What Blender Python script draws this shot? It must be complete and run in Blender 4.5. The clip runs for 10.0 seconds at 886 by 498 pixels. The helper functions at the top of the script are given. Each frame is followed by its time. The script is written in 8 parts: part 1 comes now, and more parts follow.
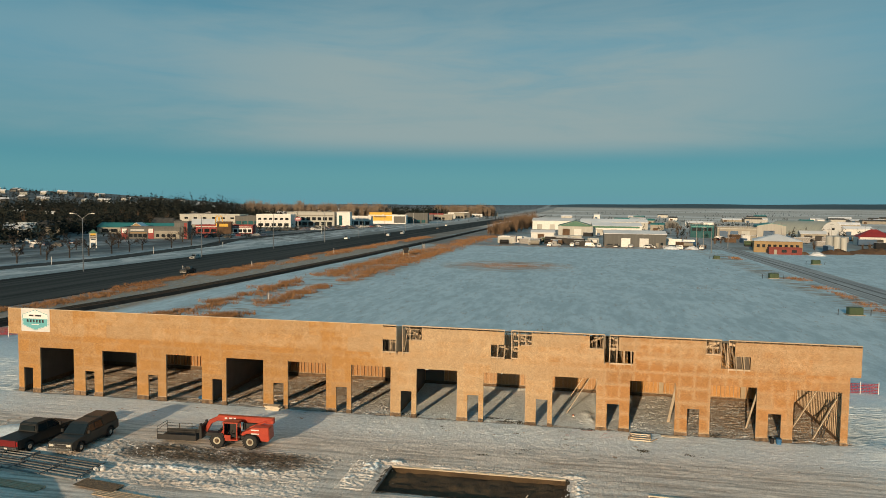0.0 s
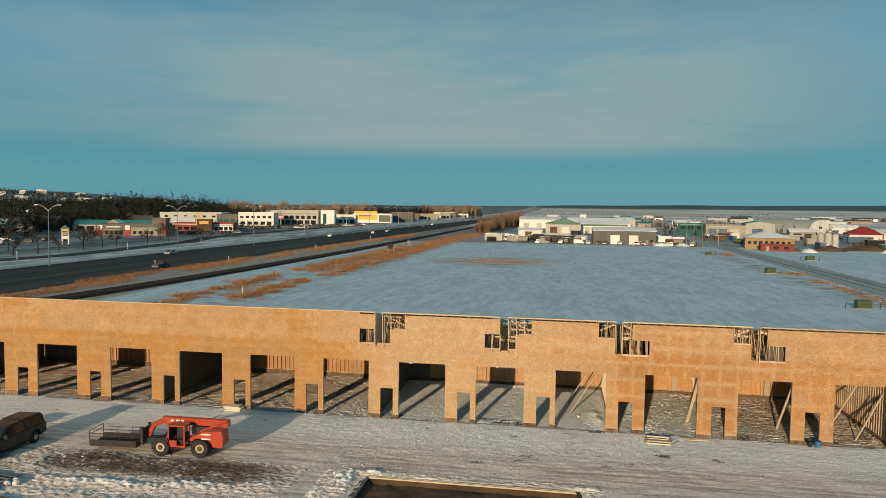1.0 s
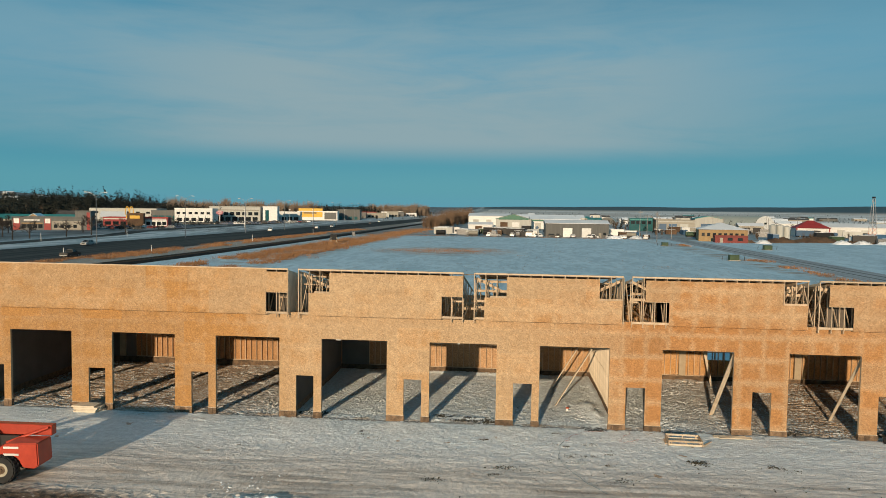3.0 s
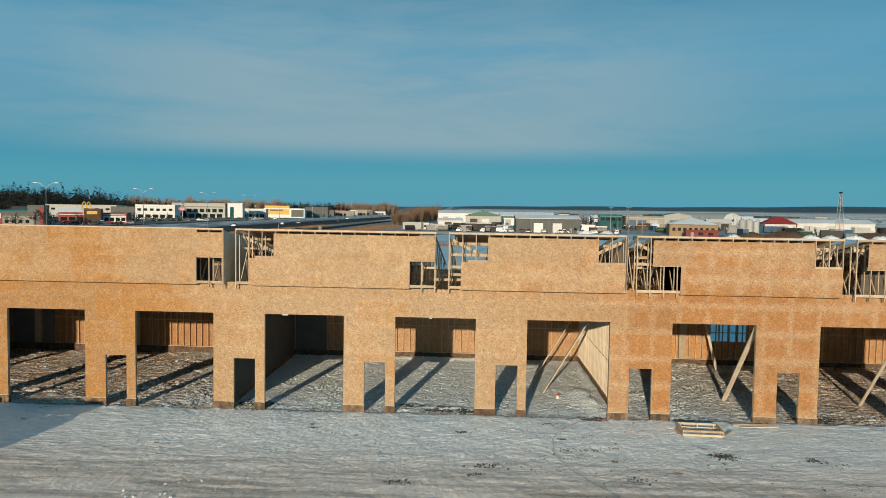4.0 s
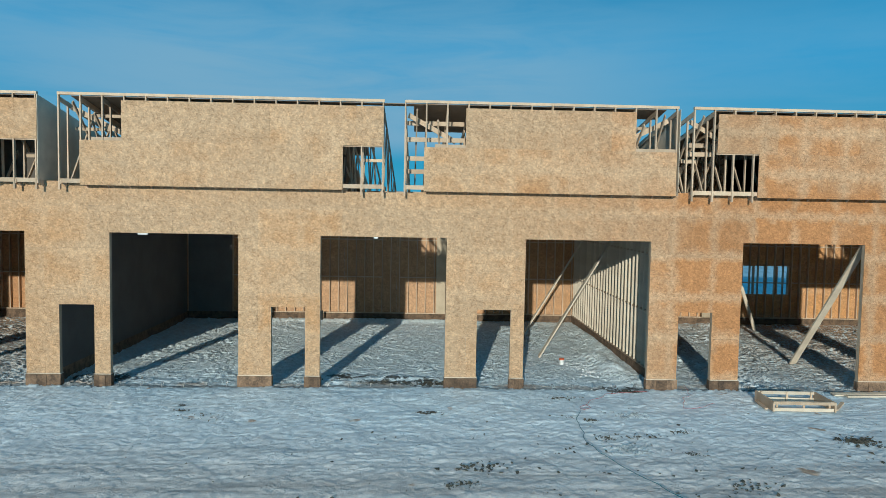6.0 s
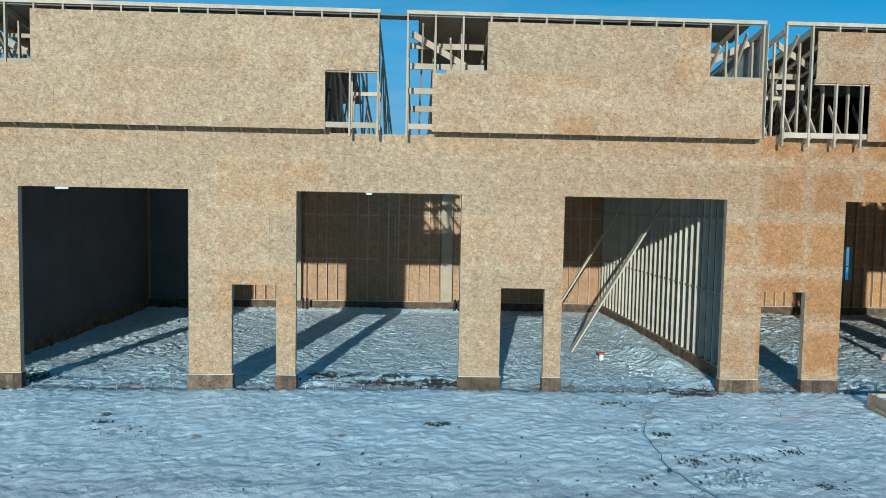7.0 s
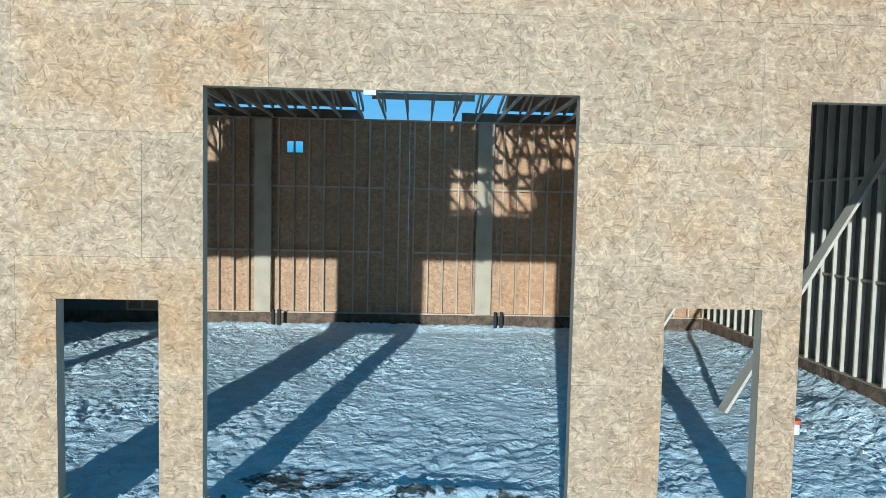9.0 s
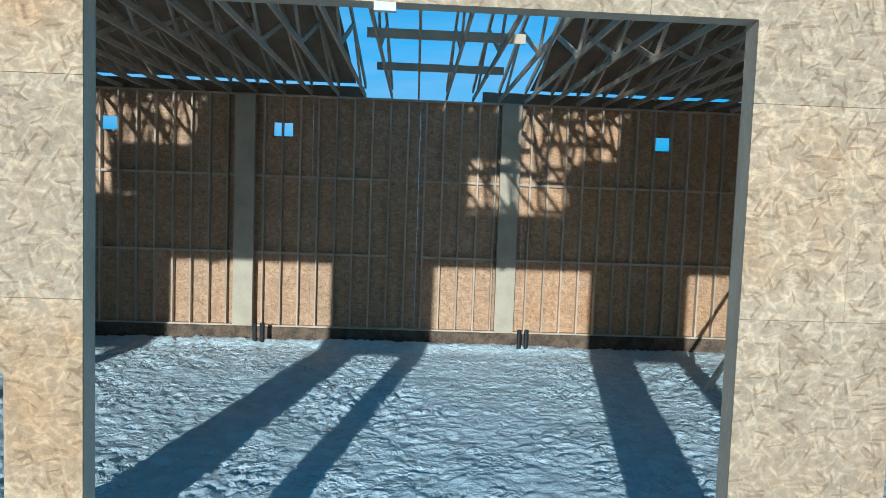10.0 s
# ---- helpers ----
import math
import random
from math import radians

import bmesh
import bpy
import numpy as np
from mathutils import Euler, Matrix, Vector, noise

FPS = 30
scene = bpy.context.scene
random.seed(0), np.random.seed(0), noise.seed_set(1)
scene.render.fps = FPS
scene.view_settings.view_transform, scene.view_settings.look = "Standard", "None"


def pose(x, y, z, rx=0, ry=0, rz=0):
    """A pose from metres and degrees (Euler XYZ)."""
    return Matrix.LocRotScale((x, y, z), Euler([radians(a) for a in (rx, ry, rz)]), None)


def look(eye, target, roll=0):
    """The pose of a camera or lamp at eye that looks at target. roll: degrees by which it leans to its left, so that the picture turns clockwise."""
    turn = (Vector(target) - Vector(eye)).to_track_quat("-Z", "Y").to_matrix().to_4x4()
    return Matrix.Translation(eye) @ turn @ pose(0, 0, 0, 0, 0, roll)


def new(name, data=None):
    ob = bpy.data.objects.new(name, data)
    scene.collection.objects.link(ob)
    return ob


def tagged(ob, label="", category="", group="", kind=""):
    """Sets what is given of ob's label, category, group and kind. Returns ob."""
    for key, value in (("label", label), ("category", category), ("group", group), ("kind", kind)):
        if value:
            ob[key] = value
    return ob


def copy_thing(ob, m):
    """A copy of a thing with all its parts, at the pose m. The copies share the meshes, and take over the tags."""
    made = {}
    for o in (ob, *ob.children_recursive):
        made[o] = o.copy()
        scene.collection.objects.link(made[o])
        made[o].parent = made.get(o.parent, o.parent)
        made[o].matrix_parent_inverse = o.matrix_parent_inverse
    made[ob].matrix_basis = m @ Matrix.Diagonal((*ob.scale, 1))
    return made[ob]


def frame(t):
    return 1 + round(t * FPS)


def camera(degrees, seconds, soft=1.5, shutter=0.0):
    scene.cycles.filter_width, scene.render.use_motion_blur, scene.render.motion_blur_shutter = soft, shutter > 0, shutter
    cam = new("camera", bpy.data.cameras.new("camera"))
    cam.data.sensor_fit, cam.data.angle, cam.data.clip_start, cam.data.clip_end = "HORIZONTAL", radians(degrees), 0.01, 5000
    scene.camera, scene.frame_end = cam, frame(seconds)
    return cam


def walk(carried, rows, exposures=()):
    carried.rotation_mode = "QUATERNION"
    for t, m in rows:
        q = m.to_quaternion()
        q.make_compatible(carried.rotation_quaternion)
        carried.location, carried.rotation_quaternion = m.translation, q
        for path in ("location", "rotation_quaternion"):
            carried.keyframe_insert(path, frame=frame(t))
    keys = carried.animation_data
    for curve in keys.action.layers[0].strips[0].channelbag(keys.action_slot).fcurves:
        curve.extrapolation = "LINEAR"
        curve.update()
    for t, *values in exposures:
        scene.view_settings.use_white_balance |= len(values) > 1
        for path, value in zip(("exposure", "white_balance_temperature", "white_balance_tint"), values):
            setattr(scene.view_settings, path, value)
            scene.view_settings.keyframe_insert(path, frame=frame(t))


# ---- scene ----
cam = camera(64.6, 10.0, soft=0.6)
PATH = [
    (0, (13.562, -60.568, 19.051), (13.197, -58.605, 18.928), 0.61),
    (0.5, (12.798, -56.491, 17.817), (12.451, -54.525, 17.694), 0.62),
    (1, (12.062, -52.574, 16.526), (11.737, -50.604, 16.407), 0.69),
    (1.5, (11.431, -48.807, 15.338), (11.136, -46.832, 15.221), 0.68),
    (2, (10.888, -44.958, 14.137), (10.629, -42.978, 14.021), 0.79),
    (2.5, (10.458, -41.314, 12.927), (10.238, -39.329, 12.814), 0.76),
    (4, (9.641, -31.677, 9.360), (9.550, -29.683, 9.249), 0.81),
    (4.5, (9.404, -28.753, 8.213), (9.358, -26.756, 8.104), 0.81),
    (5, (9.215, -25.854, 7.203), (9.216, -23.858, 7.086), 0.87),
    (5.5, (9.052, -23.081, 6.208), (9.100, -21.086, 6.089), 0.91),
    (7, (8.715, -15.729, 4.160), (8.794, -13.734, 4.040), 0.94),
    (7.5, (8.640, -13.457, 3.824), (8.714, -11.462, 3.700), 0.93),
    (8, (8.521, -11.199, 3.573), (8.591, -9.204, 3.448), 1.03),
    (8.5, (8.334, -8.948, 3.451), (8.404, -6.953, 3.324), 1.02),
    (9, (8.156, -6.949, 3.335), (8.230, -4.954, 3.212), 1.09),
    (9.5, (8.063, -5.388, 3.352), (8.129, -3.394, 3.214), 1.12),
    (10, (7.874, -3.910, 3.392), (7.954, -1.917, 3.251), 1.96),
]
# the white balance goes from warm to cool on the way
EXPOSURES = [(0, -0.06, 7650, 14), (2.5, -0.05, 7100, 13), (3.8, -0.03, 6450, 9), (4.5, -0.03, 5950, 7), (5.5, -0.09, 5300, 2), (7.0, 0.0, 4420, -5), (7.5, 0.05, 4380, -4), (8.5, 0.18, 4150, -4), (9.0, 0.28, 4150, -4), (10, 0.28, 4150, -4)]
walk(cam, [(t, look(eye, target, roll)) for t, eye, target, roll in PATH], EXPOSURES)

# ---- world, sun, exposure ----
SUN_AZ, SUN_EL = 10.5, 11.95  # degrees: azimuth and a low winter elevation
sun_dir = Vector((-math.sin(radians(SUN_AZ)) * math.cos(radians(SUN_EL)), -math.cos(radians(SUN_AZ)) * math.cos(radians(SUN_EL)), math.sin(radians(SUN_EL))))
sun = new("sun", bpy.data.lights.new("sun", "SUN"))
sun.data.energy, sun.data.angle, sun.data.color = 4.2, radians(0.6), (1.0, 0.80, 0.56)
sun.matrix_basis = sun_dir.to_track_quat("Z", "Y").to_matrix().to_4x4()

world = bpy.data.worlds.new("world")
scene.world = world
world.use_nodes = True


class Nodes:
    """A short way to write node trees."""

    def __init__(self, tree):
        self.tree = tree

    def add(self, kind, inputs=None, **props):
        n = self.tree.nodes.new(kind)
        for k, v in props.items():
            setattr(n, k, v)
        for k, v in (inputs or {}).items():
            self.put(n.inputs[k], v)
        return n

    def put(self, socket, v):
        if isinstance(v, bpy.types.NodeSocket):
            self.tree.links.new(v, socket)
        else:
            socket.default_value = v

    def math(self, op, a, b=0.0, clamp=False):
        n = self.add("ShaderNodeMath", operation=op, use_clamp=clamp)
        self.put(n.inputs[0], a)
        self.put(n.inputs[1], b)
        return n.outputs[0]

    def ramp(self, v, lo, hi, out_lo=0.0, out_hi=1.0):
        n = self.add("ShaderNodeMapRange", {"Value": v, "From Min": lo, "From Max": hi, "To Min": out_lo, "To Max": out_hi})
        n.interpolation_type = "SMOOTHSTEP"
        return n.outputs[0]

    def mix(self, f, a, b, blend="MIX"):
        n = self.add("ShaderNodeMix", data_type="RGBA", blend_type=blend)
        self.put(n.inputs[0], f)
        self.put(n.inputs[6], a if isinstance(a, bpy.types.NodeSocket) else (*a, 1))
        self.put(n.inputs[7], b if isinstance(b, bpy.types.NodeSocket) else (*b, 1))
        return n.outputs[2]

    def scaled(self, vec, s, rot=(0, 0, 0)):
        n = self.add("ShaderNodeMapping", {"Vector": vec, "Scale": s, "Rotation": [radians(a) for a in rot]})
        return n.outputs[0]

    def noise(self, vec, scale, detail=3.0, rough=0.55, dist=0.0):
        n = self.add("ShaderNodeTexNoise", {"Vector": vec, "Scale": scale, "Detail": detail, "Roughness": rough, "Distortion": dist})
        return n.outputs[0]


def sky_world():
    t = world.node_tree
    t.nodes.clear()
    n = Nodes(t)
    d = n.add("ShaderNodeTexCoord").outputs["Generated"]
    z = n.add("ShaderNodeSeparateXYZ", {"Vector": d}).outputs[2]
    sky = n.add("ShaderNodeTexSky", sky_type="NISHITA", sun_disc=False)
    sky.sun_elevation, sky.sun_rotation = radians(SUN_EL), radians(180 + SUN_AZ)
    sky.air_density, sky.dust_density, sky.ozone_density = 1.0, 0.6, 2.0
    tones = n.add("ShaderNodeValToRGB", {"Fac": z})
    cr = tones.color_ramp
    cr.interpolation = "EASE"
    cr.elements[0].position, cr.elements[0].color = 0.0, (0.078, 0.305, 0.430, 1)
    cr.elements[1].position, cr.elements[1].color = 1.0, (0.060, 0.185, 0.270, 1)
    for at, c in ((0.03, (0.070, 0.305, 0.405)), (0.075, (0.050, 0.270, 0.385)), (0.20, (0.070, 0.290, 0.440)), (0.33, (0.022, 0.185, 0.310)), (0.6, (0.060, 0.190, 0.275))):
        cr.elements.new(at).color = (*c, 1)
    clear = n.mix(1.0, tones.outputs[0], n.mix(1.0, sky.outputs[0], (0.006, 0.008, 0.008), "MULTIPLY"), "ADD")
    # thin veils of high cloud, drawn out along the horizon, with a level lower edge
    veil = n.noise(n.scaled(d, (1.1, 1.1, 5.0), (0, 14, 0)), 1.5, 5.0, 0.5, 0.4)
    fine = n.noise(n.scaled(d, (2.4, 2.4, 17.0), (0, 16, 0)), 1.7, 8.0, 0.62, 0.6)
    m = n.math("ADD", n.math("MULTIPLY", veil, 0.66), n.math("MULTIPLY", fine, 0.34))
    m = n.ramp(m, 0.33, 0.62, 0.12, 1.0)
    low = n.ramp(z, 0.058, 0.098)
    high = n.ramp(z, 0.17, 0.36, 1.0, 0.22)
    side = n.math("ABSOLUTE", n.math("ADD", n.add("ShaderNodeSeparateXYZ", {"Vector": d}).outputs[0], 0.12))
    high = n.math("MULTIPLY", high, n.ramp(side, 0.16, 0.58, 1.0, 0.34))
    m = n.math("MULTIPLY", n.math("MULTIPLY", m, low), high)
    col = n.mix(n.math("MULTIPLY", m, 0.92), clear, (0.275, 0.405, 0.460))
    bg = n.add("ShaderNodeBackground", {"Color": col, "Strength": 1.0})
    out = n.add("ShaderNodeOutputWorld")
    t.links.new(bg.outputs[0], out.inputs[0])


sky_world()


# ---- materials ----
def material(name):
    m = bpy.data.materials.new(name)
    m.use_nodes = True
    t = m.node_tree
    t.nodes.clear()
    n = Nodes(t)
    b = n.add("ShaderNodeBsdfPrincipled")
    o = n.add("ShaderNodeOutputMaterial")
    t.links.new(b.outputs[0], o.inputs[0])
    return m, n, b


def surface(name, dark, light, scale=3.0, fine=40.0, rough=0.8, bump=0.15, metal=0.0, vary=0.12, stretch=(1, 1, 1), coat=0.0, depth=0.02, gloss=0.5):
    """Two colours mixed by a coarse and a fine noise, a tone of its own for each object, and a fine relief."""
    m, n, b = material(name)
    p = n.scaled(n.add("ShaderNodeTexCoord").outputs["Object"], stretch)
    rnd = n.add("ShaderNodeObjectInfo").outputs["Random"]
    big, small = n.noise(p, scale, 4), n.noise(p, fine, 3, 0.6)
    f = n.math("ADD", n.math("MULTIPLY", n.ramp(big, 0.3, 0.7), 0.6), n.math("MULTIPLY", n.ramp(small, 0.3, 0.7), 0.4))
    c = n.mix(f, dark, light)
    tone = n.ramp(rnd, 0.0, 1.0, 1 - vary, 1 + vary)
    c = n.mix(1.0, c, n.add("ShaderNodeCombineXYZ", {0: tone, 1: tone, 2: tone}).outputs[0], "MULTIPLY")
    n.put(b.inputs["Base Color"], c)
    n.put(b.inputs["Roughness"], n.ramp(small, 0.2, 0.8, rough - 0.08, min(1.0, rough + 0.08)))
    b.inputs["Metallic"].default_value = metal
    b.inputs["Specular IOR Level"].default_value = gloss
    b.inputs["Coat Weight"].default_value = coat
    if bump:
        bp = n.add("ShaderNodeBump", {"Height": f, "Strength": bump, "Distance": depth})
        n.put(b.inputs["Normal"], bp.outputs[0])
    return m


def osb_material(name, pale, deep, ruddy, dampness):
    """Strand board: flakes of many tones lying every way, bleached along the joints, damp orange in between."""
    m, n, b = material(name)
    p = n.add("ShaderNodeNewGeometry").outputs["Position"]
    rnd = n.add("ShaderNodeObjectInfo").outputs["Random"]
    xyz = n.add("ShaderNodeSeparateXYZ", {"Vector": p}).outputs
    q = n.add("ShaderNodeCombineXYZ", {0: n.math("ADD", xyz[0], xyz[1]), 1: xyz[2], 2: 0.0}).outputs[0]
    # thin flakes lying every way: some pale, some brown or dark, on a ground of mixed tones
    ground, pale_f, dark_f, brown_f = [], [], [], []
    for long, wide, turn in ((9, 46, 9), (10, 52, -23), (9, 44, 40), (8, 50, -5), (10, 48, -57), (10, 46, 76)):
        v = n.add("ShaderNodeTexVoronoi", {"Vector": n.scaled(n.scaled(q, (1, 1, 1), (0, 0, turn)), (long, wide, 1)), "Scale": 1.0}, distance="CHEBYCHEV", voronoi_dimensions="2D")
        val = n.add("ShaderNodeSeparateXYZ", {"Vector": v.outputs["Color"]}).outputs[0]
        core = n.ramp(v.outputs["Distance"], 0.46, 0.36)
        ground.append(val)
        pale_f.append(n.math("MULTIPLY", core, n.math("GREATER_THAN", val, 0.84 if abs(turn) < 30 else 0.90)))
        brown_f.append(n.math("MULTIPLY", core, n.math("MULTIPLY", n.math("GREATER_THAN", val, 0.42), n.math("LESS_THAN", val, 0.50))))
        dark_f.append(n.math("MULTIPLY", core, n.math("LESS_THAN", val, 0.035)))

    def most(items):
        out = items[0]
        for it in items[1:]:
            out = n.math("MAXIMUM", out, it)
        return out

    light, dark, brown = most(pale_f), most(dark_f), most(brown_f)
    strand = n.math("MULTIPLY", n.math("ADD", n.math("ADD", n.math("ADD", ground[0], ground[2]), ground[4]), ground[5]), 0.25)
    grain = n.noise(n.scaled(q, (70, 70, 70)), 1.0, 3)
    tone = n.math("ADD", n.math("MULTIPLY", strand, 0.45), n.math("MULTIPLY", grain, 0.55))
    zc = n.add("ShaderNodeSeparateXYZ", {"Vector": p}).outputs[2]
    x = n.add("ShaderNodeSeparateXYZ", {"Vector": p}).outputs[0]
    damp = n.ramp(n.noise(n.scaled(p, (0.8, 1, 1.0)), 1.0, 6, 0.66, 0.3), 0.28, 0.74)
    # boards are bleached along their joints and over the studs
    ez = n.math("ABSOLUTE", n.math("SUBTRACT", n.math("FRACT", n.math("DIVIDE", n.math("SUBTRACT", zc, 0.35), 1.22)), 0.5))
    ex = n.math("ABSOLUTE", n.math("SUBTRACT", n.math("FRACT", n.math("DIVIDE", n.math("ADD", x, 40.9), 1.22)), 0.5))
    wobble = n.math("MULTIPLY", n.math("SUBTRACT", n.noise(p, 2.6, 5, 0.6), 0.5), 0.48)
    edge = n.math("MAXIMUM", n.ramp(n.math("ADD", ez, wobble), 0.24, 0.50), n.math("MULTIPLY", n.ramp(n.math("ADD", ex, wobble), 0.28, 0.52), 0.85))
    more = n.math("MAXIMUM", n.math("ADD", n.ramp(x, 8.5, 15.5, 0.0, 0.36), n.ramp(x, 15.8, 17.2, 0.0, 0.60)), n.math("MULTIPLY", n.ramp(x, 2.0, -10.0), 0.85))
    base = n.math("MULTIPLY", more, n.math("MULTIPLY", n.ramp(x, 22.0, 29.0, 0.86, 0.58), n.ramp(zc, 5.6, 6.2, 1.0, 0.50)))
    blot = n.math("MULTIPLY", n.math("MULTIPLY", damp, n.ramp(more, 0, 1, dampness, 0.55)), n.ramp(rnd, 0, 1, 0.45, 1.25))
    damp = n.math("ADD", n.math("ADD", base, blot), n.math("MULTIPLY", n.ramp(rnd, 0.80, 0.84, 0.0, 0.22), n.ramp(x, 14.0, 2.0, 0.3, 1.0)))
    damp = n.math("MULTIPLY", damp, n.math("SUBTRACT", 1.0, n.math("MULTIPLY", edge, n.math("MULTIPLY", n.math("MULTIPLY", n.ramp(x, 13.0, 17.0, 0.60, 0.62), n.ramp(x, -6.0, 2.0, 0.38, 1.0)), n.ramp(x, 26.0, 30.0, 1.0, 0.6)))), True)
    rich = n.mix(n.ramp(x, 8.0, 17.0), deep, ruddy)
    c = n.mix(damp, pale, rich)
    c = n.mix(n.math("ADD", n.math("MULTIPLY", brown, 0.20), n.math("MULTIPLY", dark, 0.24)), c, rich)
    lum = n.ramp(tone, 0.2, 0.8, 0.78, 1.12)
    lum = n.math("MULTIPLY", lum, n.ramp(dark, 0, 1, 1.0, 0.78))
    lum = n.math("MULTIPLY", lum, n.ramp(light, 0, 1, 1.0, 1.20))
    lum = n.math("MULTIPLY", lum, n.ramp(n.noise(p, 13.0, 3, 0.7), 0.32, 0.68, 0.86, 1.12))
    lum = n.math("MULTIPLY", lum, n.ramp(n.noise(p, 4.5, 4, 0.7), 0.34, 0.66, 0.92, 1.07))
    c = n.mix(1.0, c, n.add("ShaderNodeCombineXYZ", {0: lum, 1: lum, 2: lum}).outputs[0], "MULTIPLY")
    per = n.ramp(rnd, 0, 1, 0.93, 1.06)
    c = n.mix(1.0, c, n.add("ShaderNodeCombineXYZ", {0: per, 1: per, 2: per}).outputs[0], "MULTIPLY")
    n.put(b.inputs["Base Color"], c)
    n.put(b.inputs["Roughness"], 0.78)
    bp = n.add("ShaderNodeBump", {"Height": tone, "Strength": 0.4, "Distance": 0.005})
    n.put(b.inputs["Normal"], bp.outputs[0])
    return m


M_OSB = osb_material("strand_board", (0.481, 0.340, 0.206), (0.378, 0.190, 0.060), (0.372, 0.178, 0.063), 0.50)
M_OSB_IN = osb_material("strand_board_inner", (0.47, 0.295, 0.165), (0.40, 0.200, 0.080), (0.47, 0.245, 0.088), 0.45)
# party wall lining, also used for sheets that imitate shade in dark bays
M_LINING_SHADE = surface("dark_lining_and_shade", (0.125, 0.110, 0.100), (0.17, 0.15, 0.138), 1, 12, 0.85, 0.1)
M_STUD = surface("spruce_lumber", (0.42, 0.305, 0.200), (0.60, 0.470, 0.335), 1.5, 30, 0.75, 0.1, stretch=(2, 2, 0.6), vary=0.16)
M_PALE = surface("pale_engineered_lumber", (0.52, 0.43, 0.32), (0.69, 0.60, 0.47), 2, 40, 0.7, 0.1)
M_SILL = surface("brown_treated_timber", (0.055, 0.038, 0.026), (0.27, 0.175, 0.105), 4, 18, 0.85, 0.9, vary=0.35)
# backing board with the shade it stands in put into its colour
M_SHADED = surface("shade_darkened_board", (0.10, 0.085, 0.07), (0.17, 0.145, 0.12), 2, 30, 0.9)
# strand board of the roof, its colour darkened for the shade underneath
M_DARKROOF = surface("shaded_roof_board", (0.17, 0.120, 0.080), (0.27, 0.195, 0.13), 2, 30, 0.9)
M_STEEL = surface("grey_steel", (0.18, 0.19, 0.2), (0.32, 0.33, 0.34), 4, 60, 0.45, 0.05, metal=0.8)
M_COLUMN = surface("laminated_timber", (0.36, 0.28, 0.19), (0.48, 0.39, 0.27), 2, 40, 0.7, 0.1)
M_WHITE = surface("white_paint", (0.62, 0.62, 0.60), (0.80, 0.80, 0.78), 1, 12, 0.6, 0.05)
M_TEAL = surface("teal_print", (0.02, 0.30, 0.33), (0.03, 0.38, 0.40), 2, 30, 0.5, 0.0)
M_BLACK = surface("black_rubber", (0.012, 0.012, 0.012), (0.03, 0.03, 0.03), 4, 40, 0.85, 0.2)
M_SNOW = surface("lumpy_snow", (0.62, 0.64, 0.66), (0.84, 0.85, 0.86), 2, 14, 0.65, 0.5, depth=0.05)


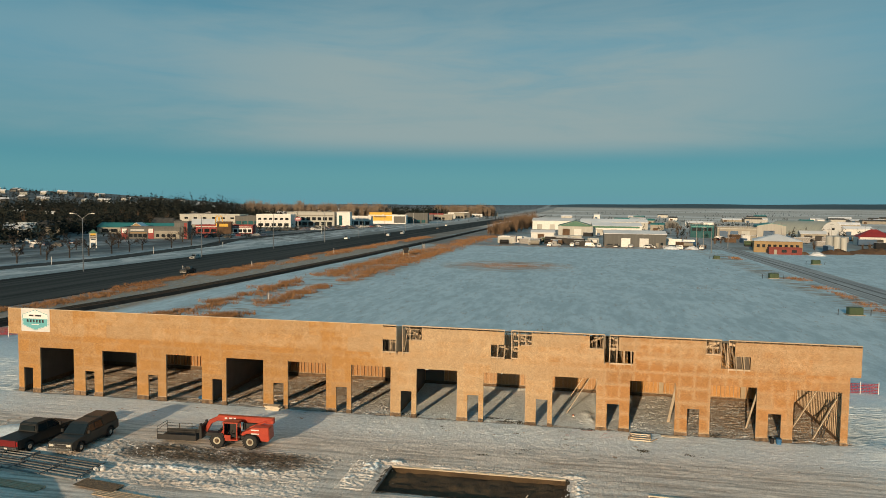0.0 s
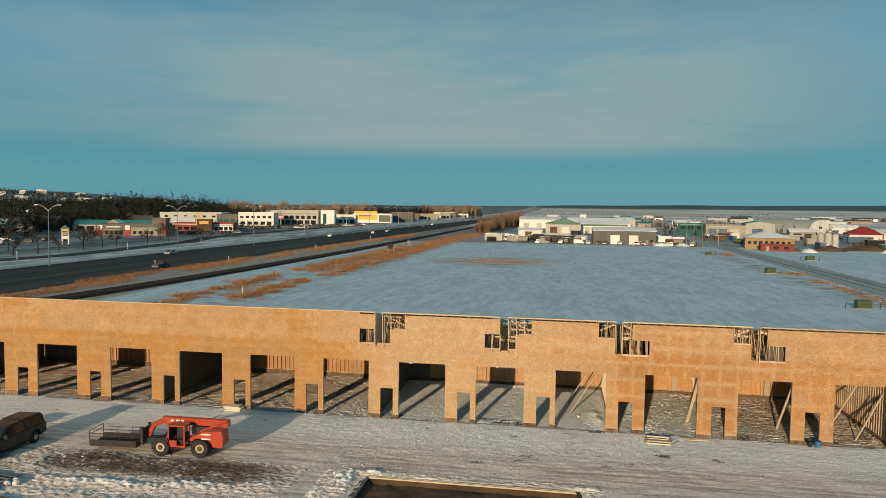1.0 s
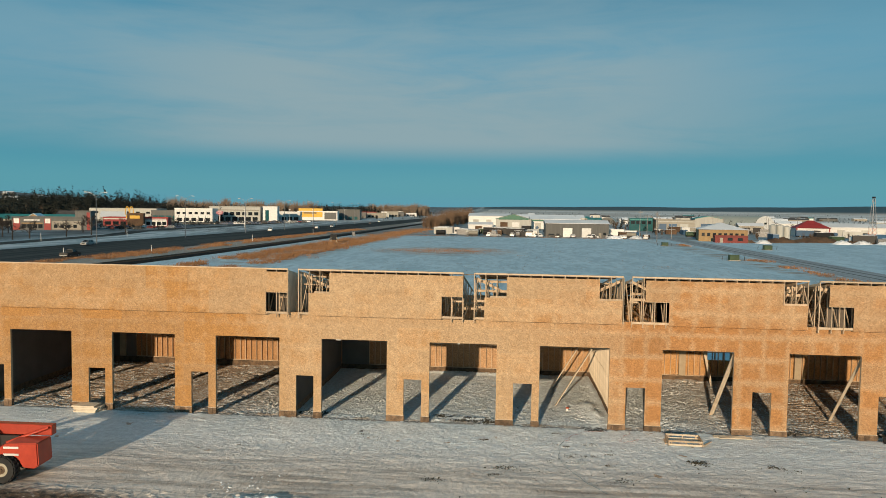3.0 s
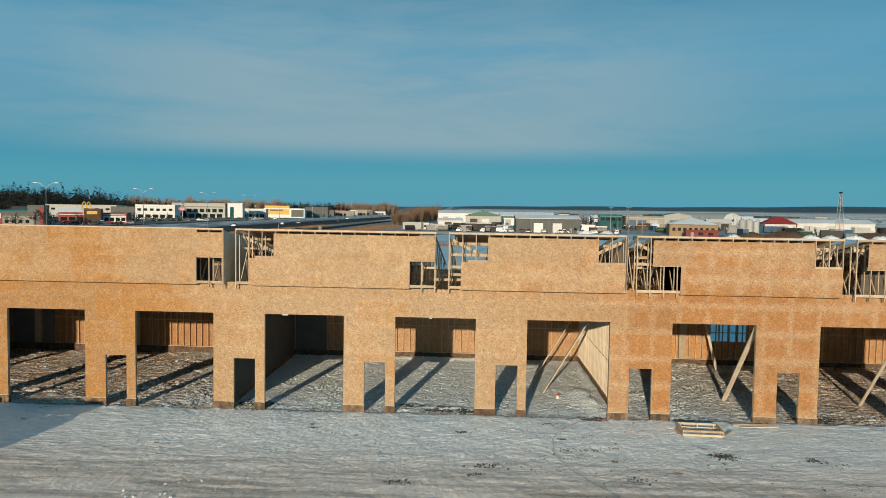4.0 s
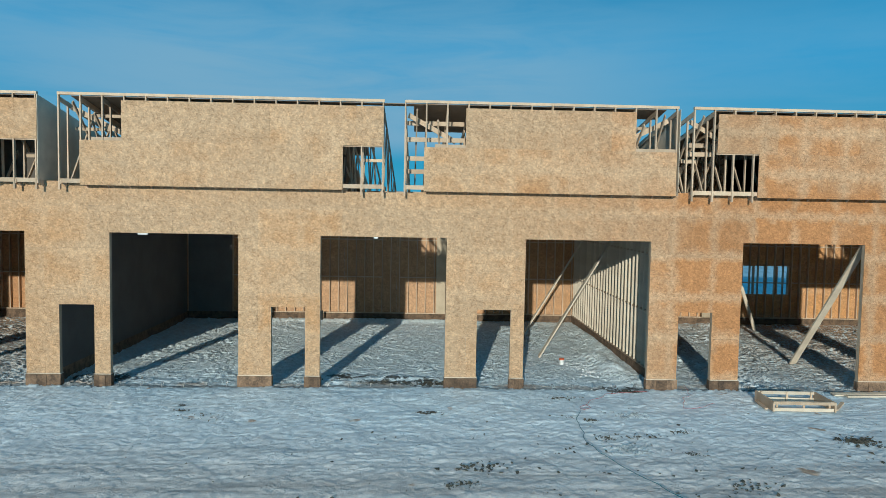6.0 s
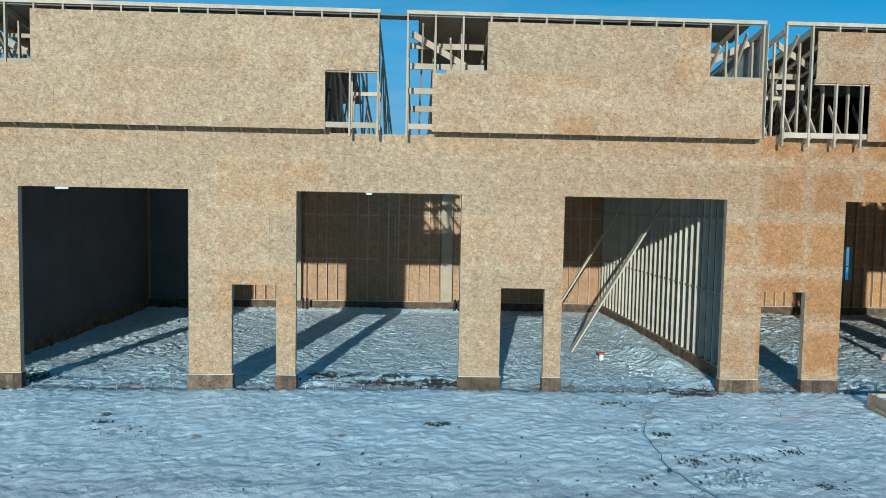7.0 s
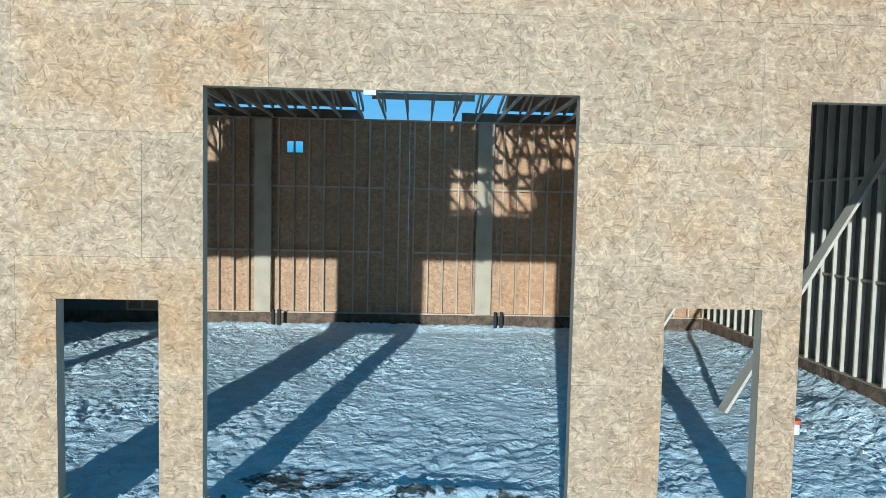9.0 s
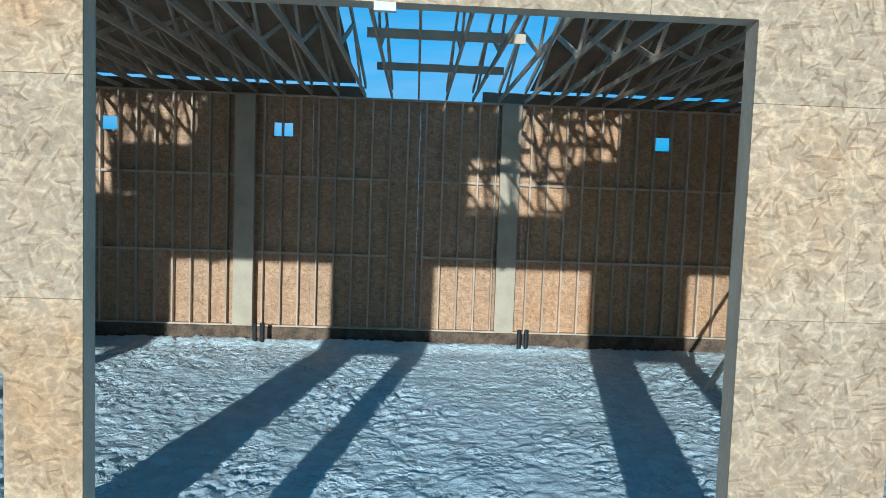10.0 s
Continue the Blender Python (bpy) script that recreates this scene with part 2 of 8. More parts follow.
def ground_material():
    m, n, b = material("snowy_ground")
    p = n.add("ShaderNodeNewGeometry").outputs["Position"]
    s = n.add("ShaderNodeSeparateXYZ", {"Vector": p}).outputs
    x, y = s[0], s[1]
    big = n.noise(n.scaled(p, (1, 1, 0)), 0.10, 5)
    mid = n.noise(n.scaled(p, (1, 1, 0)), 0.7, 6, 0.6, 0.1)
    fine = n.noise(n.scaled(p, (1, 1, 0)), 5.0, 6, 0.65)
    tracks = n.noise(n.scaled(p, (0.16, 2.2, 0), (0, 0, -2)), 1.0, 5, 0.6, 0.25)
    drift = n.noise(n.scaled(p, (0.60, 0.16, 0), (0, 0, 24)), 1.0, 6, 0.62, 0.2)
    swell = n.noise(n.scaled(p, (1.3, 0.45, 0), (0, 0, -14)), 0.11, 4, 0.55, 0.4)
    clean = n.mix(n.ramp(big, 0.3, 0.7), (0.775, 0.865, 0.90), (0.855, 0.92, 0.945))
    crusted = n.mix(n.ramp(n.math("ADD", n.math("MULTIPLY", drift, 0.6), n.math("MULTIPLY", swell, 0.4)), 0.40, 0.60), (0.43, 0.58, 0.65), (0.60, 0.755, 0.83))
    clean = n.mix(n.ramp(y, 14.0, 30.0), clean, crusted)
    ruts = n.noise(n.scaled(p, (0.05, 4.5, 0), (0, 0, -1.5)), 1.0, 4, 0.6, 0.15)
    packed = n.mix(n.ramp(tracks, 0.33, 0.62), (0.47, 0.385, 0.32), (0.90, 0.80, 0.71))
    packed = n.mix(n.math("MULTIPLY", n.ramp(ruts, 0.56, 0.70), n.ramp(big, 0.42, 0.58)), packed, (0.30, 0.22, 0.16))
    dirt = n.mix(n.ramp(fine, 0.3, 0.7), (0.25, 0.152, 0.090), (0.64, 0.435, 0.265))
    straw = n.mix(n.ramp(mid, 0.35, 0.65), (0.20, 0.120, 0.07), (0.42, 0.30, 0.195))
    # the yard in front: driven over and packed, dirty in streaks
    yard = n.math("MULTIPLY", n.math("MULTIPLY", n.ramp(y, -2.5, -9.0), n.ramp(y, -34, -26)), n.ramp(s[2], 0.22, 0.10))
    c = n.mix(n.math("MULTIPLY", yard, 0.92), clean, packed)
    speck = n.ramp(n.noise(n.scaled(p, (1, 1, 0)), 3.2, 5, 0.7), 0.30, 0.68, 0.84, 1.06)
    c = n.mix(1.0, c, n.add("ShaderNodeCombineXYZ", {0: speck, 1: speck, 2: speck}).outputs[0], "MULTIPLY")
    # inside: thin snow over earth
    inside = n.math("MULTIPLY", n.math("MULTIPLY", n.ramp(y, -0.4, 0.6), n.ramp(y, 13.5, 12.0)), n.math("MULTIPLY", n.ramp(x, -42, -41), n.ramp(x, 36.5, 35.8)))
    patch = n.math("ADD", n.math("MULTIPLY", mid, 0.55), n.math("MULTIPLY", fine, 0.45))
    c = n.mix(n.math("MULTIPLY", inside, n.math("MULTIPLY", n.ramp(n.math("ADD", n.math("MULTIPLY", n.noise(n.scaled(p, (1, 1, 0)), 7.5, 4, 0.6), 0.75), n.math("MULTIPLY", mid, 0.25)), 0.42, 0.53, 0.10, 0.92), n.ramp(n.math("ABSOLUTE", n.math("SUBTRACT", x, 9.0)), 7.0, 20.0, 0.06, 1.0))), c, dirt)
    # earth churned up beside the machine, and stains
    churn = n.math("MULTIPLY", n.math("MULTIPLY", n.ramp(x, -23, -18), n.ramp(x, -2, -7)), n.math("MULTIPLY", n.ramp(y, -15.2, -13.6), n.ramp(y, -10.6, -11.8)))
    c = n.mix(n.math("MULTIPLY", churn, n.ramp(patch, 0.36, 0.50)), c, n.mix(n.ramp(fine, 0.3, 0.7), (0.05, 0.036, 0.025), (0.19, 0.14, 0.10)))
    spots = n.noise(n.scaled(p, (1, 1, 0)), 1.15, 2, 0.5)
    spots = n.math("MULTIPLY", n.ramp(spots, 0.70, 0.75), n.math("MULTIPLY", n.ramp(y, -12, -8), n.ramp(y, 1.5, 0)))
    c = n.mix(n.math("MULTIPLY", spots, 0.8), c, dirt)
    sill = n.math("MULTIPLY", n.math("MULTIPLY", n.ramp(y, -0.55, -0.25), n.ramp(y, 0.6, 0.25)), n.ramp(mid, 0.40, 0.6))
    c = n.mix(n.math("MULTIPLY", sill, inside), c, dirt)
    rag = n.noise(n.scaled(p, (1, 1, 0)), 3.1, 5, 0.62, 0.4)
    # a dark line painted for sill shade and debris, and churned-up patches behind it
    line = n.math("MULTIPLY", n.ramp(n.math("ABSOLUTE", n.math("ADD", y, n.math("MULTIPLY", n.math("SUBTRACT", mid, 0.5), 0.3))), 0.16, 0.05), 0.62)
    for px, py, rx, ry in ((8.5, 0.55, 1.7, 0.5), (6.9, 1.3, 0.9, 0.45), (15.0, -0.1, 1.1, 0.4), (-0.8, 0.9, 1.3, 0.6), (25.2, 0.6, 1.5, 0.6), (2.7, -1.9, 0.35, 0.2), (31.0, 0.9, 1.8, 0.5), (-24.0, 0.8, 2.0, 0.6)):
        ux = n.math("DIVIDE", n.math("SUBTRACT", x, px), rx)
        uy = n.math("DIVIDE", n.math("SUBTRACT", y, py), ry)
        r = n.math("ADD", n.math("ADD", n.math("MULTIPLY", ux, ux), n.math("MULTIPLY", uy, uy)), n.math("MULTIPLY", n.math("SUBTRACT", patch, 0.5), 6.0))
        line = n.math("MAXIMUM", line, n.math("MULTIPLY", n.math("MULTIPLY", n.ramp(r, 0.95, 0.45), n.ramp(rag, 0.44, 0.52)), 0.92))
    line = n.math("MULTIPLY", line, n.math("MULTIPLY", n.ramp(x, -42, -41), n.ramp(x, 36.5, 35.8)))
    c = n.mix(line, c, n.mix(n.ramp(fine, 0.35, 0.65), (0.022, 0.022, 0.016), (0.085, 0.078, 0.058)))
    # dead grass showing through the field
    gx = n.math("DIVIDE", n.math("ADD", x, 8.0), 22.0)
    gy = n.math("DIVIDE", n.math("SUBTRACT", y, 172.0), 24.0)
    r = n.math("ADD", n.math("MULTIPLY", gx, gx), n.math("MULTIPLY", gy, gy))
    gp = n.noise(n.scaled(p, (0.10, 0.35, 0), (0, 0, 8)), 1.0, 6, 0.65)
    grass = n.math("MULTIPLY", n.ramp(r, 1.3, 0.2), n.ramp(gp, 0.42, 0.60))
    flecks = n.math("MULTIPLY", n.ramp(n.noise(n.scaled(p, (1.1, 0.22, 0)), 1.0, 6, 0.75), 0.55, 0.66), n.math("MULTIPLY", n.ramp(y, 24, 60), n.ramp(big, 0.36, 0.60, 0.15, 0.55)))
    grass = n.math("MAXIMUM", grass, n.math("MULTIPLY", flecks, n.ramp(y, 300, 280)))
    # the verge by the railway, and the land beyond the field
    verge = n.math("MULTIPLY", n.math("MULTIPLY", n.ramp(x, -61, -57), n.ramp(x, -36, -43)), n.ramp(y, 20, 60))
    verge = n.math("MULTIPLY", verge, n.ramp(gp, 0.48, 0.64))
    wide = n.math("MULTIPLY", n.math("MULTIPLY", n.ramp(x, -64, -58), n.ramp(x, -34, -42)), n.math("MULTIPLY", n.ramp(y, 110, 150), n.ramp(gp, 0.36, 0.54)))
    verge = n.math("MAXIMUM", verge, n.math("MULTIPLY", wide, 0.85))
    strip = n.math("MULTIPLY", n.ramp(x, -95, -88), n.ramp(x, -66, -70))
    strip = n.math("MULTIPLY", strip, n.ramp(mid, 0.25, 0.5))
    rv = n.math("MULTIPLY", n.math("MULTIPLY", n.ramp(x, 66, 71), n.ramp(x, 79, 76)), n.math("MULTIPLY", n.ramp(gp, 0.44, 0.6), n.ramp(y, 300, 260)))
    g = n.math("MAXIMUM", n.math("MAXIMUM", grass, verge), n.math("MAXIMUM", strip, rv))
    c = n.mix(n.math("MULTIPLY", g, 0.85), c, straw)
    yards = n.math("MULTIPLY", n.ramp(y, 286, 298), n.ramp(n.noise(n.scaled(p, (0.035, 0.02, 0)), 1.0, 6, 0.65), 0.34, 0.58, 0.55, 1.0))
    yards = n.math("MULTIPLY", yards, n.ramp(y, 900, 620))
    c = n.mix(n.math("MULTIPLY", yards, 0.78), c, (0.17, 0.14, 0.115))
    c = n.mix(n.math("MULTIPLY", n.ramp(y, 520, 760), 0.85), c, (0.86, 0.79, 0.73))
    far = n.math("MULTIPLY", n.ramp(y, 620, 900), n.ramp(n.noise(n.scaled(p, (0.0012, 0.0034, 0)), 1.0, 4, 0.55), 0.42, 0.54, 0.05, 1.0))
    c = n.mix(n.math("MULTIPLY", far, 0.62), c, (0.40, 0.32, 0.25))
    hills = n.ramp(y, 4050, 4250)
    c = n.mix(n.math("MULTIPLY", hills, 0.97), c, (0.040, 0.078, 0.095))
    c = n.mix(n.math("MULTIPLY", n.ramp(x, -84, -90), n.ramp(mid, 0.3, 0.7, 0.45, 0.75)), c, (0.13, 0.14, 0.14))
    lots = n.math("MULTIPLY", n.ramp(x, -128, -134), n.ramp(n.noise(n.scaled(p, (0.16, 0.05, 0), (0, 0, 14)), 1.0, 5, 0.65, 0.3), 0.44, 0.56))
    c = n.mix(n.math("MULTIPLY", lots, 0.8), c, (0.62, 0.66, 0.68))
    town = n.math("MULTIPLY", n.ramp(x, -150, -176), n.ramp(n.noise(n.scaled(p, (0.05, 0.03, 0)), 1.0, 5), 0.36, 0.58, 0.45, 1.0))
    c = n.mix(n.math("MULTIPLY", town, 0.90), c, (0.055, 0.058, 0.060))
    n.put(b.inputs["Base Color"], c)
    n.put(b.inputs["Roughness"], 0.62)
    b.inputs["Specular IOR Level"].default_value = 0.18
    # crumbled crust: lumps of two sizes with sharp gaps between
    bent = n.add("ShaderNodeMix", data_type="RGBA", blend_type="LINEAR_LIGHT")
    n.put(bent.inputs[0], 0.09)
    n.put(bent.inputs[6], n.scaled(p, (1, 1, 0)))
    n.put(bent.inputs[7], n.add("ShaderNodeTexNoise", {"Vector": p, "Scale": 7.0, "Detail": 3.0}).outputs["Color"])
    lumps = n.add("ShaderNodeTexVoronoi", {"Vector": bent.outputs[2], "Scale": 6.5}).outputs["Distance"]
    crumbs = n.add("ShaderNodeTexVoronoi", {"Vector": bent.outputs[2], "Scale": 17.0}).outputs["Distance"]
    loose = n.ramp(n.noise(n.scaled(p, (1, 1, 0)), 1.3, 4, 0.6), 0.40, 0.62, 0.25, 1.0)
    crust = n.math("MULTIPLY", n.math("ADD", n.ramp(lumps, 0.75, 0.15), n.math("MULTIPLY", n.ramp(crumbs, 0.7, 0.1), 0.5)), loose)
    grit = n.noise(n.scaled(p, (1, 1, 0)), 26.0, 5, 0.7)
    h = n.math("ADD", n.math("MULTIPLY", mid, n.ramp(inside, 0.0, 1.0, 0.30, 0.5)), n.math("MULTIPLY", fine, 0.42))
    h = n.math("ADD", h, n.math("MULTIPLY", crust, n.ramp(inside, 0.0, 1.0, 0.30, 0.62)))
    h = n.math("ADD", h, n.math("MULTIPLY", grit, 0.30))
    h = n.math("ADD", h, n.math("MULTIPLY", n.math("ADD", drift, swell), n.ramp(y, 14, 30, 0.0, 1.1)))
    h = n.math("ADD", h, n.math("MULTIPLY", n.math("MULTIPLY", tracks, yard), 0.5))
    bp = n.add("ShaderNodeBump", {"Height": h, "Strength": 0.85, "Distance": 0.05})
    n.put(b.inputs["Normal"], bp.outputs[0])
    return m


M_GROUND = ground_material()


# ---- building blocks ----
def box(bm, x0, x1, y0, y1, z0, z1):
    v = [bm.verts.new((x, y, z)) for x in (x0, x1) for y in (y0, y1) for z in (z0, z1)]
    for f in ((0, 1, 3, 2), (4, 6, 7, 5), (0, 4, 5, 1), (2, 3, 7, 6), (0, 2, 6, 4), (1, 5, 7, 3)):
        bm.faces.new([v[i] for i in f])
    return v


def beam(bm, p, q, w, h):
    """A board from p to q, w wide across and h deep."""
    p, q = Vector(p), Vector(q)
    d = q - p
    rot = d.to_track_quat("Z", "Y").to_matrix().to_4x4()
    m = Matrix.Translation(p) @ rot
    v = box(bm, -w / 2, w / 2, -h / 2, h / 2, 0, d.length)
    bmesh.ops.transform(bm, matrix=m, verts=v)
    return v


def rod(bm, p, q, r0, r1=None, n=8, caps=True):
    """A round bar from p to q, of radius r0 at p and r1 at q."""
    p, q = Vector(p), Vector(q)
    d = q - p
    m = Matrix.Translation((p + q) / 2) @ d.to_track_quat("Z", "Y").to_matrix().to_4x4()
    bmesh.ops.create_cone(bm, cap_ends=caps, segments=n, radius1=r0, radius2=r0 if r1 is None else r1, depth=d.length, matrix=m)


def prism(bm, pts, y0, y1):
    """A profile in x and z, drawn out along y."""
    a = [bm.verts.new((x, y0, z)) for x, z in pts]
    b = [bm.verts.new((x, y1, z)) for x, z in pts]
    n = len(pts)
    fs = [bm.faces.new(a), bm.faces.new(list(reversed(b)))]
    for i in range(n):
        fs.append(bm.faces.new((a[i], b[i], b[(i + 1) % n], a[(i + 1) % n])))
    bmesh.ops.recalc_face_normals(bm, faces=fs)
    return a + b


def soften(bm, width, segments=1):
    bmesh.ops.bevel(bm, geom=list(bm.edges), offset=width, segments=segments, affect="EDGES", clamp_overlap=True)


def mesh(name, bm, mat, smooth=False):
    me = bpy.data.meshes.new(name)
    bmesh.ops.recalc_face_normals(bm, faces=bm.faces)
    bm.to_mesh(me)
    bm.free()
    me.materials.append(mat)
    if smooth:
        me.polygons.foreach_set("use_smooth", [True] * len(me.polygons))
    return me


def part(name, bm, mat, parent, label="", smooth=False, at=None):
    """One mesh object under a thing or a part."""
    ob = new(name, bm if isinstance(bm, bpy.types.Mesh) else mesh(name, bm, mat, smooth))
    ob.parent = parent
    if at is not None:
        ob.matrix_basis = at
    return tagged(ob, label)


def boxpart(name, dims, mat, parent, label="", bevel=0.0):
    bm = bmesh.new()
    box(bm, *dims)
    if bevel:
        soften(bm, bevel, 2)
    return part(name, bm, mat, parent, label)


def thing(name, label, category, group="", kind="", at=None):
    ob = new(name)
    ob.empty_display_size = 0.3
    if at is not None:
        ob.matrix_basis = at
    return tagged(ob, label, category, group, kind)


# ---- ground: one sheet from the yard to the horizon ----
def spaced(lo, hi, step, end_lo, end_hi, grow=1.12):
    core = list(np.arange(lo, hi + 1e-6, step))
    right, s, v = [], step, core[-1]
    while v < end_hi:
        s *= grow
        v += s
        right.append(v)
    left, s, v = [], step, core[0]
    while v > end_lo:
        s *= grow
        v -= s
        left.append(v)
    return np.array(list(reversed(left)) + core + right)


PIT = (0.85, 13.4, -16.4, -12.0)


def land(x, y):
    """The lie of the land: level at the building, a little lower beyond it, hills in the far distance."""
    z = -0.6 * np.clip((y - 13.5) / 14.0, 0, 1)
    z = z + 46 * np.clip((-x - 420) / 900, 0, 1) ** 1.3 * np.clip((y - 420) / 900, 0, 1) * np.clip((2300 - y) / 600, 0, 1)
    az = np.degrees(np.arctan2(x, np.maximum(y, 1.0)))
    z = z + 15.6 * np.clip((y - 1300) / 2800, 0, 1) ** 1.4
    top = 10 + np.maximum(y, 1.0) / np.cos(np.radians(az)) * np.tan(np.radians(np.clip(0.318 + 0.0106 * az, 0.06, 0.6))) + 2.5 * np.sin(x * 0.0031) + 1.5 * np.sin(x * 0.0083 + 1)
    z = z + (top - 15) * np.clip((y - 4050) / 450, 0, 1) ** 1.3 * np.clip((4800 - np.abs(x)) / 400, 0, 1)
    return z


def ground_height(x, y):
    return float(land(x, y))


def build_ground():
    xs, ys = spaced(-2.5, 18.5, 0.055, -4700, 4700, 1.032), spaced(-7.0, 12.3, 0.055, -700, 4700, 1.035)
    X, Y = np.meshgrid(xs, ys, indexing="ij")
    Z = land(X, Y)
    near = np.clip(1 - (np.abs(X - 2) - 45) / 30, 0, 1) * np.clip(1 - (np.abs(Y + 8) - 24) / 30, 0, 1)
    for i in range(X.shape[0]):
        if near[i].max() == 0:
            continue
        for j in range(X.shape[1]):
            if near[i, j] > 0:
                x, y = xs[i], ys[j]
                h = 0.032 * noise.fractal((x * 0.8, y * 0.8, 0), 0.9, 2.1, 2) + 0.03 * noise.noise((x * 0.18, y * 0.3, 4))
                if -0.2 < y < 12.4:
                    # trodden crust: broken plates with gaps between, and footprints
                    d1, d2 = noise.voronoi((x * 2.6 + 0.5 * noise.noise((x * 1.7, y * 1.7, 3)), y * 3.4, 0.5))[0][:2]
                    e1, e2 = noise.voronoi((x * 6.5, y * 7.5, 3.5))[0][:2]
                    loose = (0.35 + 0.9 * max(0.0, noise.noise((x * 0.5, y * 0.6, 7)) + 0.35)) * min(1.9, max(0.74, 1 + (abs(x - 9) - 8) * 0.12))
                    h += loose * (0.036 * min(1.0, (d2 - d1) * 3.2) + 0.058 * min(1.0, (e2 - e1) * 2.6) - 0.055)
                    h += 0.020 * noise.noise((x * 1.9, y * 2.3, 1)) + 0.016 * noise.noise((x * 5.1, y * 5.6, 2)) + 0.02 * noise.noise((x * 9.5, y * 9.5, 4))
                else:
                    e1, e2 = noise.voronoi((x * 5.5, y * 6.5, 6.5))[0][:2]
                    h += 0.016 * noise.noise((x * 1.3, y * 2.0, 1)) + 0.018 * noise.noise((x * 3.4, y * 3.8, 2)) + 0.022 * noise.noise((x * 7.3, y * 7.8, 5)) + 0.014 * min(1.0, (e2 - e1) * 2.4)
                Z[i, j] += near[i, j] * h
    # snow pushed up into low banks, the first added unseen to shade the panels
    def bank(cx, cy, rx, ry, h):
        r = ((X - cx) / rx) ** 2 + ((Y - cy) / ry) ** 2
        return h * np.exp(-r * 1.6)
    for b in ((-27, -25.6, 11, 1.6, 1.9), (-31, -11, 3, 2, 0.5), (39, -1.5, 2.5, 4, 0.5), (7, 11.85, 9, 0.4, 0.13), (8.4, 0.95, 1.5, 0.22, 0.085), (6.6, 0.35, 0.8, 0.16, 0.06), (16.0, 7.0, 0.35, 5, 0.14), (15.4, 2.3, 0.5, 1.2, 0.3), (15.2, 4.0, 0.6, 1.0, 0.25)):
        Z += bank(*b)
    pit = (X > PIT[0] - 0.1) & (X < PIT[1] + 0.1) & (Y > PIT[2] - 0.1) & (Y < PIT[3] + 0.1)
    Z[pit] -= 0.75
    n, k = X.shape
    co = np.stack([X, Y, Z], -1).reshape(-1, 3)
    idx = np.arange(n * k).reshape(n, k)
    quads = np.stack([idx[:-1, :-1], idx[1:, :-1], idx[1:, 1:], idx[:-1, 1:]], -1).reshape(-1, 4)
    me = bpy.data.meshes.new("ground")
    me.from_pydata(co.tolist(), [], quads.tolist())
    me.polygons.foreach_set("use_smooth", [True] * len(me.polygons))
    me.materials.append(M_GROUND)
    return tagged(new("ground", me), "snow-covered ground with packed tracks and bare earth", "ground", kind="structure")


build_ground()


def churned(name, label, x0, x1, y0, y1, step, ridges, rough=1.0):
    """Trodden and ploughed-up snow: a finer sheet over the ground, with lumpy ridges (x, y, half length, half width, height)."""
    xs, ys = np.arange(x0, x1, step), np.arange(y0, y1, step)
    co = []
    for x in xs:
        for y in ys:
            e = min(1.0, (x - x0) / 0.7, (x1 - x) / 0.7, (y - y0) / 0.5, (y1 - y) / 0.5)
            h = 0.0
            for cx, cy, rx, ry, top in ridges:
                bend = 0.5 * noise.noise((x * 0.4, cy, 3))
                h += 0.55 * top * math.exp(-1.5 * (((x - cx) / rx) ** 4 + ((y - cy - bend) / ry) ** 2))
            lumps = 0.45 + 1.1 * abs(noise.noise((x * 1.5, y * 2.1, 9))) + 0.7 * noise.noise((x * 3.6, y * 4.4, 2))
            fine = 0.07 * noise.noise((x * 2.6, y * 3.2, 5)) + 0.05 * noise.noise((x * 6.5, y * 7.5, 8))
            co.append((x, y, -0.14 + max(0.0, e) * (0.17 + h * lumps + rough * fine)))
    n, k = len(xs), len(ys)
    idx = np.arange(n * k).reshape(n, k)
    quads = np.stack([idx[:-1, :-1], idx[1:, :-1], idx[1:, 1:], idx[:-1, 1:]], -1).reshape(-1, 4)
    me = bpy.data.meshes.new(name)
    me.from_pydata(co, [], quads.tolist())
    me.materials.append(M_GROUND)
    return tagged(new(name, me), label, "snow", kind="structure")


churned("snow_bank", "ploughed ridges of broken snow round churned earth", -25.0, -2.6, -19.2, -10.4, 0.11, [(-14.5, -15.9, 5.0, 0.6, 0.34), (-8.5, -15.2, 2.6, 0.7, 0.30), (-20.2, -13.8, 0.9, 1.5, 0.34), (-12, -17.8, 5, 0.5, 0.18), (-5.0, -14.2, 1.2, 1.4, 0.28), (-17.5, -11.6, 2.0, 0.4, 0.2), (-16, -12.6, 3.5, 0.35, 0.14)])
churned("snow_bank", "broken snow beside the excavation", -2.5, 0.75, -17.0, -10.6, 0.09, [(-0.4, -12.6, 0.8, 2.0, 0.35), (-1.4, -14.8, 0.5, 1.2, 0.25)])
churned("snow_bank", "broken snow heaped along the rim of the excavation", -1.6, 15.4, -11.95, -10.3, 0.075, [(7, -11.75, 7.6, 0.35, 0.30), (0.2, -11.5, 1.5, 0.5, 0.30), (13.8, -11.6, 1.0, 0.5, 0.25)])
churned("snow_bank", "broken snow heaped along the rim of the excavation", 13.45, 15.6, -17.0, -11.0, 0.075, [(14.0, -13.8, 0.5, 2.2, 0.32)])
churned("snow_bank", "trodden snow round the parked trucks", -36.0, -25.2, -14.8, -8.6, 0.13, [(-32, -10.6, 2.2, 0.9, 0.42), (-27, -14.0, 3.0, 0.4, 0.2)])

# ---- the garage building ----
DEEP, HEAD, MAN, SILL = 12.2, 4.469, 2.37, 0.35
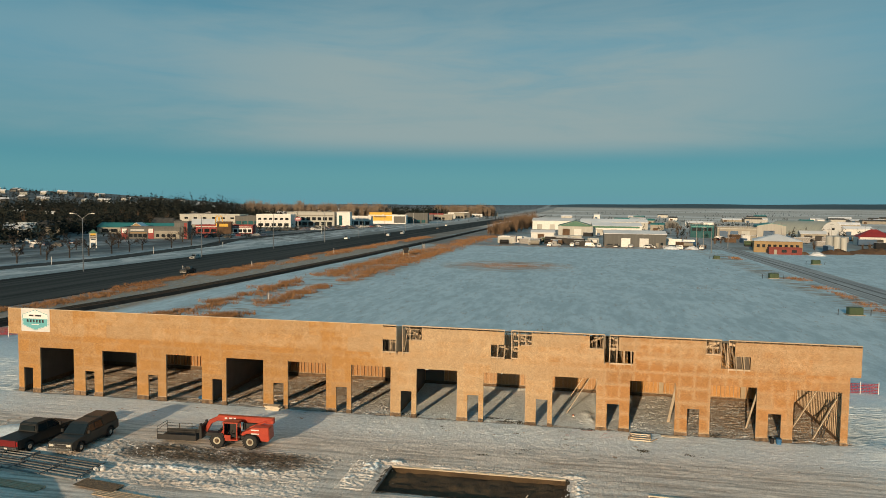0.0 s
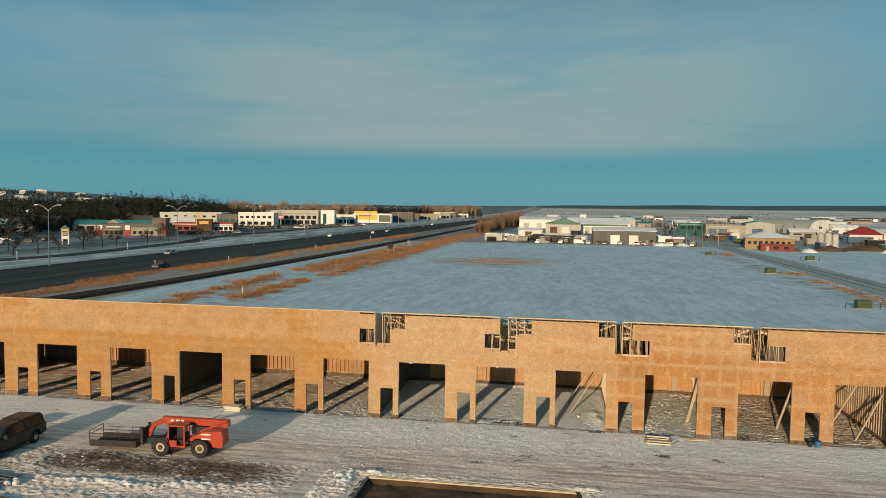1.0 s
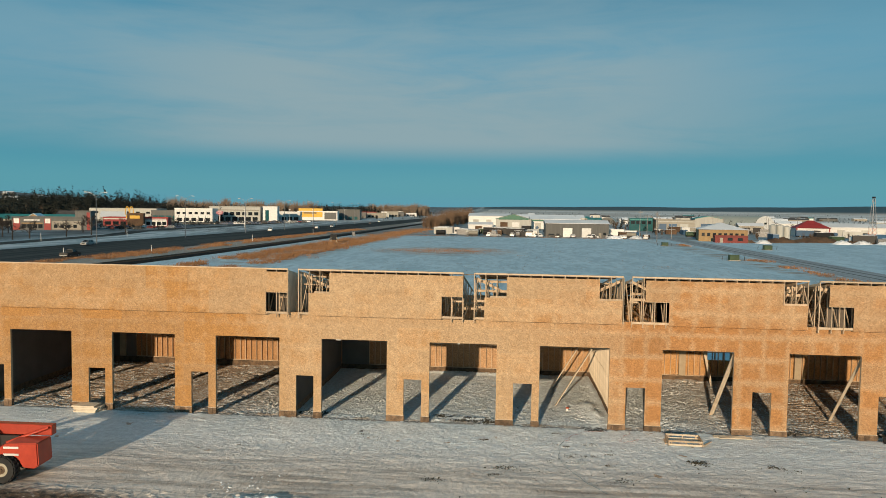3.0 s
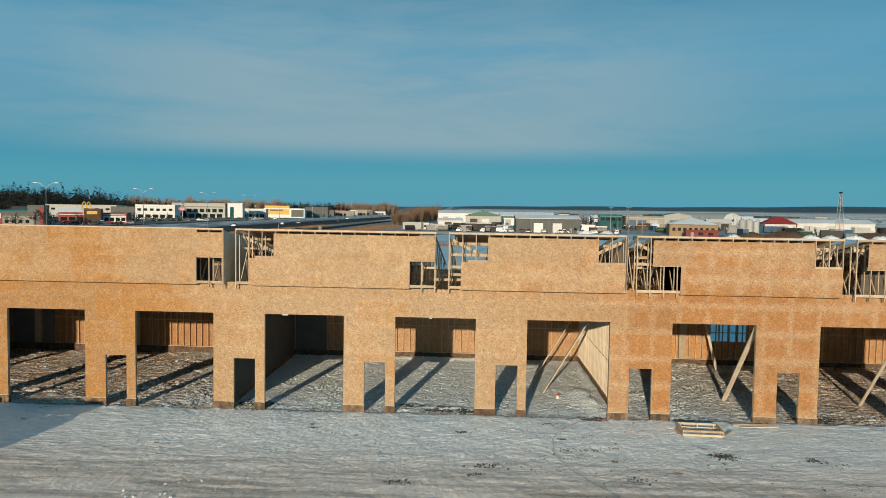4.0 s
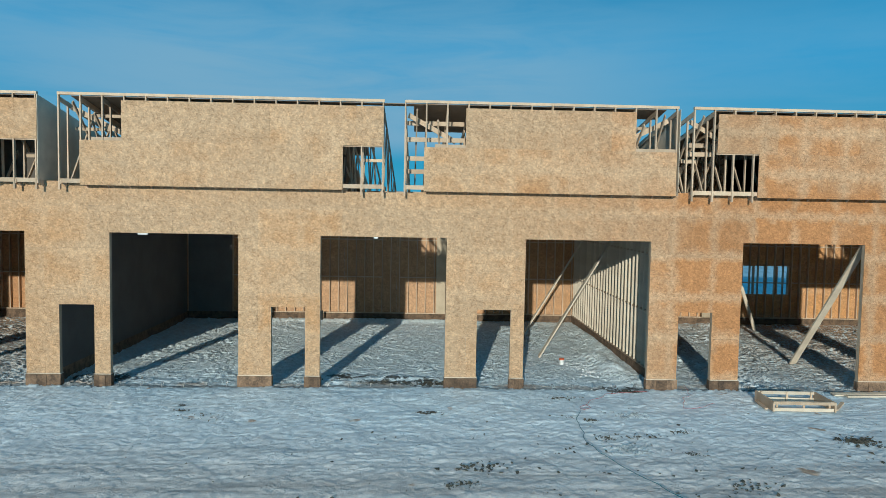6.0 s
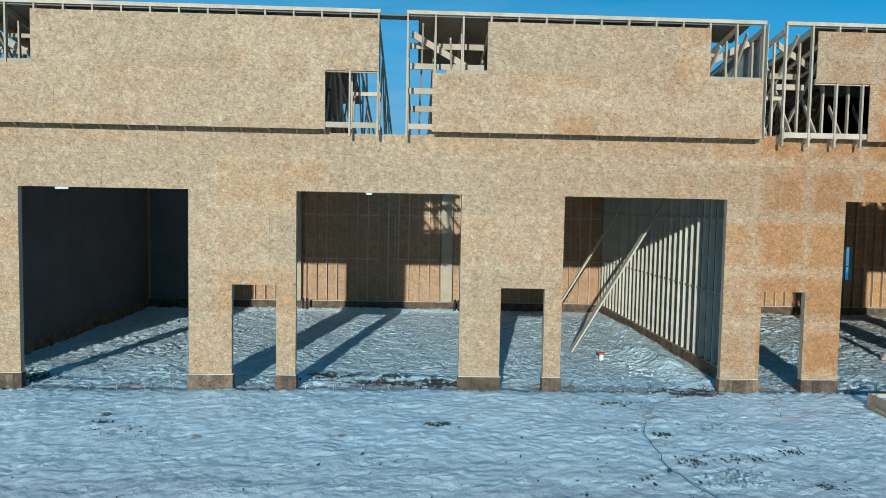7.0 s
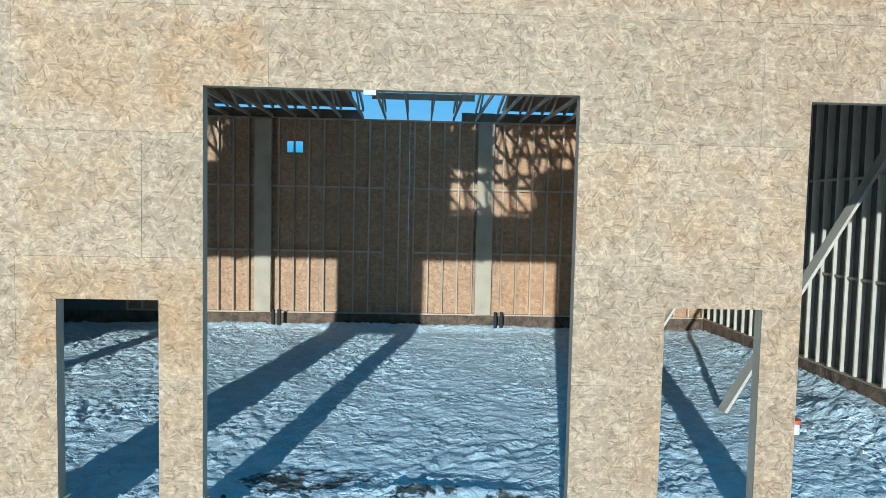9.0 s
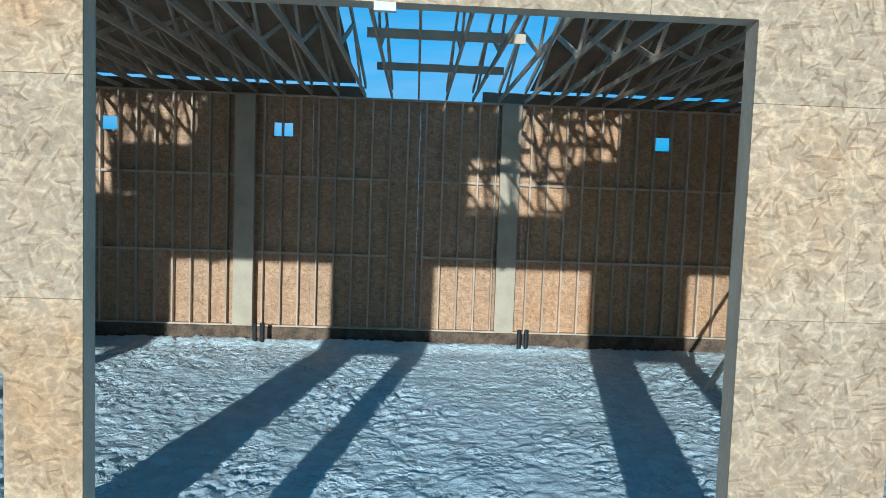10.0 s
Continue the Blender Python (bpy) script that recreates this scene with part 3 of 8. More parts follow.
X0, X1 = -40.9, 35.65
ROOF = 5.65
# each bay: door left, door right, small door left, small door right
BAYS = [(-38.42, -34.65, -40.3, -39.3), (-31.5, -27.75, -33.4, -32.4), (-24.65, -20.92, -26.55, -25.55), (-18.42, -14.68, -19.85, -18.85),
        (-12.24, -8.50, -13.67, -12.67), (-6.10, -2.40, -7.53, -6.53), (0.0, 3.68, -1.45, -0.45), (6.05, 9.73, 4.63, 5.62),
        (12.06, 15.78, 10.66, 11.66), (18.55, 22.25, 16.68, 17.7), (25.05, 28.67, 23.25, 24.22), (31.5, 35.1, 29.6, 30.6)]
TILT = Matrix.Rotation(radians(0.138), 4, "Y")  # the pad falls a little along the row


def sheets(name, parent, rects, openings, x_off, y, thick, row_z, mat, length=2.44):
    """Boards of 2.44 m laid in rows over an area, cut round the openings: each board is a piece of its own."""
    made = []
    for r, (z0, z1) in enumerate(row_z):
        for a, b in rects[r] if isinstance(rects, dict) else [rects]:
            x = a - ((a - x_off - (r % 2) * length / 2) % length)
            while x < b:
                l, h = max(x, a), min(x + length, b)
                x += length
                if h - l < 0.02:
                    continue
                cuts = sorted({z0, z1, *[z for o in openings for z in (o[2], o[3]) if z0 < z < z1]})
                bm, any_piece = bmesh.new(), False
                for u, w in zip(cuts, cuts[1:]):
                    xs = [(l, h)]
                    for o in openings:
                        if o[2] <= u + 1e-6 and o[3] >= w - 1e-6:
                            nxt = []
                            for s, e in xs:
                                if o[1] <= s or o[0] >= e:
                                    nxt.append((s, e))
                                else:
                                    if o[0] > s:
                                        nxt.append((s, o[0]))
                                    if o[1] < e:
                                        nxt.append((o[1], e))
                            xs = nxt
                    for s, e in xs:
                        if e - s > 0.01:
                            g0 = 0.0012 if s == l else 0.0
                            g1 = 0.0012 if e == h else 0.0
                            t0 = 0.0012 if u == z0 else 0.0
                            t1 = 0.0012 if w == z1 else 0.0
                            jut = random.uniform(-0.002, 0.002)
                            box(bm, s + g0, e - g1, y - thick + jut, y, u + t0, w - t1)
                            any_piece = True
                if any_piece:
                    made.append(part(name, bm, mat, parent))
                else:
                    bm.free()
    return made


def front_wall():
    wall = thing("wall_front", "unfinished garage front of orange strand board with door openings", "wall", kind="structure", at=TILT)
    openings = []
    for a, b, c, d in BAYS:
        openings += [(a, b, 0.0, HEAD), (c, d, 0.0, MAN)]
    openings.append((6.8, 8.95, 5.77, 5.92))  # gap added over one bay to let the sun onto the rear wall
    rows = [(SILL + 1.22 * i, SILL + 1.22 * (i + 1)) for i in range(4)] + [(SILL + 4.88, 5.92)]
    sheets("board", wall, (X0, X1), openings, X0, 0.0, 0.012, rows, M_OSB)
    # framing behind: jambs, header and posts
    solid = []
    edges = [X0] + [v for a, b, c, d in BAYS for v in (c, d, a, b)] + [X1]
    for i in range(0, len(edges), 2):
        solid.append((edges[i], edges[i + 1]))
    for a, b in solid:
        bm = bmesh.new()
        wide = b - a
        k = max(2, int(wide / 0.42) + 1)
        for j in range(k):
            x = a + 0.02 + (wide - 0.04) * j / (k - 1)
            box(bm, x - 0.019, x + 0.019, 0.002, 0.142, SILL, HEAD + 0.2)
        part("post_framing", bm, M_STUD, wall)
        bm = bmesh.new()
        box(bm, a - 0.02, b + 0.03, -0.045, 0.16, -0.25, SILL - 0.024)
        soften(bm, 0.006)
        part("footing_block", bm, M_SILL, wall, "brown treated timber footing")
        bm = bmesh.new()
        box(bm, a - random.uniform(0.0, 0.03), b + random.uniform(0.0, 0.05), -0.03, 0.155, SILL - 0.022, SILL - 0.003)
        part("sill_plate", bm, M_PALE, wall, "pale sill plate")
        if random.random() < 0.7:
            bm = bmesh.new()
            box(bm, a + 0.01 + wide * 0.3, a + 0.01 + wide * random.uniform(0.55, 0.7), -0.065, -0.046, -0.1, SILL - 0.05)
            part("footing_block", bm, M_SILL, wall)
    for a, b, c, d in BAYS:
        bm = bmesh.new()
        box(bm, a - 0.02, b + 0.02, 0.002, 0.142, HEAD + 0.003, HEAD + 0.32)
        part("door_header", bm, M_STUD, wall)
        bm = bmesh.new()
        box(bm, c - 0.02, d + 0.02, 0.002, 0.142, MAN + 0.003, MAN + 0.24)
        part("door_header", bm, M_STUD, wall)
    bm = bmesh.new()
    box(bm, X0, X1, 0.002, 0.142, HEAD + 0.34, HEAD + 0.38)
    for a, b in ((X0, 6.78), (8.97, X1)):
        box(bm, a, b, 0.002, 0.142, ROOF + 0.17, ROOF + 0.26)
    part("plate", bm, M_STUD, wall)
    return wall


front_wall()


def stud_wall(name, label, axis, at0, a, b, side, board_mat, top, holes=(), blocks=(2.03, 3.78), runs=(), phase=0.02, lumber=None):
    """A framed wall along x (axis 'x', standing at y=at0) or along y (standing at x=at0). Its studs show on the side given (-1 or 1)."""
    w = thing(name, label, "wall", kind="structure", at=TILT)

    def lay(bm, u0, u1, v0, v1, z0, z1):
        v0, v1 = sorted((at0 + side * v0, at0 + side * v1))
        if axis == "x":
            box(bm, u0, u1, v0, v1, z0, z1)
        else:
            box(bm, v0, v1, u0, u1, z0, z1)

    x = a
    while x < b - 0.01:
        e = min(x + 2.44, b)
        bm = bmesh.new()
        zs = sorted({SILL, top, *[z for h in holes for z in (h[2], h[3])]})
        for u, t in zip(zs, zs[1:]):
            s = x
            for h in sorted(holes):
                if h[2] <= u and h[3] >= t and h[0] < e and h[1] > x:
                    if h[0] > s:
                        lay(bm, s + 0.002, h[0], -0.012, 0.0, u, t)
                    s = h[1]
            if s < e:
                lay(bm, s + 0.002, e - 0.002, -0.012, 0.0, u, t)
        part("board", bm, board_mat, w)
        x = e
    k = int((b - a) / 0.406)
    me = None
    for i in range(k + 1):
        u = a + phase + i * 0.406
        if u > b:
            break
        if me is None:
            bm = bmesh.new()
            z1 = top - 0.04
            v0, v1 = sorted((side * 0.002, side * 0.14))
            if axis == "x":
                box(bm, -0.019, 0.019, v0, v1, SILL + 0.04, z1)
            else:
                box(bm, v0, v1, -0.019, 0.019, SILL + 0.04, z1)
            me = mesh("stud", bm, lumber or M_STUD)
        part("stud", me, M_STUD, w, at=pose(u, at0, 0) if axis == "x" else pose(at0, u, 0))
    bm = bmesh.new()
    lay(bm, a, b, 0.002, 0.142, SILL, SILL + 0.038)
    lay(bm, a, b, 0.002, 0.142, top - 0.04, top)
    for z in blocks:
        for u, w_end in runs or ((a, b),):
            lay(bm, u, w_end, 0.05, 0.11, z, z + 0.05)
    part("plate", bm, M_STUD, w)
    bm = bmesh.new()
    lay(bm, a, b, -0.03, 0.16, -0.3, SILL - 0.004)
    part("footing", bm, M_SILL, w, "brown treated timber footing")
    return w


HOLES = [(0.72, 1.12, 4.72, 5.02), (4.58, 5.0, 4.72, 5.02), (13.3, 13.7, 4.72, 5.02), (24.3, 26.55, 1.5, 2.85)]
back = stud_wall("wall_back", "rear wall of bare studs backed with strand board", "x", DEEP + 0.142, X0, X1, -1, M_OSB_IN, ROOF, HOLES, runs=((X0, 7.2), (8.0, X1)), phase=0.218)
for cx in (3.99, 9.97, -5.9, -18.5, -12.0, 17.9, 22.6, 30.4):
    bm = bmesh.new()
    box(bm, cx - 0.22, cx + 0.22, DEEP - 0.16, DEEP - 0.003, SILL + 0.04, ROOF - 0.05)
    part("column", bm, M_COLUMN, back, "pale engineered timber column")
bm = bmesh.new()
for i in range(5):
    x = 24.3 + 2.25 * i / 4
    box(bm, x - 0.03, x + 0.03, DEEP - 0.02, DEEP + 0.13, 1.5, 2.85)
part("window_studs", bm, M_STUD, back)

stud_wall("wall_end_left", "end wall of strand board on studs", "y", X0 + 0.16, 0.16, DEEP, 1, M_OSB_IN, ROOF)
stud_wall("wall_end_right", "end wall of bare studs lit by the sun", "y", X1 - 0.16, 0.16, DEEP, -1, M_OSB_IN, ROOF)
# backing darkened for shade between the studs, lumber paled for sun on them
stud_wall("wall_party", "party wall of bare studs, coloured paler for the sun on them", "y", 16.32, 0.16, DEEP, -1, M_SHADED, ROOF, blocks=(2.15, 4.0), lumber=M_PALE)
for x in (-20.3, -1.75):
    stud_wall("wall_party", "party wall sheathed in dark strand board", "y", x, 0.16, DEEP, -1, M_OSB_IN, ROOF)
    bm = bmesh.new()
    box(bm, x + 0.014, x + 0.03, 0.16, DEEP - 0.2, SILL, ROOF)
    w = new("wall_party_lining", mesh("wall_party_lining", bm, M_LINING_SHADE))
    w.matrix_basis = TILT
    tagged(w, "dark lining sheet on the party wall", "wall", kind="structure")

# dark sheets added over the rear studs to imitate the bays' shade
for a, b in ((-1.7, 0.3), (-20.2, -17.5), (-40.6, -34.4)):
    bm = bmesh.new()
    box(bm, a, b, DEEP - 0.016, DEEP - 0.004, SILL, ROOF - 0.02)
    w = new("wall_back_lining", mesh("wall_back_lining", bm, M_LINING_SHADE))
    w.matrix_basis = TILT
    tagged(w, "dark sheet added for shade on the rear wall", "wall", kind="structure")
# another added sheet keeps the end bay as dark as its shade
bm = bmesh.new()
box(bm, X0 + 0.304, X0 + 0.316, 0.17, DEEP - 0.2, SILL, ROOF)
w = new("wall_end_lining", mesh("wall_end_lining", bm, M_LINING_SHADE))
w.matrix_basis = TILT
tagged(w, "dark sheet added for shade on the end wall", "wall", kind="structure")

# ---- roof: single-pitch trusses from the parapet down to the rear wall, boarded but for some gaps ----
P_FRONT, P_LOW, P_MID, P_SHEET, P_TOP = -0.36, 5.81, 7.07, 8.195, 8.392
PITCH = (P_TOP - 0.10 - (ROOF + 0.34)) / (DEEP + 0.5)


def chord(y):
    """The height of the roof trusses' upper edge at y."""
    return P_TOP - 0.10 - (y - P_FRONT) * PITCH


# boarded stretches of the roof: left, right, front edge, rear edge
DECKS = [(-41.65, -1.87, -0.3, 12.4), (-0.9, 6.4, -0.3, 12.4), (6.4, 7.05, -0.3, 5.6), (7.05, 8.7, -0.3, -0.1), (8.7, 10.4, -0.3, 2.4), (10.4, 15.0, -0.3, 12.4), (15.0, 16.0, -0.3, 0.6), (15.0, 17.4, 3.2, 12.4), (17.4, 25.4, -0.3, 12.4), (25.4, 26.6, 4.0, 12.4), (26.6, 36.3, -0.3, 12.4)]


def roof():
    top = thing("roof", "single-pitch timber truss roof, boarded but for some gaps", "roof", kind="structure", at=TILT)
    for a, b, y0, y1 in DECKS:
        x = a
        while x < b - 0.01:
            e = min(x + 4.88, b)
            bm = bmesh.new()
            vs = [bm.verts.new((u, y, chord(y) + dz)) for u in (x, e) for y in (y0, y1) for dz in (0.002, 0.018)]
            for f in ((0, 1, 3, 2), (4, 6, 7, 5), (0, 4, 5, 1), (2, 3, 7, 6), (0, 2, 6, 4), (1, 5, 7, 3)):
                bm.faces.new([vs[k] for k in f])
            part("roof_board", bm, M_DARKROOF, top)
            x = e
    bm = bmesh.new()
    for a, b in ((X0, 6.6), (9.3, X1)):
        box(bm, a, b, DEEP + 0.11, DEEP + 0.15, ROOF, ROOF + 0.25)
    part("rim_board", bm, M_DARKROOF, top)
    for y in (4.1, 6.6, 9.2):
        bm = bmesh.new()
        box(bm, 7.06, 9.4, y, y + 0.04, ROOF + 0.1, ROOF + 0.24)
        part("blocking", bm, M_STUD, top)


roof()

# ---- the parapet: trusses hung out over the front, boarded in two rows ----
# section: left end, right end of the studs, lower boards left/right, upper boards left/right
SECTIONS = [(-41.65, -1.82, -41.65, -3.08, -41.65, -1.82), (-1.25, 7.88, -0.65, 6.71, 0.51, 7.86), (8.45, 16.34, 9.02, 16.32, 10.2, 15.11),
            (16.79, 25.75, 18.73, 25.72, 17.5, 24.48), (26.28, 36.3, 28.0, 36.3, 26.77, 36.3)]


def truss_mesh():
    bm = bmesh.new()
    box(bm, -0.019, 0.019, P_FRONT, P_FRONT + 0.09, P_LOW + 0.02, P_TOP - 0.08)
    beam(bm, (0, P_FRONT + 0.1, chord(P_FRONT + 0.1) - 0.075), (0, DEEP + 0.1, chord(DEEP + 0.1) - 0.075), 0.038, 0.13)
    box(bm, -0.019, 0.019, 0.15, DEEP + 0.1, ROOF + 0.003, ROOF + 0.09)
    box(bm, 0.02, 0.058, P_FRONT + 0.02, 0.6, P_LOW + 0.02, P_LOW + 0.13)
    beam(bm, (0.04, P_FRONT + 0.1, P_LOW + 0.1), (0.04, 0.02, P_LOW - 0.06), 0.03, 0.06)
    ys = (0.2, 1.7, 3.4, 5.2, 7.0, 9.0, 11.0)
    up = False
    for a, b in zip(ys, ys[1:]):
        za, zb = (chord(a) - 0.1, ROOF + 0.06) if up else (ROOF + 0.06, chord(b) - 0.1)
        beam(bm, (0, a, za), (0, b, zb), 0.036, 0.085)
        up = not up
    for y in (0.2, 3.4):
        box(bm, -0.018, 0.018, y - 0.04, y + 0.04, ROOF + 0.09, chord(y) - 0.1)
    return mesh("roof_truss", bm, M_STUD)


def parapet():
    truss = truss_mesh()
    for s, (a, b, la, lb, ua, ub) in enumerate(SECTIONS):
        par = thing("parapet", "timber trusses and parapet, partly boarded, over the garage front", "parapet", kind="structure", at=TILT)
        k = max(1, round((b - a) / 0.61))
        for i in range(k + 1):
            x = a + 0.02 + (b - a - 0.06) * i / k
            part("roof_truss", truss, M_STUD, par, at=pose(x, 0, 0))
            if x < la - 0.1 or x > lb + 0.05:
                bm = bmesh.new()
                box(bm, x - 0.021, x + 0.021, P_FRONT - 0.003, P_FRONT + 0.095, P_LOW - 0.14, P_LOW + 0.25)
                part("stud_foot", bm, M_STUD, par)
        bm = bmesh.new()
        box(bm, a, b, P_FRONT - 0.012, P_FRONT + 0.1, P_TOP - 0.078, P_TOP)
        part("top_plate", bm, M_STUD, par, "pale top plate")
        for z in (P_LOW + 0.05, P_MID - 0.03):
            bm = bmesh.new()
            ends = (a, b) if z < P_MID - 0.1 else (min(la, ua) + (0 if s in (0, 3, 4) else 0.3), max(lb, ub))
            box(bm, *ends, P_FRONT + 0.03, P_FRONT + 0.068, z, z + 0.12)
            part("rail", bm, M_STUD, par)
        rows = [(P_LOW, P_MID), (P_MID, P_SHEET)]
        if s == 0:
            rows[1] = (P_MID, P_TOP - 0.05)
        sheets("board", par, {0: [(la, lb)], 1: [(ua, ub - (1.2 if s == 0 else 0))]}, [], X0 + 0.4, P_FRONT - 0.002, 0.012, rows, M_OSB)
        if s == 0:
            sheets("board", par, (ub - 1.2, ub), [], ub - 1.2, P_FRONT - 0.002, 0.012, [(P_MID, P_SHEET)], M_OSB)
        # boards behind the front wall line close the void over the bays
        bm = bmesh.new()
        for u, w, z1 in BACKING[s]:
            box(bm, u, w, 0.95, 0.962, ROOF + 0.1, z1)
        # the dark colour stands in for shade inside the void
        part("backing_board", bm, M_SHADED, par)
        # loose blocking and diagonals in the open ends
        for e, d in ((a, 1), (b, -1)):
            if (s == 0 and d == 1) or (s == 4 and d == -1):
                continue
            for z, u, w, y in ((7.78, 8.5, 10.2, 0.55), (7.28, 8.5, 10.2, 0.35), (6.72, 8.48, 9.05, 0.3), (6.35, 8.48, 9.05, 0.5)) if s == 2 and d == 1 else ((7.30, 16.85, 17.5, 0.5), (7.02, 16.85, 17.6, 0.3), (6.84, 16.85, 17.3, 0.7)) if s == 3 and d == 1 else ():
                bm = bmesh.new()
                box(bm, u, w, y, y + 0.04, z, z + 0.13)
                part("blocking", bm, M_STUD, par)
            for k in range(0 if s in (2, 3) and d == 1 else 2):
                z = random.choice((6.65, 7.4, 7.8)) + random.uniform(-0.05, 0.05)
                u = e + d * random.uniform(0.0, 0.2)
                w = u + d * random.uniform(0.6, 1.3)
                y = random.uniform(0.1, 0.8)
                bm = bmesh.new()
                box(bm, min(u, w), max(u, w), y, y + 0.04, z, z + random.choice((0.09, 0.09, 0.14)))
                part("blocking", bm, M_STUD, par)
            for k in range(2):
                u = e + d * (0.35 + 0.6 * k)
                bm = bmesh.new()
                beam(bm, (u, P_FRONT + 0.15, P_TOP - 0.25 - 0.3 * k), (u + d * random.uniform(-0.1, 0.25), 1.9, ROOF + 0.35), 0.04, 0.09)
                part("diagonal", bm, M_STUD, par)
            bm = bmesh.new()
            beam(bm, (e + d * 0.1, 0.25, P_TOP - 0.35), (e + d * 1.5, 0.55, P_MID + 0.25), 0.04, 0.14)
            part("diagonal", bm, M_STUD, par)
        # end boards follow the roof's slope
        for x, mt in END_BOARDS[s]:
            bm = bmesh.new()
            vs = [bm.verts.new((x + dx, y, z)) for dx in (0, 0.012) for y, z in ((P_FRONT, P_LOW + 0.02), (3.4, ROOF + 0.1), (3.4, chord(3.4)), (P_FRONT, P_TOP - 0.08))]
            for f in ((0, 1, 2, 3), (4, 7, 6, 5), (0, 4, 5, 1), (1, 5, 6, 2), (2, 6, 7, 3), (3, 7, 4, 0)):
                bm.faces.new([vs[k] for k in f])
            part("end_board", bm, mt, par, "sloping end board")


BACKING = [[(-41.6, -1.9, 8.0)], [(-1.2, 6.68, 6.9), (0.9, 6.2, 8.0)], [(10.6, 16.3, 7.0), (10.6, 14.6, 8.0)], [(18.4, 25.6, 7.0), (18.4, 24.6, 8.0)], [(27.2, 36.2, 8.0)]]
END_BOARDS = [[(-41.665, M_OSB), (-1.815, M_PALE)], [], [(16.385, M_PALE)], [], [(36.302, M_OSB)]]

parapet()

# ---- materials of the things ----
M_RED = surface("red_machine_paint", (0.36, 0.030, 0.012), (0.50, 0.055, 0.022), 2, 30, 0.42, 0.05, coat=0.2)
M_CHAR = surface("charcoal_car_paint", (0.006, 0.007, 0.007), (0.014, 0.016, 0.015), 1, 20, 0.48, 0.0, coat=0.1)
M_OLIVE = surface("dark_pewter_car_paint", (0.012, 0.013, 0.011), (0.026, 0.027, 0.023), 1, 20, 0.48, 0.0, coat=0.1)
M_MAROON = surface("dark_red_car_paint", (0.16, 0.015, 0.018), (0.22, 0.025, 0.025), 1, 20, 0.35, 0.0, coat=0.3)
M_GLASS = surface("dark_vehicle_glass", (0.012, 0.016, 0.018), (0.02, 0.026, 0.03), 1, 5, 0.08, 0.0)
M_CHROME = surface("dull_chrome", (0.45, 0.45, 0.44), (0.6, 0.6, 0.58), 3, 40, 0.3, 0.0, metal=1.0)
M_RIM = surface("cream_wheel_rim", (0.36, 0.32, 0.24), (0.48, 0.44, 0.34), 4, 40, 0.55, 0.05)
M_BLKSTEEL = surface("black_painted_steel", (0.007, 0.007, 0.008), (0.020, 0.019, 0.018), 3, 40, 0.6, 0.1)
M_LAMP = surface("clear_lamp_glass", (0.55, 0.53, 0.46), (0.7, 0.68, 0.6), 3, 20, 0.2, 0.0)
M_TAIL = surface("red_lamp_glass", (0.30, 0.01, 0.01), (0.4, 0.02, 0.02), 3, 20, 0.25, 0.0)
M_BLUE = surface("blue_plastic", (0.02, 0.10, 0.22), (0.03, 0.16, 0.32), 3, 30, 0.5, 0.1)
M_ORANGE = surface("orange_plastic", (0.55, 0.10, 0.03), (0.7, 0.16, 0.05), 3, 30, 0.5, 0.05)
M_EARTH = surface("dark_earth", (0.04, 0.038, 0.027), (0.12, 0.108, 0.08), 3, 25, 0.95, 0.6)
M_CRUST = surface("dirty_snow_crust", (0.24, 0.27, 0.28), (0.58, 0.63, 0.66), 5, 30, 0.8, 0.4)
M_WETEARTH = surface("brown_pit_earth", (0.030, 0.019, 0.010), (0.125, 0.080, 0.042), 0.45, 8, 0.9, 0.5, depth=0.08)
M_CORD = surface("teal_cord", (0.01, 0.10, 0.13), (0.015, 0.14, 0.18), 3, 30, 0.6, 0.0)
M_REDCORD = surface("red_cord", (0.35, 0.06, 0.05), (0.45, 0.09, 0.07), 3, 30, 0.6, 0.0)
M_GREY_LUM = surface("weathered_lumber", (0.16, 0.15, 0.14), (0.34, 0.33, 0.32), 2, 30, 0.8, 0.2, vary=0.25)

# ---- braces that hold the walls up ----
def brace(p, q, w=0.14, d=0.038):
    bm = bmesh.new()
    beam(bm, p, q, w, d)
    ob = new("brace", mesh("brace", bm, M_PALE))
    tagged(ob, "long pale lumber brace propping a wall, foot on the ground", "brace", "wall braces")
    return ob


brace((13.3, 4.4, 0.0), (16.12, 4.45, 4.75), 0.25, 0.05)
brace((13.35, 8.7, 0.0), (16.12, 8.85, 4.5), 0.15, 0.05)
brace((22.25, 3.7, 0.0), (22.42, 0.17, 4.5), 0.23, 0.06)
brace((24.2, 10.5, 0.0), (23.95, 12.05, 2.6), 0.16, 0.05)
brace((28.7, 3.3, 0.0), (28.85, 0.17, 4.4), 0.15, 0.05)
brace((32.9, 4.6, 0.0), (35.3, 4.9, 4.2), 0.16, 0.05)
brace((33.6, 1.6, 0.0), (35.3, 1.7, 3.4), 0.16, 0.05)


def ladder():
    t = thing("ladder", "dark aluminium ladder leaning on the end wall studs", "ladder", at=look((34.4, 2.2, -0.02), (35.3, 2.6, 3.2)) @ pose(0, 0, 0, 180, 0, 0))
    for s in (-0.2, 0.2):
        boxpart("rail", (s - 0.02, s + 0.02, -0.035, 0.035, 0, 3.2), M_STEEL, t)
    for i in range(10):
        bm = bmesh.new()
        rod(bm, (-0.2, 0, 0.25 + i * 0.3), (0.2, 0, 0.25 + i * 0.3), 0.016, n=6)
        part("rung", bm, M_STEEL, t)


ladder()


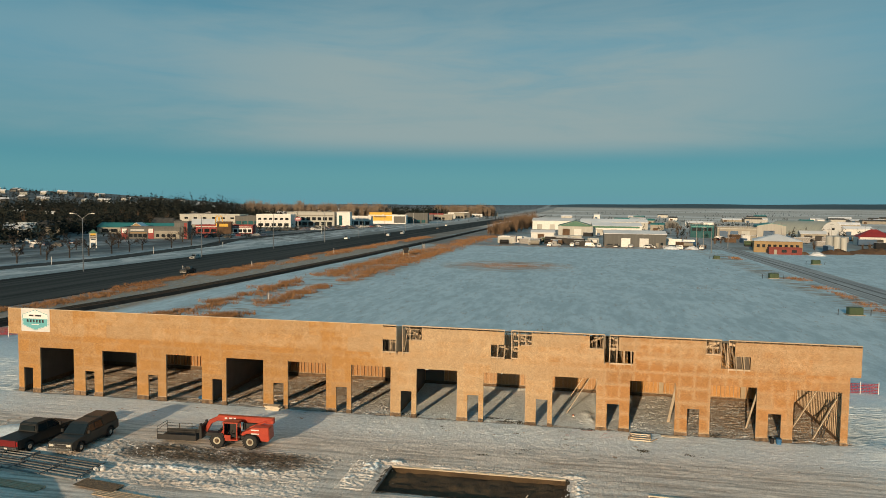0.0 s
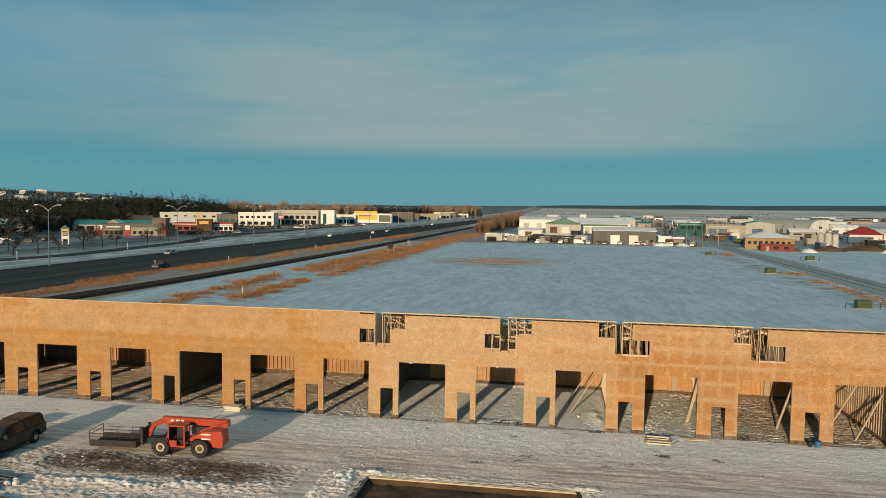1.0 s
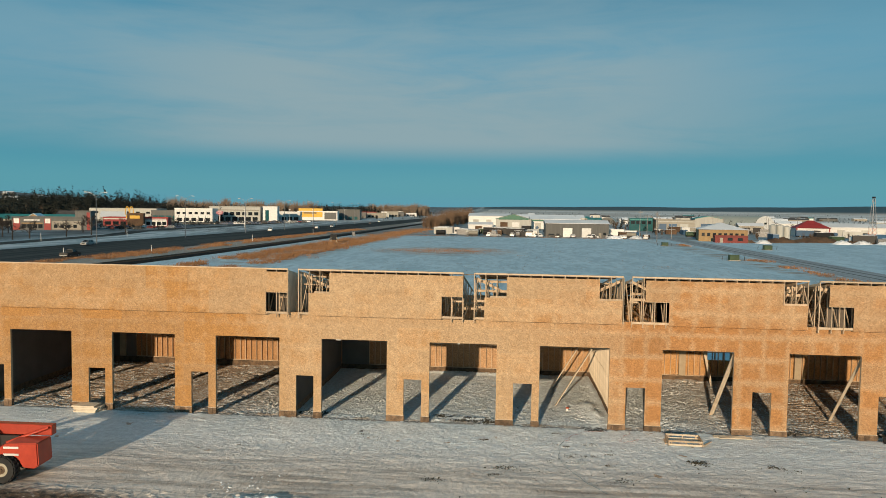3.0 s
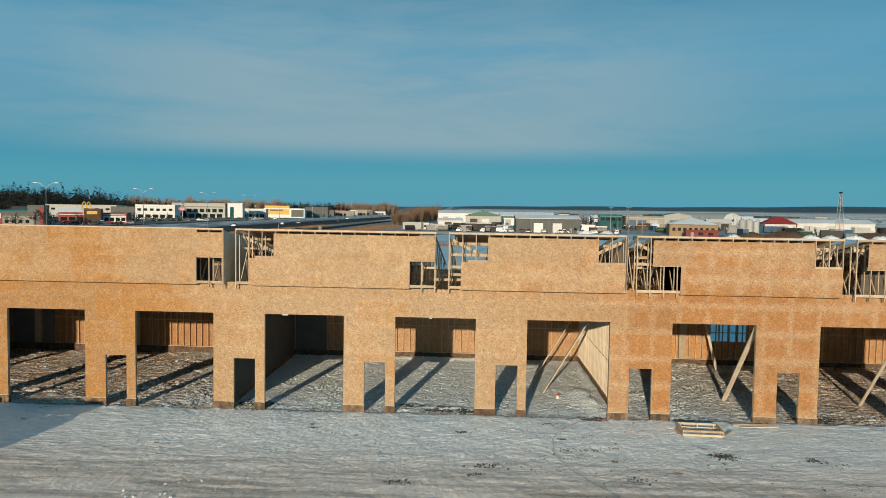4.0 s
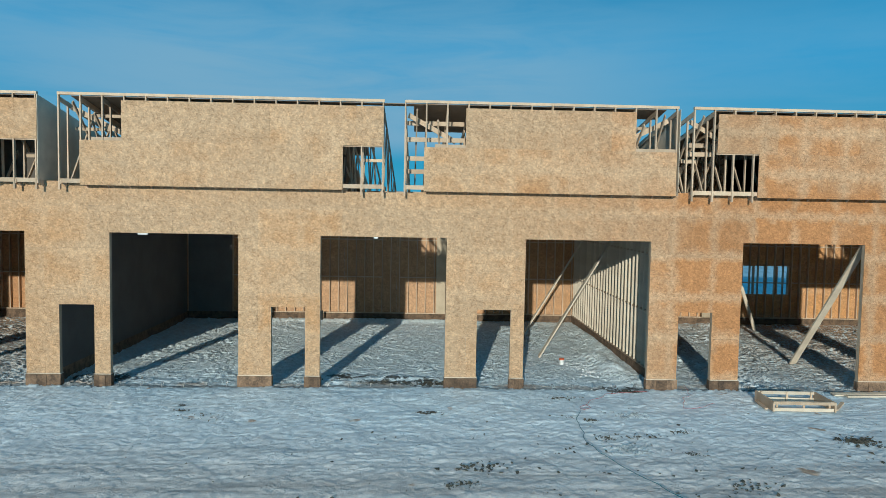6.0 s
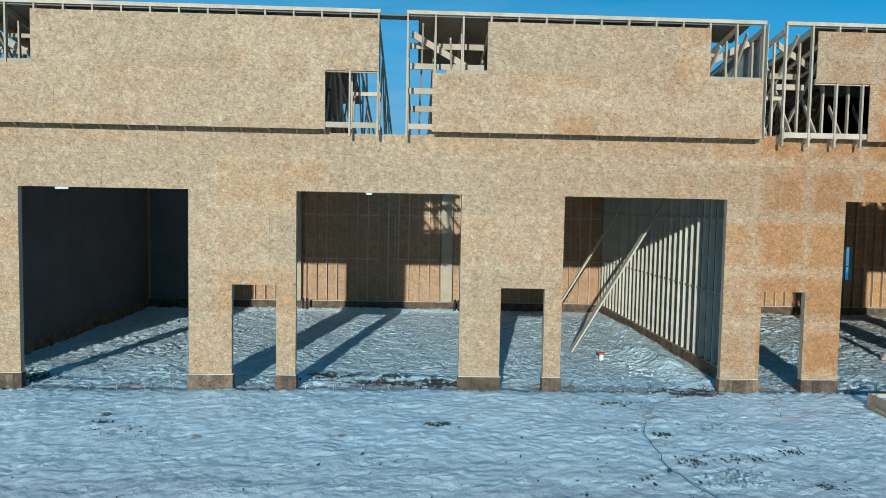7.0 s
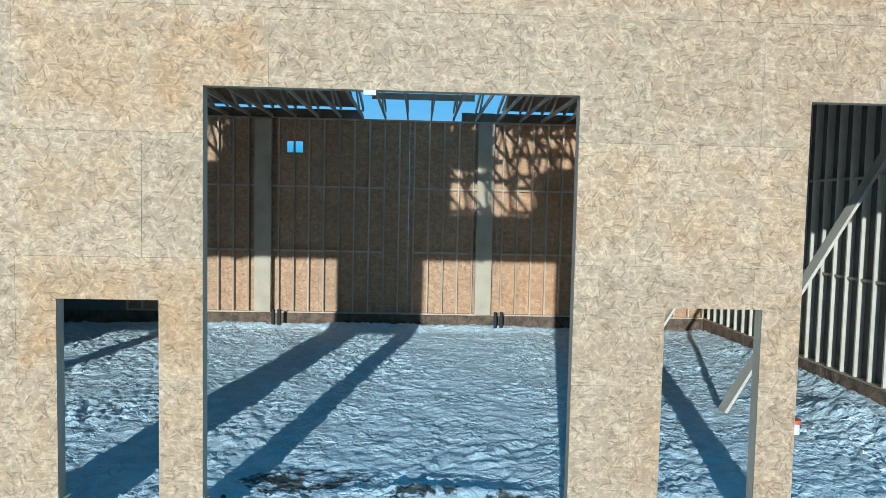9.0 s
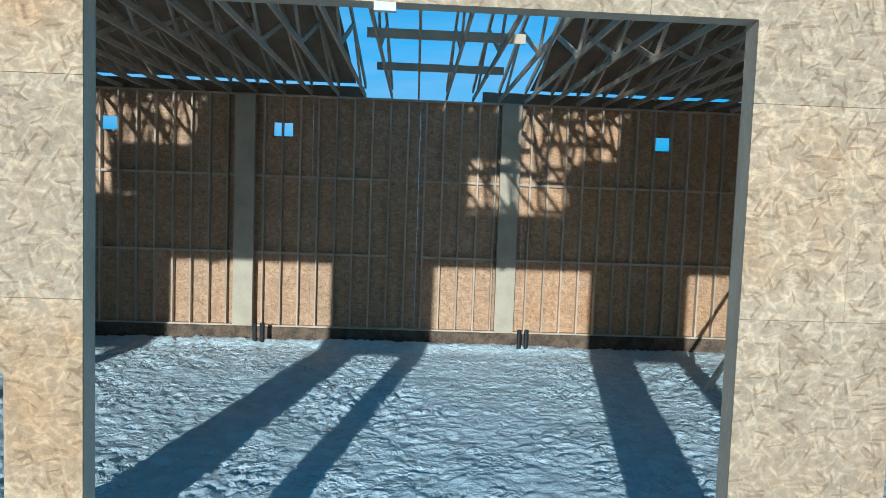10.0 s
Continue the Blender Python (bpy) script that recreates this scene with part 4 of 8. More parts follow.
M_TEAL2 = surface("light_teal_print", (0.10, 0.42, 0.47), (0.13, 0.47, 0.51), 2, 30, 0.5, 0.0)


# ---- the sign at the end of the parapet ----
def sign():
    x0, x1, z0, z1, y = -40.15, -36.95, 6.12, 8.42, P_FRONT - 0.018
    t = thing("sign", "white board with a teal hexagon badge, fixed to the parapet", "sign", at=TILT)
    boxpart("board", (x0, x1, y - 0.02, y, z0, z1), M_WHITE, t, "white sign board")
    cx, cz, w, h = (x0 + x1) / 2, (z0 + z1) / 2, 1.45, 1.02

    def hexa(name, s, ytop, mat, hi=1.0):
        pts = [(-w, 0.52 * h), (0, h), (w, 0.52 * h), (w, -0.52 * h), (0, -h), (-w, -0.52 * h)]
        pts = [(cx + px * s, cz + pz * s) for px, pz in pts]
        bm = bmesh.new()
        prism(bm, pts, ytop - 0.006, ytop)
        if hi < 1.0:
            bmesh.ops.bisect_plane(bm, geom=bm.verts[:] + bm.edges[:] + bm.faces[:], plane_co=(0, 0, cz + hi * h), plane_no=(0, 0, 1), clear_outer=True)
        part(name, bm, mat, t)
    hexa("badge_border", 1.0, y - 0.021, M_TEAL)
    hexa("badge_field", 0.965, y - 0.028, M_WHITE)
    hexa("badge_lower_half", 0.94, y - 0.035, M_TEAL2, hi=0.12)
    for px, pw, pz, ph in ((-0.45, 0.34, 0.36, 0.16), (0.32, 0.52, 0.36, 0.16)):
        boxpart("lettering_bar", (cx + px - pw / 2 - 0.1, cx + px + pw / 2 + 0.1, y - 0.040, y - 0.036, cz + pz, cz + pz + ph), M_BLKSTEEL, t)
    for i in range(6):
        px = -0.95 + i * 0.34
        boxpart("lettering_bar", (cx + px, cx + px + 0.2, y - 0.046, y - 0.042, cz - 0.24, cz + 0.04), M_BLKSTEEL, t)
    boxpart("lettering_bar", (cx - 0.4, cx + 0.4, y - 0.046, y - 0.042, cz - 0.48, cz - 0.40), M_WHITE, t)


sign()


# ---- vehicles ----
def wheel(parent, x, y, r, w, rim_mat=M_CHROME, n=20):
    bm = bmesh.new()
    rod(bm, (x, y - w / 2, r), (x, y + w / 2, r), r, n=n)
    soften(bm, r * 0.08, 2)
    tyre = part("wheel", bm, M_BLACK, parent, "black rubber tyre")
    s = 1 if y > 0 else -1
    bm = bmesh.new()
    rod(bm, (x, y + s * w * 0.30, r), (x, y + s * (w / 2 + 0.012), r), r * 0.44, n=n)
    rod(bm, (x, y + s * (w / 2), r), (x, y + s * (w / 2 + 0.05), r), r * 0.17, n=10)
    part("rim", bm, rim_mat, tyre, "wheel rim with hub")
    return tyre


def big_wheel(parent, x, y, r, w):
    """A machine's wheel: lugged tyre, cream rim ring and dark hub."""
    bm = bmesh.new()
    rod(bm, (x, y - w / 2, r), (x, y + w / 2, r), r * 0.96, n=32)
    soften(bm, r * 0.10, 2)
    for k in range(20):
        a = 2 * math.pi * k / 20
        for s in (-1, 1):
            c = Vector((x + r * 0.955 * math.cos(a + 0.06 * s), y + s * w * 0.24, r + r * 0.955 * math.sin(a + 0.06 * s)))
            v = box(bm, -0.035, 0.035, -w * 0.25, w * 0.25, -0.03, 0.03)
            bmesh.ops.transform(bm, matrix=Matrix.Translation(c) @ Euler((0, math.pi / 2 - a, s * 0.35)).to_matrix().to_4x4(), verts=v)
    tyre = part("wheel", bm, M_BLACK, parent, "black lugged rubber tyre")
    s = 1 if y > 0 else -1
    bm = bmesh.new()
    rod(bm, (x, y + s * w * 0.30, r), (x, y + s * (w / 2 + 0.004), r), r * 0.47, n=28)
    part("rim", bm, M_RIM, tyre, "cream wheel rim")
    bm = bmesh.new()
    rod(bm, (x, y + s * w * 0.32, r), (x, y + s * (w / 2 + 0.012), r), r * 0.29, n=20)
    rod(bm, (x, y + s * (w / 2), r), (x, y + s * (w / 2 + 0.06), r), r * 0.13, n=10)
    part("hub", bm, M_SILL, tyre, "dark rusty hub")
    return tyre


def side_prism(bm, pts, half):
    prism(bm, pts, -half, half)


def road_vehicle(name, label, category, at, style, paint, group=""):
    """A car, pickup or van; its nose points along +x."""
    t = thing(name, label, category, group, at=at)
    L, W, H, belt = {"pickup": (5.7, 1.95, 1.85, 1.12), "suv": (4.7, 1.85, 1.75, 1.05), "sedan": (4.5, 1.78, 1.45, 0.92), "van": (5.2, 1.95, 2.1, 1.1)}[style]
    h, e = L / 2, W / 2
    low = [(-h, 0.45), (-h + 0.05, belt), (h * 0.38, belt), (h - 0.35, belt - 0.07), (h - 0.02, belt - 0.3), (h, 0.42), (h - 0.15, 0.32), (-h + 0.2, 0.32)]
    bm = bmesh.new()
    side_prism(bm, low, e)
    soften(bm, 0.06, 2)
    part("body", bm, paint, t)
    if style == "pickup":
        cab = [(-0.55, belt - 0.02), (-0.42, H - 0.08), (-0.25, H), (0.75, H), (0.98, H - 0.07), (1.55, belt - 0.02)]
        win = (-0.42, 1.35)
    elif style == "van":
        cab = [(-h + 0.03, belt - 0.02), (-h + 0.1, H - 0.06), (-h + 0.3, H), (1.1, H), (1.4, H - 0.1), (2.0, belt - 0.02)]
        win = (0.3, 1.6)
    else:
        cab = [(-h + 0.15, belt - 0.02), (-h + 0.6, H - 0.05), (-h + 0.9, H), (0.5, H), (0.75, H - 0.05), (1.45, belt - 0.02)]
        win = (-h + 0.75, 1.2)
    bm = bmesh.new()
    vs = []
    for y in (-1, 1):
        for x, z in cab:
            inset = 0.16 * (z - belt) / (H - belt)
            vs.append(bm.verts.new((x, y * (e - 0.05 - inset), z)))
    n = len(cab)
    bm.faces.new(vs[:n])
    bm.faces.new(list(reversed(vs[n:])))
    for i in range(n):
        bm.faces.new((vs[i], vs[n + i], vs[n + (i + 1) % n], vs[(i + 1) % n]))
    bmesh.ops.recalc_face_normals(bm, faces=bm.faces)
    soften(bm, 0.05, 2)
    part("cab", bm, paint, t)
    for s in (-1, 1):
        k = 2 if style != "van" else 1
        for i in range(k):
            a = win[0] + (win[1] - win[0]) * i / k + 0.06
            b = win[0] + (win[1] - win[0]) * (i + 1) / k - 0.06
            z0, z1 = belt + 0.06, H - 0.2
            bm = bmesh.new()
            cut = 0.42 if i == k - 1 else 0.0
            y0 = s * (e - 0.05 - 0.16 * 0.12 + 0.012)
            y1 = s * (e - 0.05 - 0.16 * (z1 - belt) / (H - belt) + 0.012)
            q = [bm.verts.new(v) for v in ((a, y0, z0), (b, y0, z0), (b - cut, y1, z1), (a, y1, z1), (a, y0 - s * 0.02, z0), (b, y0 - s * 0.02, z0), (b - cut, y1 - s * 0.02, z1), (a, y1 - s * 0.02, z1))]
            for f in ((0, 1, 2, 3), (4, 7, 6, 5), (0, 4, 5, 1), (1, 5, 6, 2), (2, 6, 7, 3), (3, 7, 4, 0)):
                bm.faces.new([q[j] for j in f])
            part("side_window", bm, M_GLASS, t)
    (xa, za), (xb, zb) = cab[-2], cab[-1]
    bm = bmesh.new()
    d = Vector((xb - xa, 0, zb - za))
    nrm = Vector((-d.z, 0, d.x)).normalized() * -1
    if nrm.x < 0:
        nrm.negate()
    p0, p1 = Vector((xa, 0, za)) + d * 0.08 + nrm * 0.012, Vector((xa, 0, za)) + d * 0.9 + nrm * 0.012
    q = []
    for o in (Vector((0, 0, 0)), -nrm * 0.02):
        q += [bm.verts.new(p0 + o + Vector((0, -e + 0.25, 0))), bm.verts.new(p0 + o + Vector((0, e - 0.25, 0))), bm.verts.new(p1 + o + Vector((0, e - 0.16, 0))), bm.verts.new(p1 + o + Vector((0, -e + 0.16, 0)))]
    for f in ((0, 1, 2, 3), (4, 7, 6, 5), (0, 4, 5, 1), (1, 5, 6, 2), (2, 6, 7, 3), (3, 7, 4, 0)):
        bm.faces.new([q[j] for j in f])
    part("windscreen", bm, M_GLASS, t)
    if style == "pickup":
        boxpart("rear_window", (-0.57, -0.5, -e + 0.3, e - 0.3, belt + 0.12, H - 0.25), M_GLASS, t)
        boxpart("bed_floor", (-h + 0.12, -0.65, -e + 0.12, e - 0.12, belt - 0.02, belt + 0.004), M_BLKSTEEL, t, "black load bed")
        boxpart("tailgate", (-h - 0.02, -h + 0.03, -e + 0.08, e - 0.08, 0.62, belt - 0.03), paint, t)
    if style == "pickup":
        boxpart("grille", (h - 0.04, h + 0.03, -0.52, 0.52, 0.62, 0.86), M_CHROME, t, "chrome grille")
        for s in (-1, 1):
            boxpart("mirror", (1.0, 1.12, s * (e + 0.1) - 0.09, s * (e + 0.1) + 0.09, belt + 0.05, belt + 0.3), M_BLACK, t)
    r = 0.39 if style == "pickup" else 0.33
    for sx in (-1, 1):
        for sy in (-1, 1):
            wheel(t, sx * L * 0.305, sy * (e - 0.10), r, 0.24)
    for sx in (-1, 1):
        bm = bmesh.new()
        box(bm, sx * h - 0.07, sx * h + 0.07, -e + 0.04, e - 0.04, 0.40, 0.58)
        soften(bm, 0.03, 2)
        part("bumper", bm, M_CHROME if style == "pickup" else paint, t)
        for sy in (-1, 1):
            boxpart("headlight" if sx > 0 else "tail_light", (sx * h - 0.10, h + 0.012, sy * (e - 0.22) - 0.16, sy * (e - 0.22) + 0.16, 0.64, 0.80) if sx > 0 else (-h - 0.012, -h + 0.08, sy * (e - 0.14) - 0.08, sy * (e - 0.14) + 0.08, 0.66, 0.95), M_LAMP if sx > 0 else M_TAIL, t)
    boxpart("grille", (h - 0.12, h + 0.014, -0.5, 0.5, 0.60, 0.80), M_BLKSTEEL, t, "black grille")
    boxpart("number_plate", (h + 0.072, h + 0.078, -0.15, 0.15, 0.42, 0.55), M_WHITE, t)
    for sy in (-1, 1):
        boxpart("mirror", (1.05, 1.2, sy * (e + 0.09) - 0.09, sy * (e + 0.09) + 0.09, belt + 0.05, belt + 0.24), M_BLKSTEEL, t)
    return t


def work_truck(label, name, at, paint, canopy, gate):
    """A crew-cab work truck, nose along +x: arched flanks, tapered glasshouse, load bed or fibreglass canopy."""
    t = thing(name, label, "truck", at=at)
    h, e, belt, sill = 2.95, 0.98, 1.16, 0.46
    wheels = (-1.85, 1.88)
    pts = [(-h, 0.55), (-h, belt - 0.04), (-h + 0.05, belt), (1.28, belt + 0.02), (2.3, belt - 0.03), (h - 0.12, belt - 0.10), (h - 0.02, belt - 0.22), (h, 0.62), (h - 0.1, sill)]
    for c in reversed(wheels):
        pts += [(c + 0.50 * math.cos(a), 0.40 + 0.50 * math.sin(a)) for a in np.linspace(0.12, math.pi - 0.12, 9)]
    pts.append((-h + 0.12, sill))
    bm = bmesh.new()
    side_prism(bm, pts, e)
    part("body", bm, paint, t)
    boxpart("underbody", (-h + 0.2, h - 0.25, -e + 0.14, e - 0.14, 0.34, 0.7), M_BLKSTEEL, t)
    for c in wheels:
        for s in (-1, 1):
            bm = bmesh.new()
            p = None
            for a in np.linspace(0.1, math.pi - 0.1, 9):
                q = Vector((c + 0.52 * math.cos(a), s * (e + 0.005), 0.40 + 0.52 * math.sin(a)))
                if p:
                    beam(bm, p, q, 0.05, 0.06)
                p = q
            part("wheel_arch", bm, M_BLACK, t, "black wheel arch trim")
            wheel(t, c, s * (e - 0.13), 0.40, 0.26)

    def house(nm, prof, base_in, lean, mat, z0, z1):
        """A closed shape over a side profile, leaning in towards its top."""
        bm = bmesh.new()
        vs = [bm.verts.new((x, y * (e - base_in - lean * (z - z0) / (z1 - z0)), z)) for y in (-1, 1) for x, z in prof]
        n = len(prof)
        bm.faces.new(vs[:n])
        bm.faces.new(list(reversed(vs[n:])))
        for i in range(n):
            bm.faces.new((vs[i], vs[n + i], vs[n + (i + 1) % n], vs[(i + 1) % n]))
        bmesh.ops.recalc_face_normals(bm, faces=bm.faces)
        soften(bm, 0.05, 2)
        return part(nm, bm, mat, t)

    top = 1.88
    house("cab", [(-1.02, belt - 0.02), (-0.95, top - 0.10), (-0.78, top), (0.42, top), (0.66, top - 0.06), (1.42, belt - 0.02)], 0.05, 0.17, paint, belt, top)
    if canopy:
        house("canopy", [(-h + 0.03, belt - 0.02), (-h + 0.14, top - 0.12), (-h + 0.36, top + 0.015), (-0.98, top + 0.03), (-0.9, top - 0.02), (-0.98, belt - 0.02)], 0.04, 0.16, paint, belt, top)

    def pane(nm, quad, s):
        bm = bmesh.new()
        def put(x, z, o):
            return bm.verts.new((x, s * (e - 0.05 - 0.17 * (z - belt) / (top - belt) + o), z))
        q = [put(x, z, 0.010) for x, z in quad] + [put(x, z, -0.02) for x, z in quad]
        for f in ((0, 1, 2, 3), (4, 7, 6, 5), (0, 4, 5, 1), (1, 5, 6, 2), (2, 6, 7, 3), (3, 7, 4, 0)):
            bm.faces.new([q[j] for j in f])
        part(nm, bm, M_TRUCKGLASS, t)

    z0, z1 = belt + 0.07, top - 0.15
    for s in (-1, 1):
        pane("side_window", [(-0.88, z0), (-0.02, z0), (-0.02, z1), (-0.80, z1)], s)
        pane("side_window", [(0.08, z0), (1.16, z0), (0.58, z1), (0.08, z1)], s)
        if canopy:
            pane("canopy_window", [(-2.62, z0 + 0.08), (-1.25, z0 + 0.08), (-1.25, z1 - 0.02), (-2.55, z1 - 0.02)], s)
        for x in (-0.98, 0.03, 1.26):
            boxpart("door_seam", (x - 0.008, x + 0.008, s * (e + 0.001) - 0.004, s * (e + 0.001) + 0.004, 0.55, belt - 0.02), M_BLKSTEEL, t)
        for x in (-0.30, 0.88):
            boxpart("door_handle", (x - 0.1, x + 0.1, s * (e + 0.012) - 0.014, s * (e + 0.012) + 0.014, belt - 0.19, belt - 0.14), M_BLKSTEEL, t)
        boxpart("side_step", (-1.2, 1.3, s * (e + 0.03) - 0.08, s * (e + 0.03) + 0.08, 0.40, 0.46), M_BLKSTEEL, t)
        boxpart("mirror", (1.02, 1.16, s * (e + 0.14) - 0.11, s * (e + 0.14) + 0.11, belt + 0.04, belt + 0.32), M_BLACK, t, bevel=0.03)
        boxpart("headlight", (h - 0.14, h + 0.018, s * 0.70 - 0.19, s * 0.70 + 0.19, 0.74, 0.92), M_LAMP, t, bevel=0.02)
        boxpart("tail_light", (-h - 0.014, -h + 0.06, s * (e - 0.10) - 0.07, s * (e - 0.10) + 0.07, 0.72, 1.06), M_TAIL, t)
    bm = bmesh.new()
    q = [bm.verts.new((x + o, y, z + o * 0.9)) for o in (0.012, -0.02) for x, y, z in ((1.36, -0.86, belt + 0.05), (1.36, 0.86, belt + 0.05), (0.70, 0.74, top - 0.10), (0.70, -0.74, top - 0.10))]
    for f in ((0, 1, 2, 3), (4, 7, 6, 5), (0, 4, 5, 1), (1, 5, 6, 2), (2, 6, 7, 3), (3, 7, 4, 0)):
        bm.faces.new([q[j] for j in f])
    part("windscreen", bm, M_TRUCKGLASS, t)
    boxpart("grille", (h - 0.05, h + 0.02, -0.50, 0.50, 0.72, 0.95), M_CHROME, t, "chrome grille frame", 0.02)
    boxpart("grille_mesh", (h - 0.02, h + 0.028, -0.42, 0.42, 0.76, 0.91), M_BLKSTEEL, t)
    for sx, mt in ((1, M_CHROME), (-1, M_CHROME)):
        boxpart("bumper", (sx * h - 0.09, sx * h + 0.12, -e + 0.02, e - 0.02, 0.46, 0.64) if sx > 0 else (-h - 0.14, -h + 0.05, -e + 0.05, e - 0.05, 0.48, 0.64), mt, t, "dull chrome bumper", 0.03)
    boxpart("number_plate", (-h - 0.148, -h - 0.142, -0.15, 0.15, 0.50, 0.62), M_WHITE, t)
    boxpart("tailgate", (-h - 0.025, -h + 0.02, -e + 0.2, e - 0.2, 0.66, belt - 0.03), gate, t, bevel=0.01)
    if not canopy:
        boxpart("rear_window", (-1.035, -0.98, -0.66, 0.66, belt + 0.12, top - 0.2), M_TRUCKGLASS, t)
        boxpart("bed_liner", (-h + 0.1, -1.12, -e + 0.12, e - 0.12, belt - 0.01, belt + 0.012), M_BLKSTEEL, t, "black load bed cover")
    return t


M_TRUCKGLASS = surface("tinted_truck_glass", (0.010, 0.016, 0.020), (0.016, 0.024, 0.028), 1, 5, 0.06, 0.0)
work_truck("black pickup truck with a dark red tailgate parked on packed snow", "pickup_truck", pose(-27.75, -12.85, 0.0, 0, 0, 87), M_CHAR, False, M_MAROON)
work_truck("dark pewter truck with a covered bed parked beside the pickup", "canopy_truck", pose(-24.05, -12.25, 0.0, 0, 0, 273), M_OLIVE, True, M_OLIVE)


def telehandler():
    t = thing("telehandler", "red telescopic handler with lowered boom carrying a black work platform", "telehandler", at=pose(-12.1, -10.0, 0.02, 0, 0, 4) @ Matrix.Scale(0.92, 4))
    # x runs to the rear; the boom and platform point along -x
    bm = bmesh.new()
    prism(bm, [(0.62, 1.15), (0.7, 1.42), (1.25, 1.62), (1.6, 1.84), (3.05, 1.88), (3.1, 0.85), (2.9, 0.7), (2.35, 0.75), (2.15, 1.15), (1.8, 1.34), (1.1, 1.34), (0.85, 1.15)], -1.05, 0.10)
    soften(bm, 0.05, 2)
    part("engine_cover", bm, M_RED, t, "red engine cover")
    bm = bmesh.new()
    box(bm, -2.2, 2.7, -0.55, 0.75, 0.58, 0.95)
    soften(bm, 0.04)
    part("chassis", bm, M_BLKSTEEL, t, "dark chassis")
    bm = bmesh.new()
    prism(bm, [(-2.5, 1.10), (-2.35, 1.32), (-1.0, 1.32), (-0.85, 1.1), (-0.95, 1.02), (-2.35, 1.02)], -1.15, -0.55)
    part("front_fender", bm, M_BLKSTEEL, t)
    # cab: posts, roof, floor, seat
    cab = part("cab", _cab_mesh(), M_RED, t, "open red operator cab")
    boxpart("seat", (-0.35, 0.1, -0.85, -0.4, 0.95, 1.15), M_BLACK, cab)
    boxpart("seat_back", (0.05, 0.16, -0.85, -0.4, 1.1, 1.65), M_BLACK, cab)
    boxpart("windscreen", (-0.93, -0.90, -0.98, -0.28, 1.25, 2.1), M_GLASS, cab)
    bm = bmesh.new()
    rod(bm, (-0.7, -0.63, 1.1), (-0.5, -0.63, 1.45), 0.03, n=6)
    part("steering_column", bm, M_BLACK, cab)
    boxpart("step", (-0.45, 0.05, -1.12, -0.98, 0.55, 0.62), M_BLKSTEEL, t)
    # boom
    bm = bmesh.new()
    beam(bm, (3.0, 0.42, 2.08), (-2.0, 0.42, 2.17), 0.40, 0.50)
    soften(bm, 0.03)
    boom = part("boom", bm, M_RED, t, "red telescopic boom with plain white lettering bars")
    bm = bmesh.new()
    beam(bm, (-1.9, 0.42, 2.16), (-2.75, 0.42, 1.75), 0.32, 0.36)
    beam(bm, (-2.65, 0.42, 1.85), (-3.15, 0.42, 0.95), 0.3, 0.34)
    soften(bm, 0.03)
    part("boom_head", bm, M_RED, boom)
    for x, w in ((-1.35, 0.22), (-0.95, 0.28), (-0.55, 0.2)):
        boxpart("lettering_bar", (x, x + w, 0.198, 0.206, 2.10, 2.26), M_WHITE, boom)
    for z in (1.62, 1.3):
        boxpart("lettering_bar", (1.5, 2.2, -1.062, -1.054, z, z + 0.1), M_WHITE, t)
    bm = bmesh.new()
    rod(bm, (1.0, -0.05, 1.55), (2.3, 0.12, 2.05), 0.07, n=10)
    rod(bm, (1.9, -0.05, 1.9), (2.9, 0.12, 2.25), 0.06, n=10)
    part("lift_cylinder", bm, M_RED, t)
    # wheels
    for x in (-1.45, 1.45):
        for y in (-0.95, 0.98):
            big_wheel(t, x, y, 0.67, 0.48)
    for y in (-0.95, 0.98):
        bm = bmesh.new()
        rod(bm, (1.45, 0, 0.62), (1.45, y * 0.8, 0.62), 0.09, n=8)
        part("axle", bm, M_BLKSTEEL, t)
        bm = bmesh.new()
        rod(bm, (-1.45, 0, 0.62), (-1.45, y * 0.8, 0.62), 0.09, n=8)
        part("axle", bm, M_BLKSTEEL, t)
    boxpart("hydraulic_block", (0.3, 1.5, 0.12, 0.6, 1.25, 1.84), M_BLKSTEEL, t, "black hydraulic block under the boom")
    # added dark panel hides the background through the cab, which is open there
    boxpart("rear_panel", (-0.88, 0.24, -0.24, -0.2, 0.8, 2.12), M_BLKSTEEL, cab, "dark panel added to close the view through the cab")
    # quick-attach carriage
    bm = bmesh.new()
    box(bm, -3.45, -3.2, -0.35, 1.15, 0.45, 1.55)
    rod(bm, (-3.32, -0.2, 1.0), (-3.32, -0.2, 1.75), 0.12, n=8)
    rod(bm, (-3.32, 0.9, 1.0), (-3.32, 0.9, 1.75), 0.12, n=8)
    part("carriage", bm, M_BLKSTEEL, t, "black fork carriage")
    # the work platform
    bm = bmesh.new()
    box(bm, -7.0, -3.5, -0.75, 0.95, 0.38, 0.52)
    deck = part("platform", bm, M_BLKSTEEL, t, "black work platform with rails")
    boxpart("kick_board", (-7.0, -3.5, -0.78, -0.74, 0.42, 0.85), M_BLKSTEEL, deck)
    boxpart("kick_board", (-7.0, -3.5, 0.94, 0.98, 0.42, 0.85), M_BLKSTEEL, deck)
    for x in (-7.0, -5.85, -4.7, -3.55):
        for y in (-0.76, 0.96):
            bm = bmesh.new()
            rod(bm, (x, y, 0.5), (x, y, 1.52 if x < -6.9 else 1.3), 0.025, n=6)
            part("rail_post", bm, M_BLKSTEEL, deck)
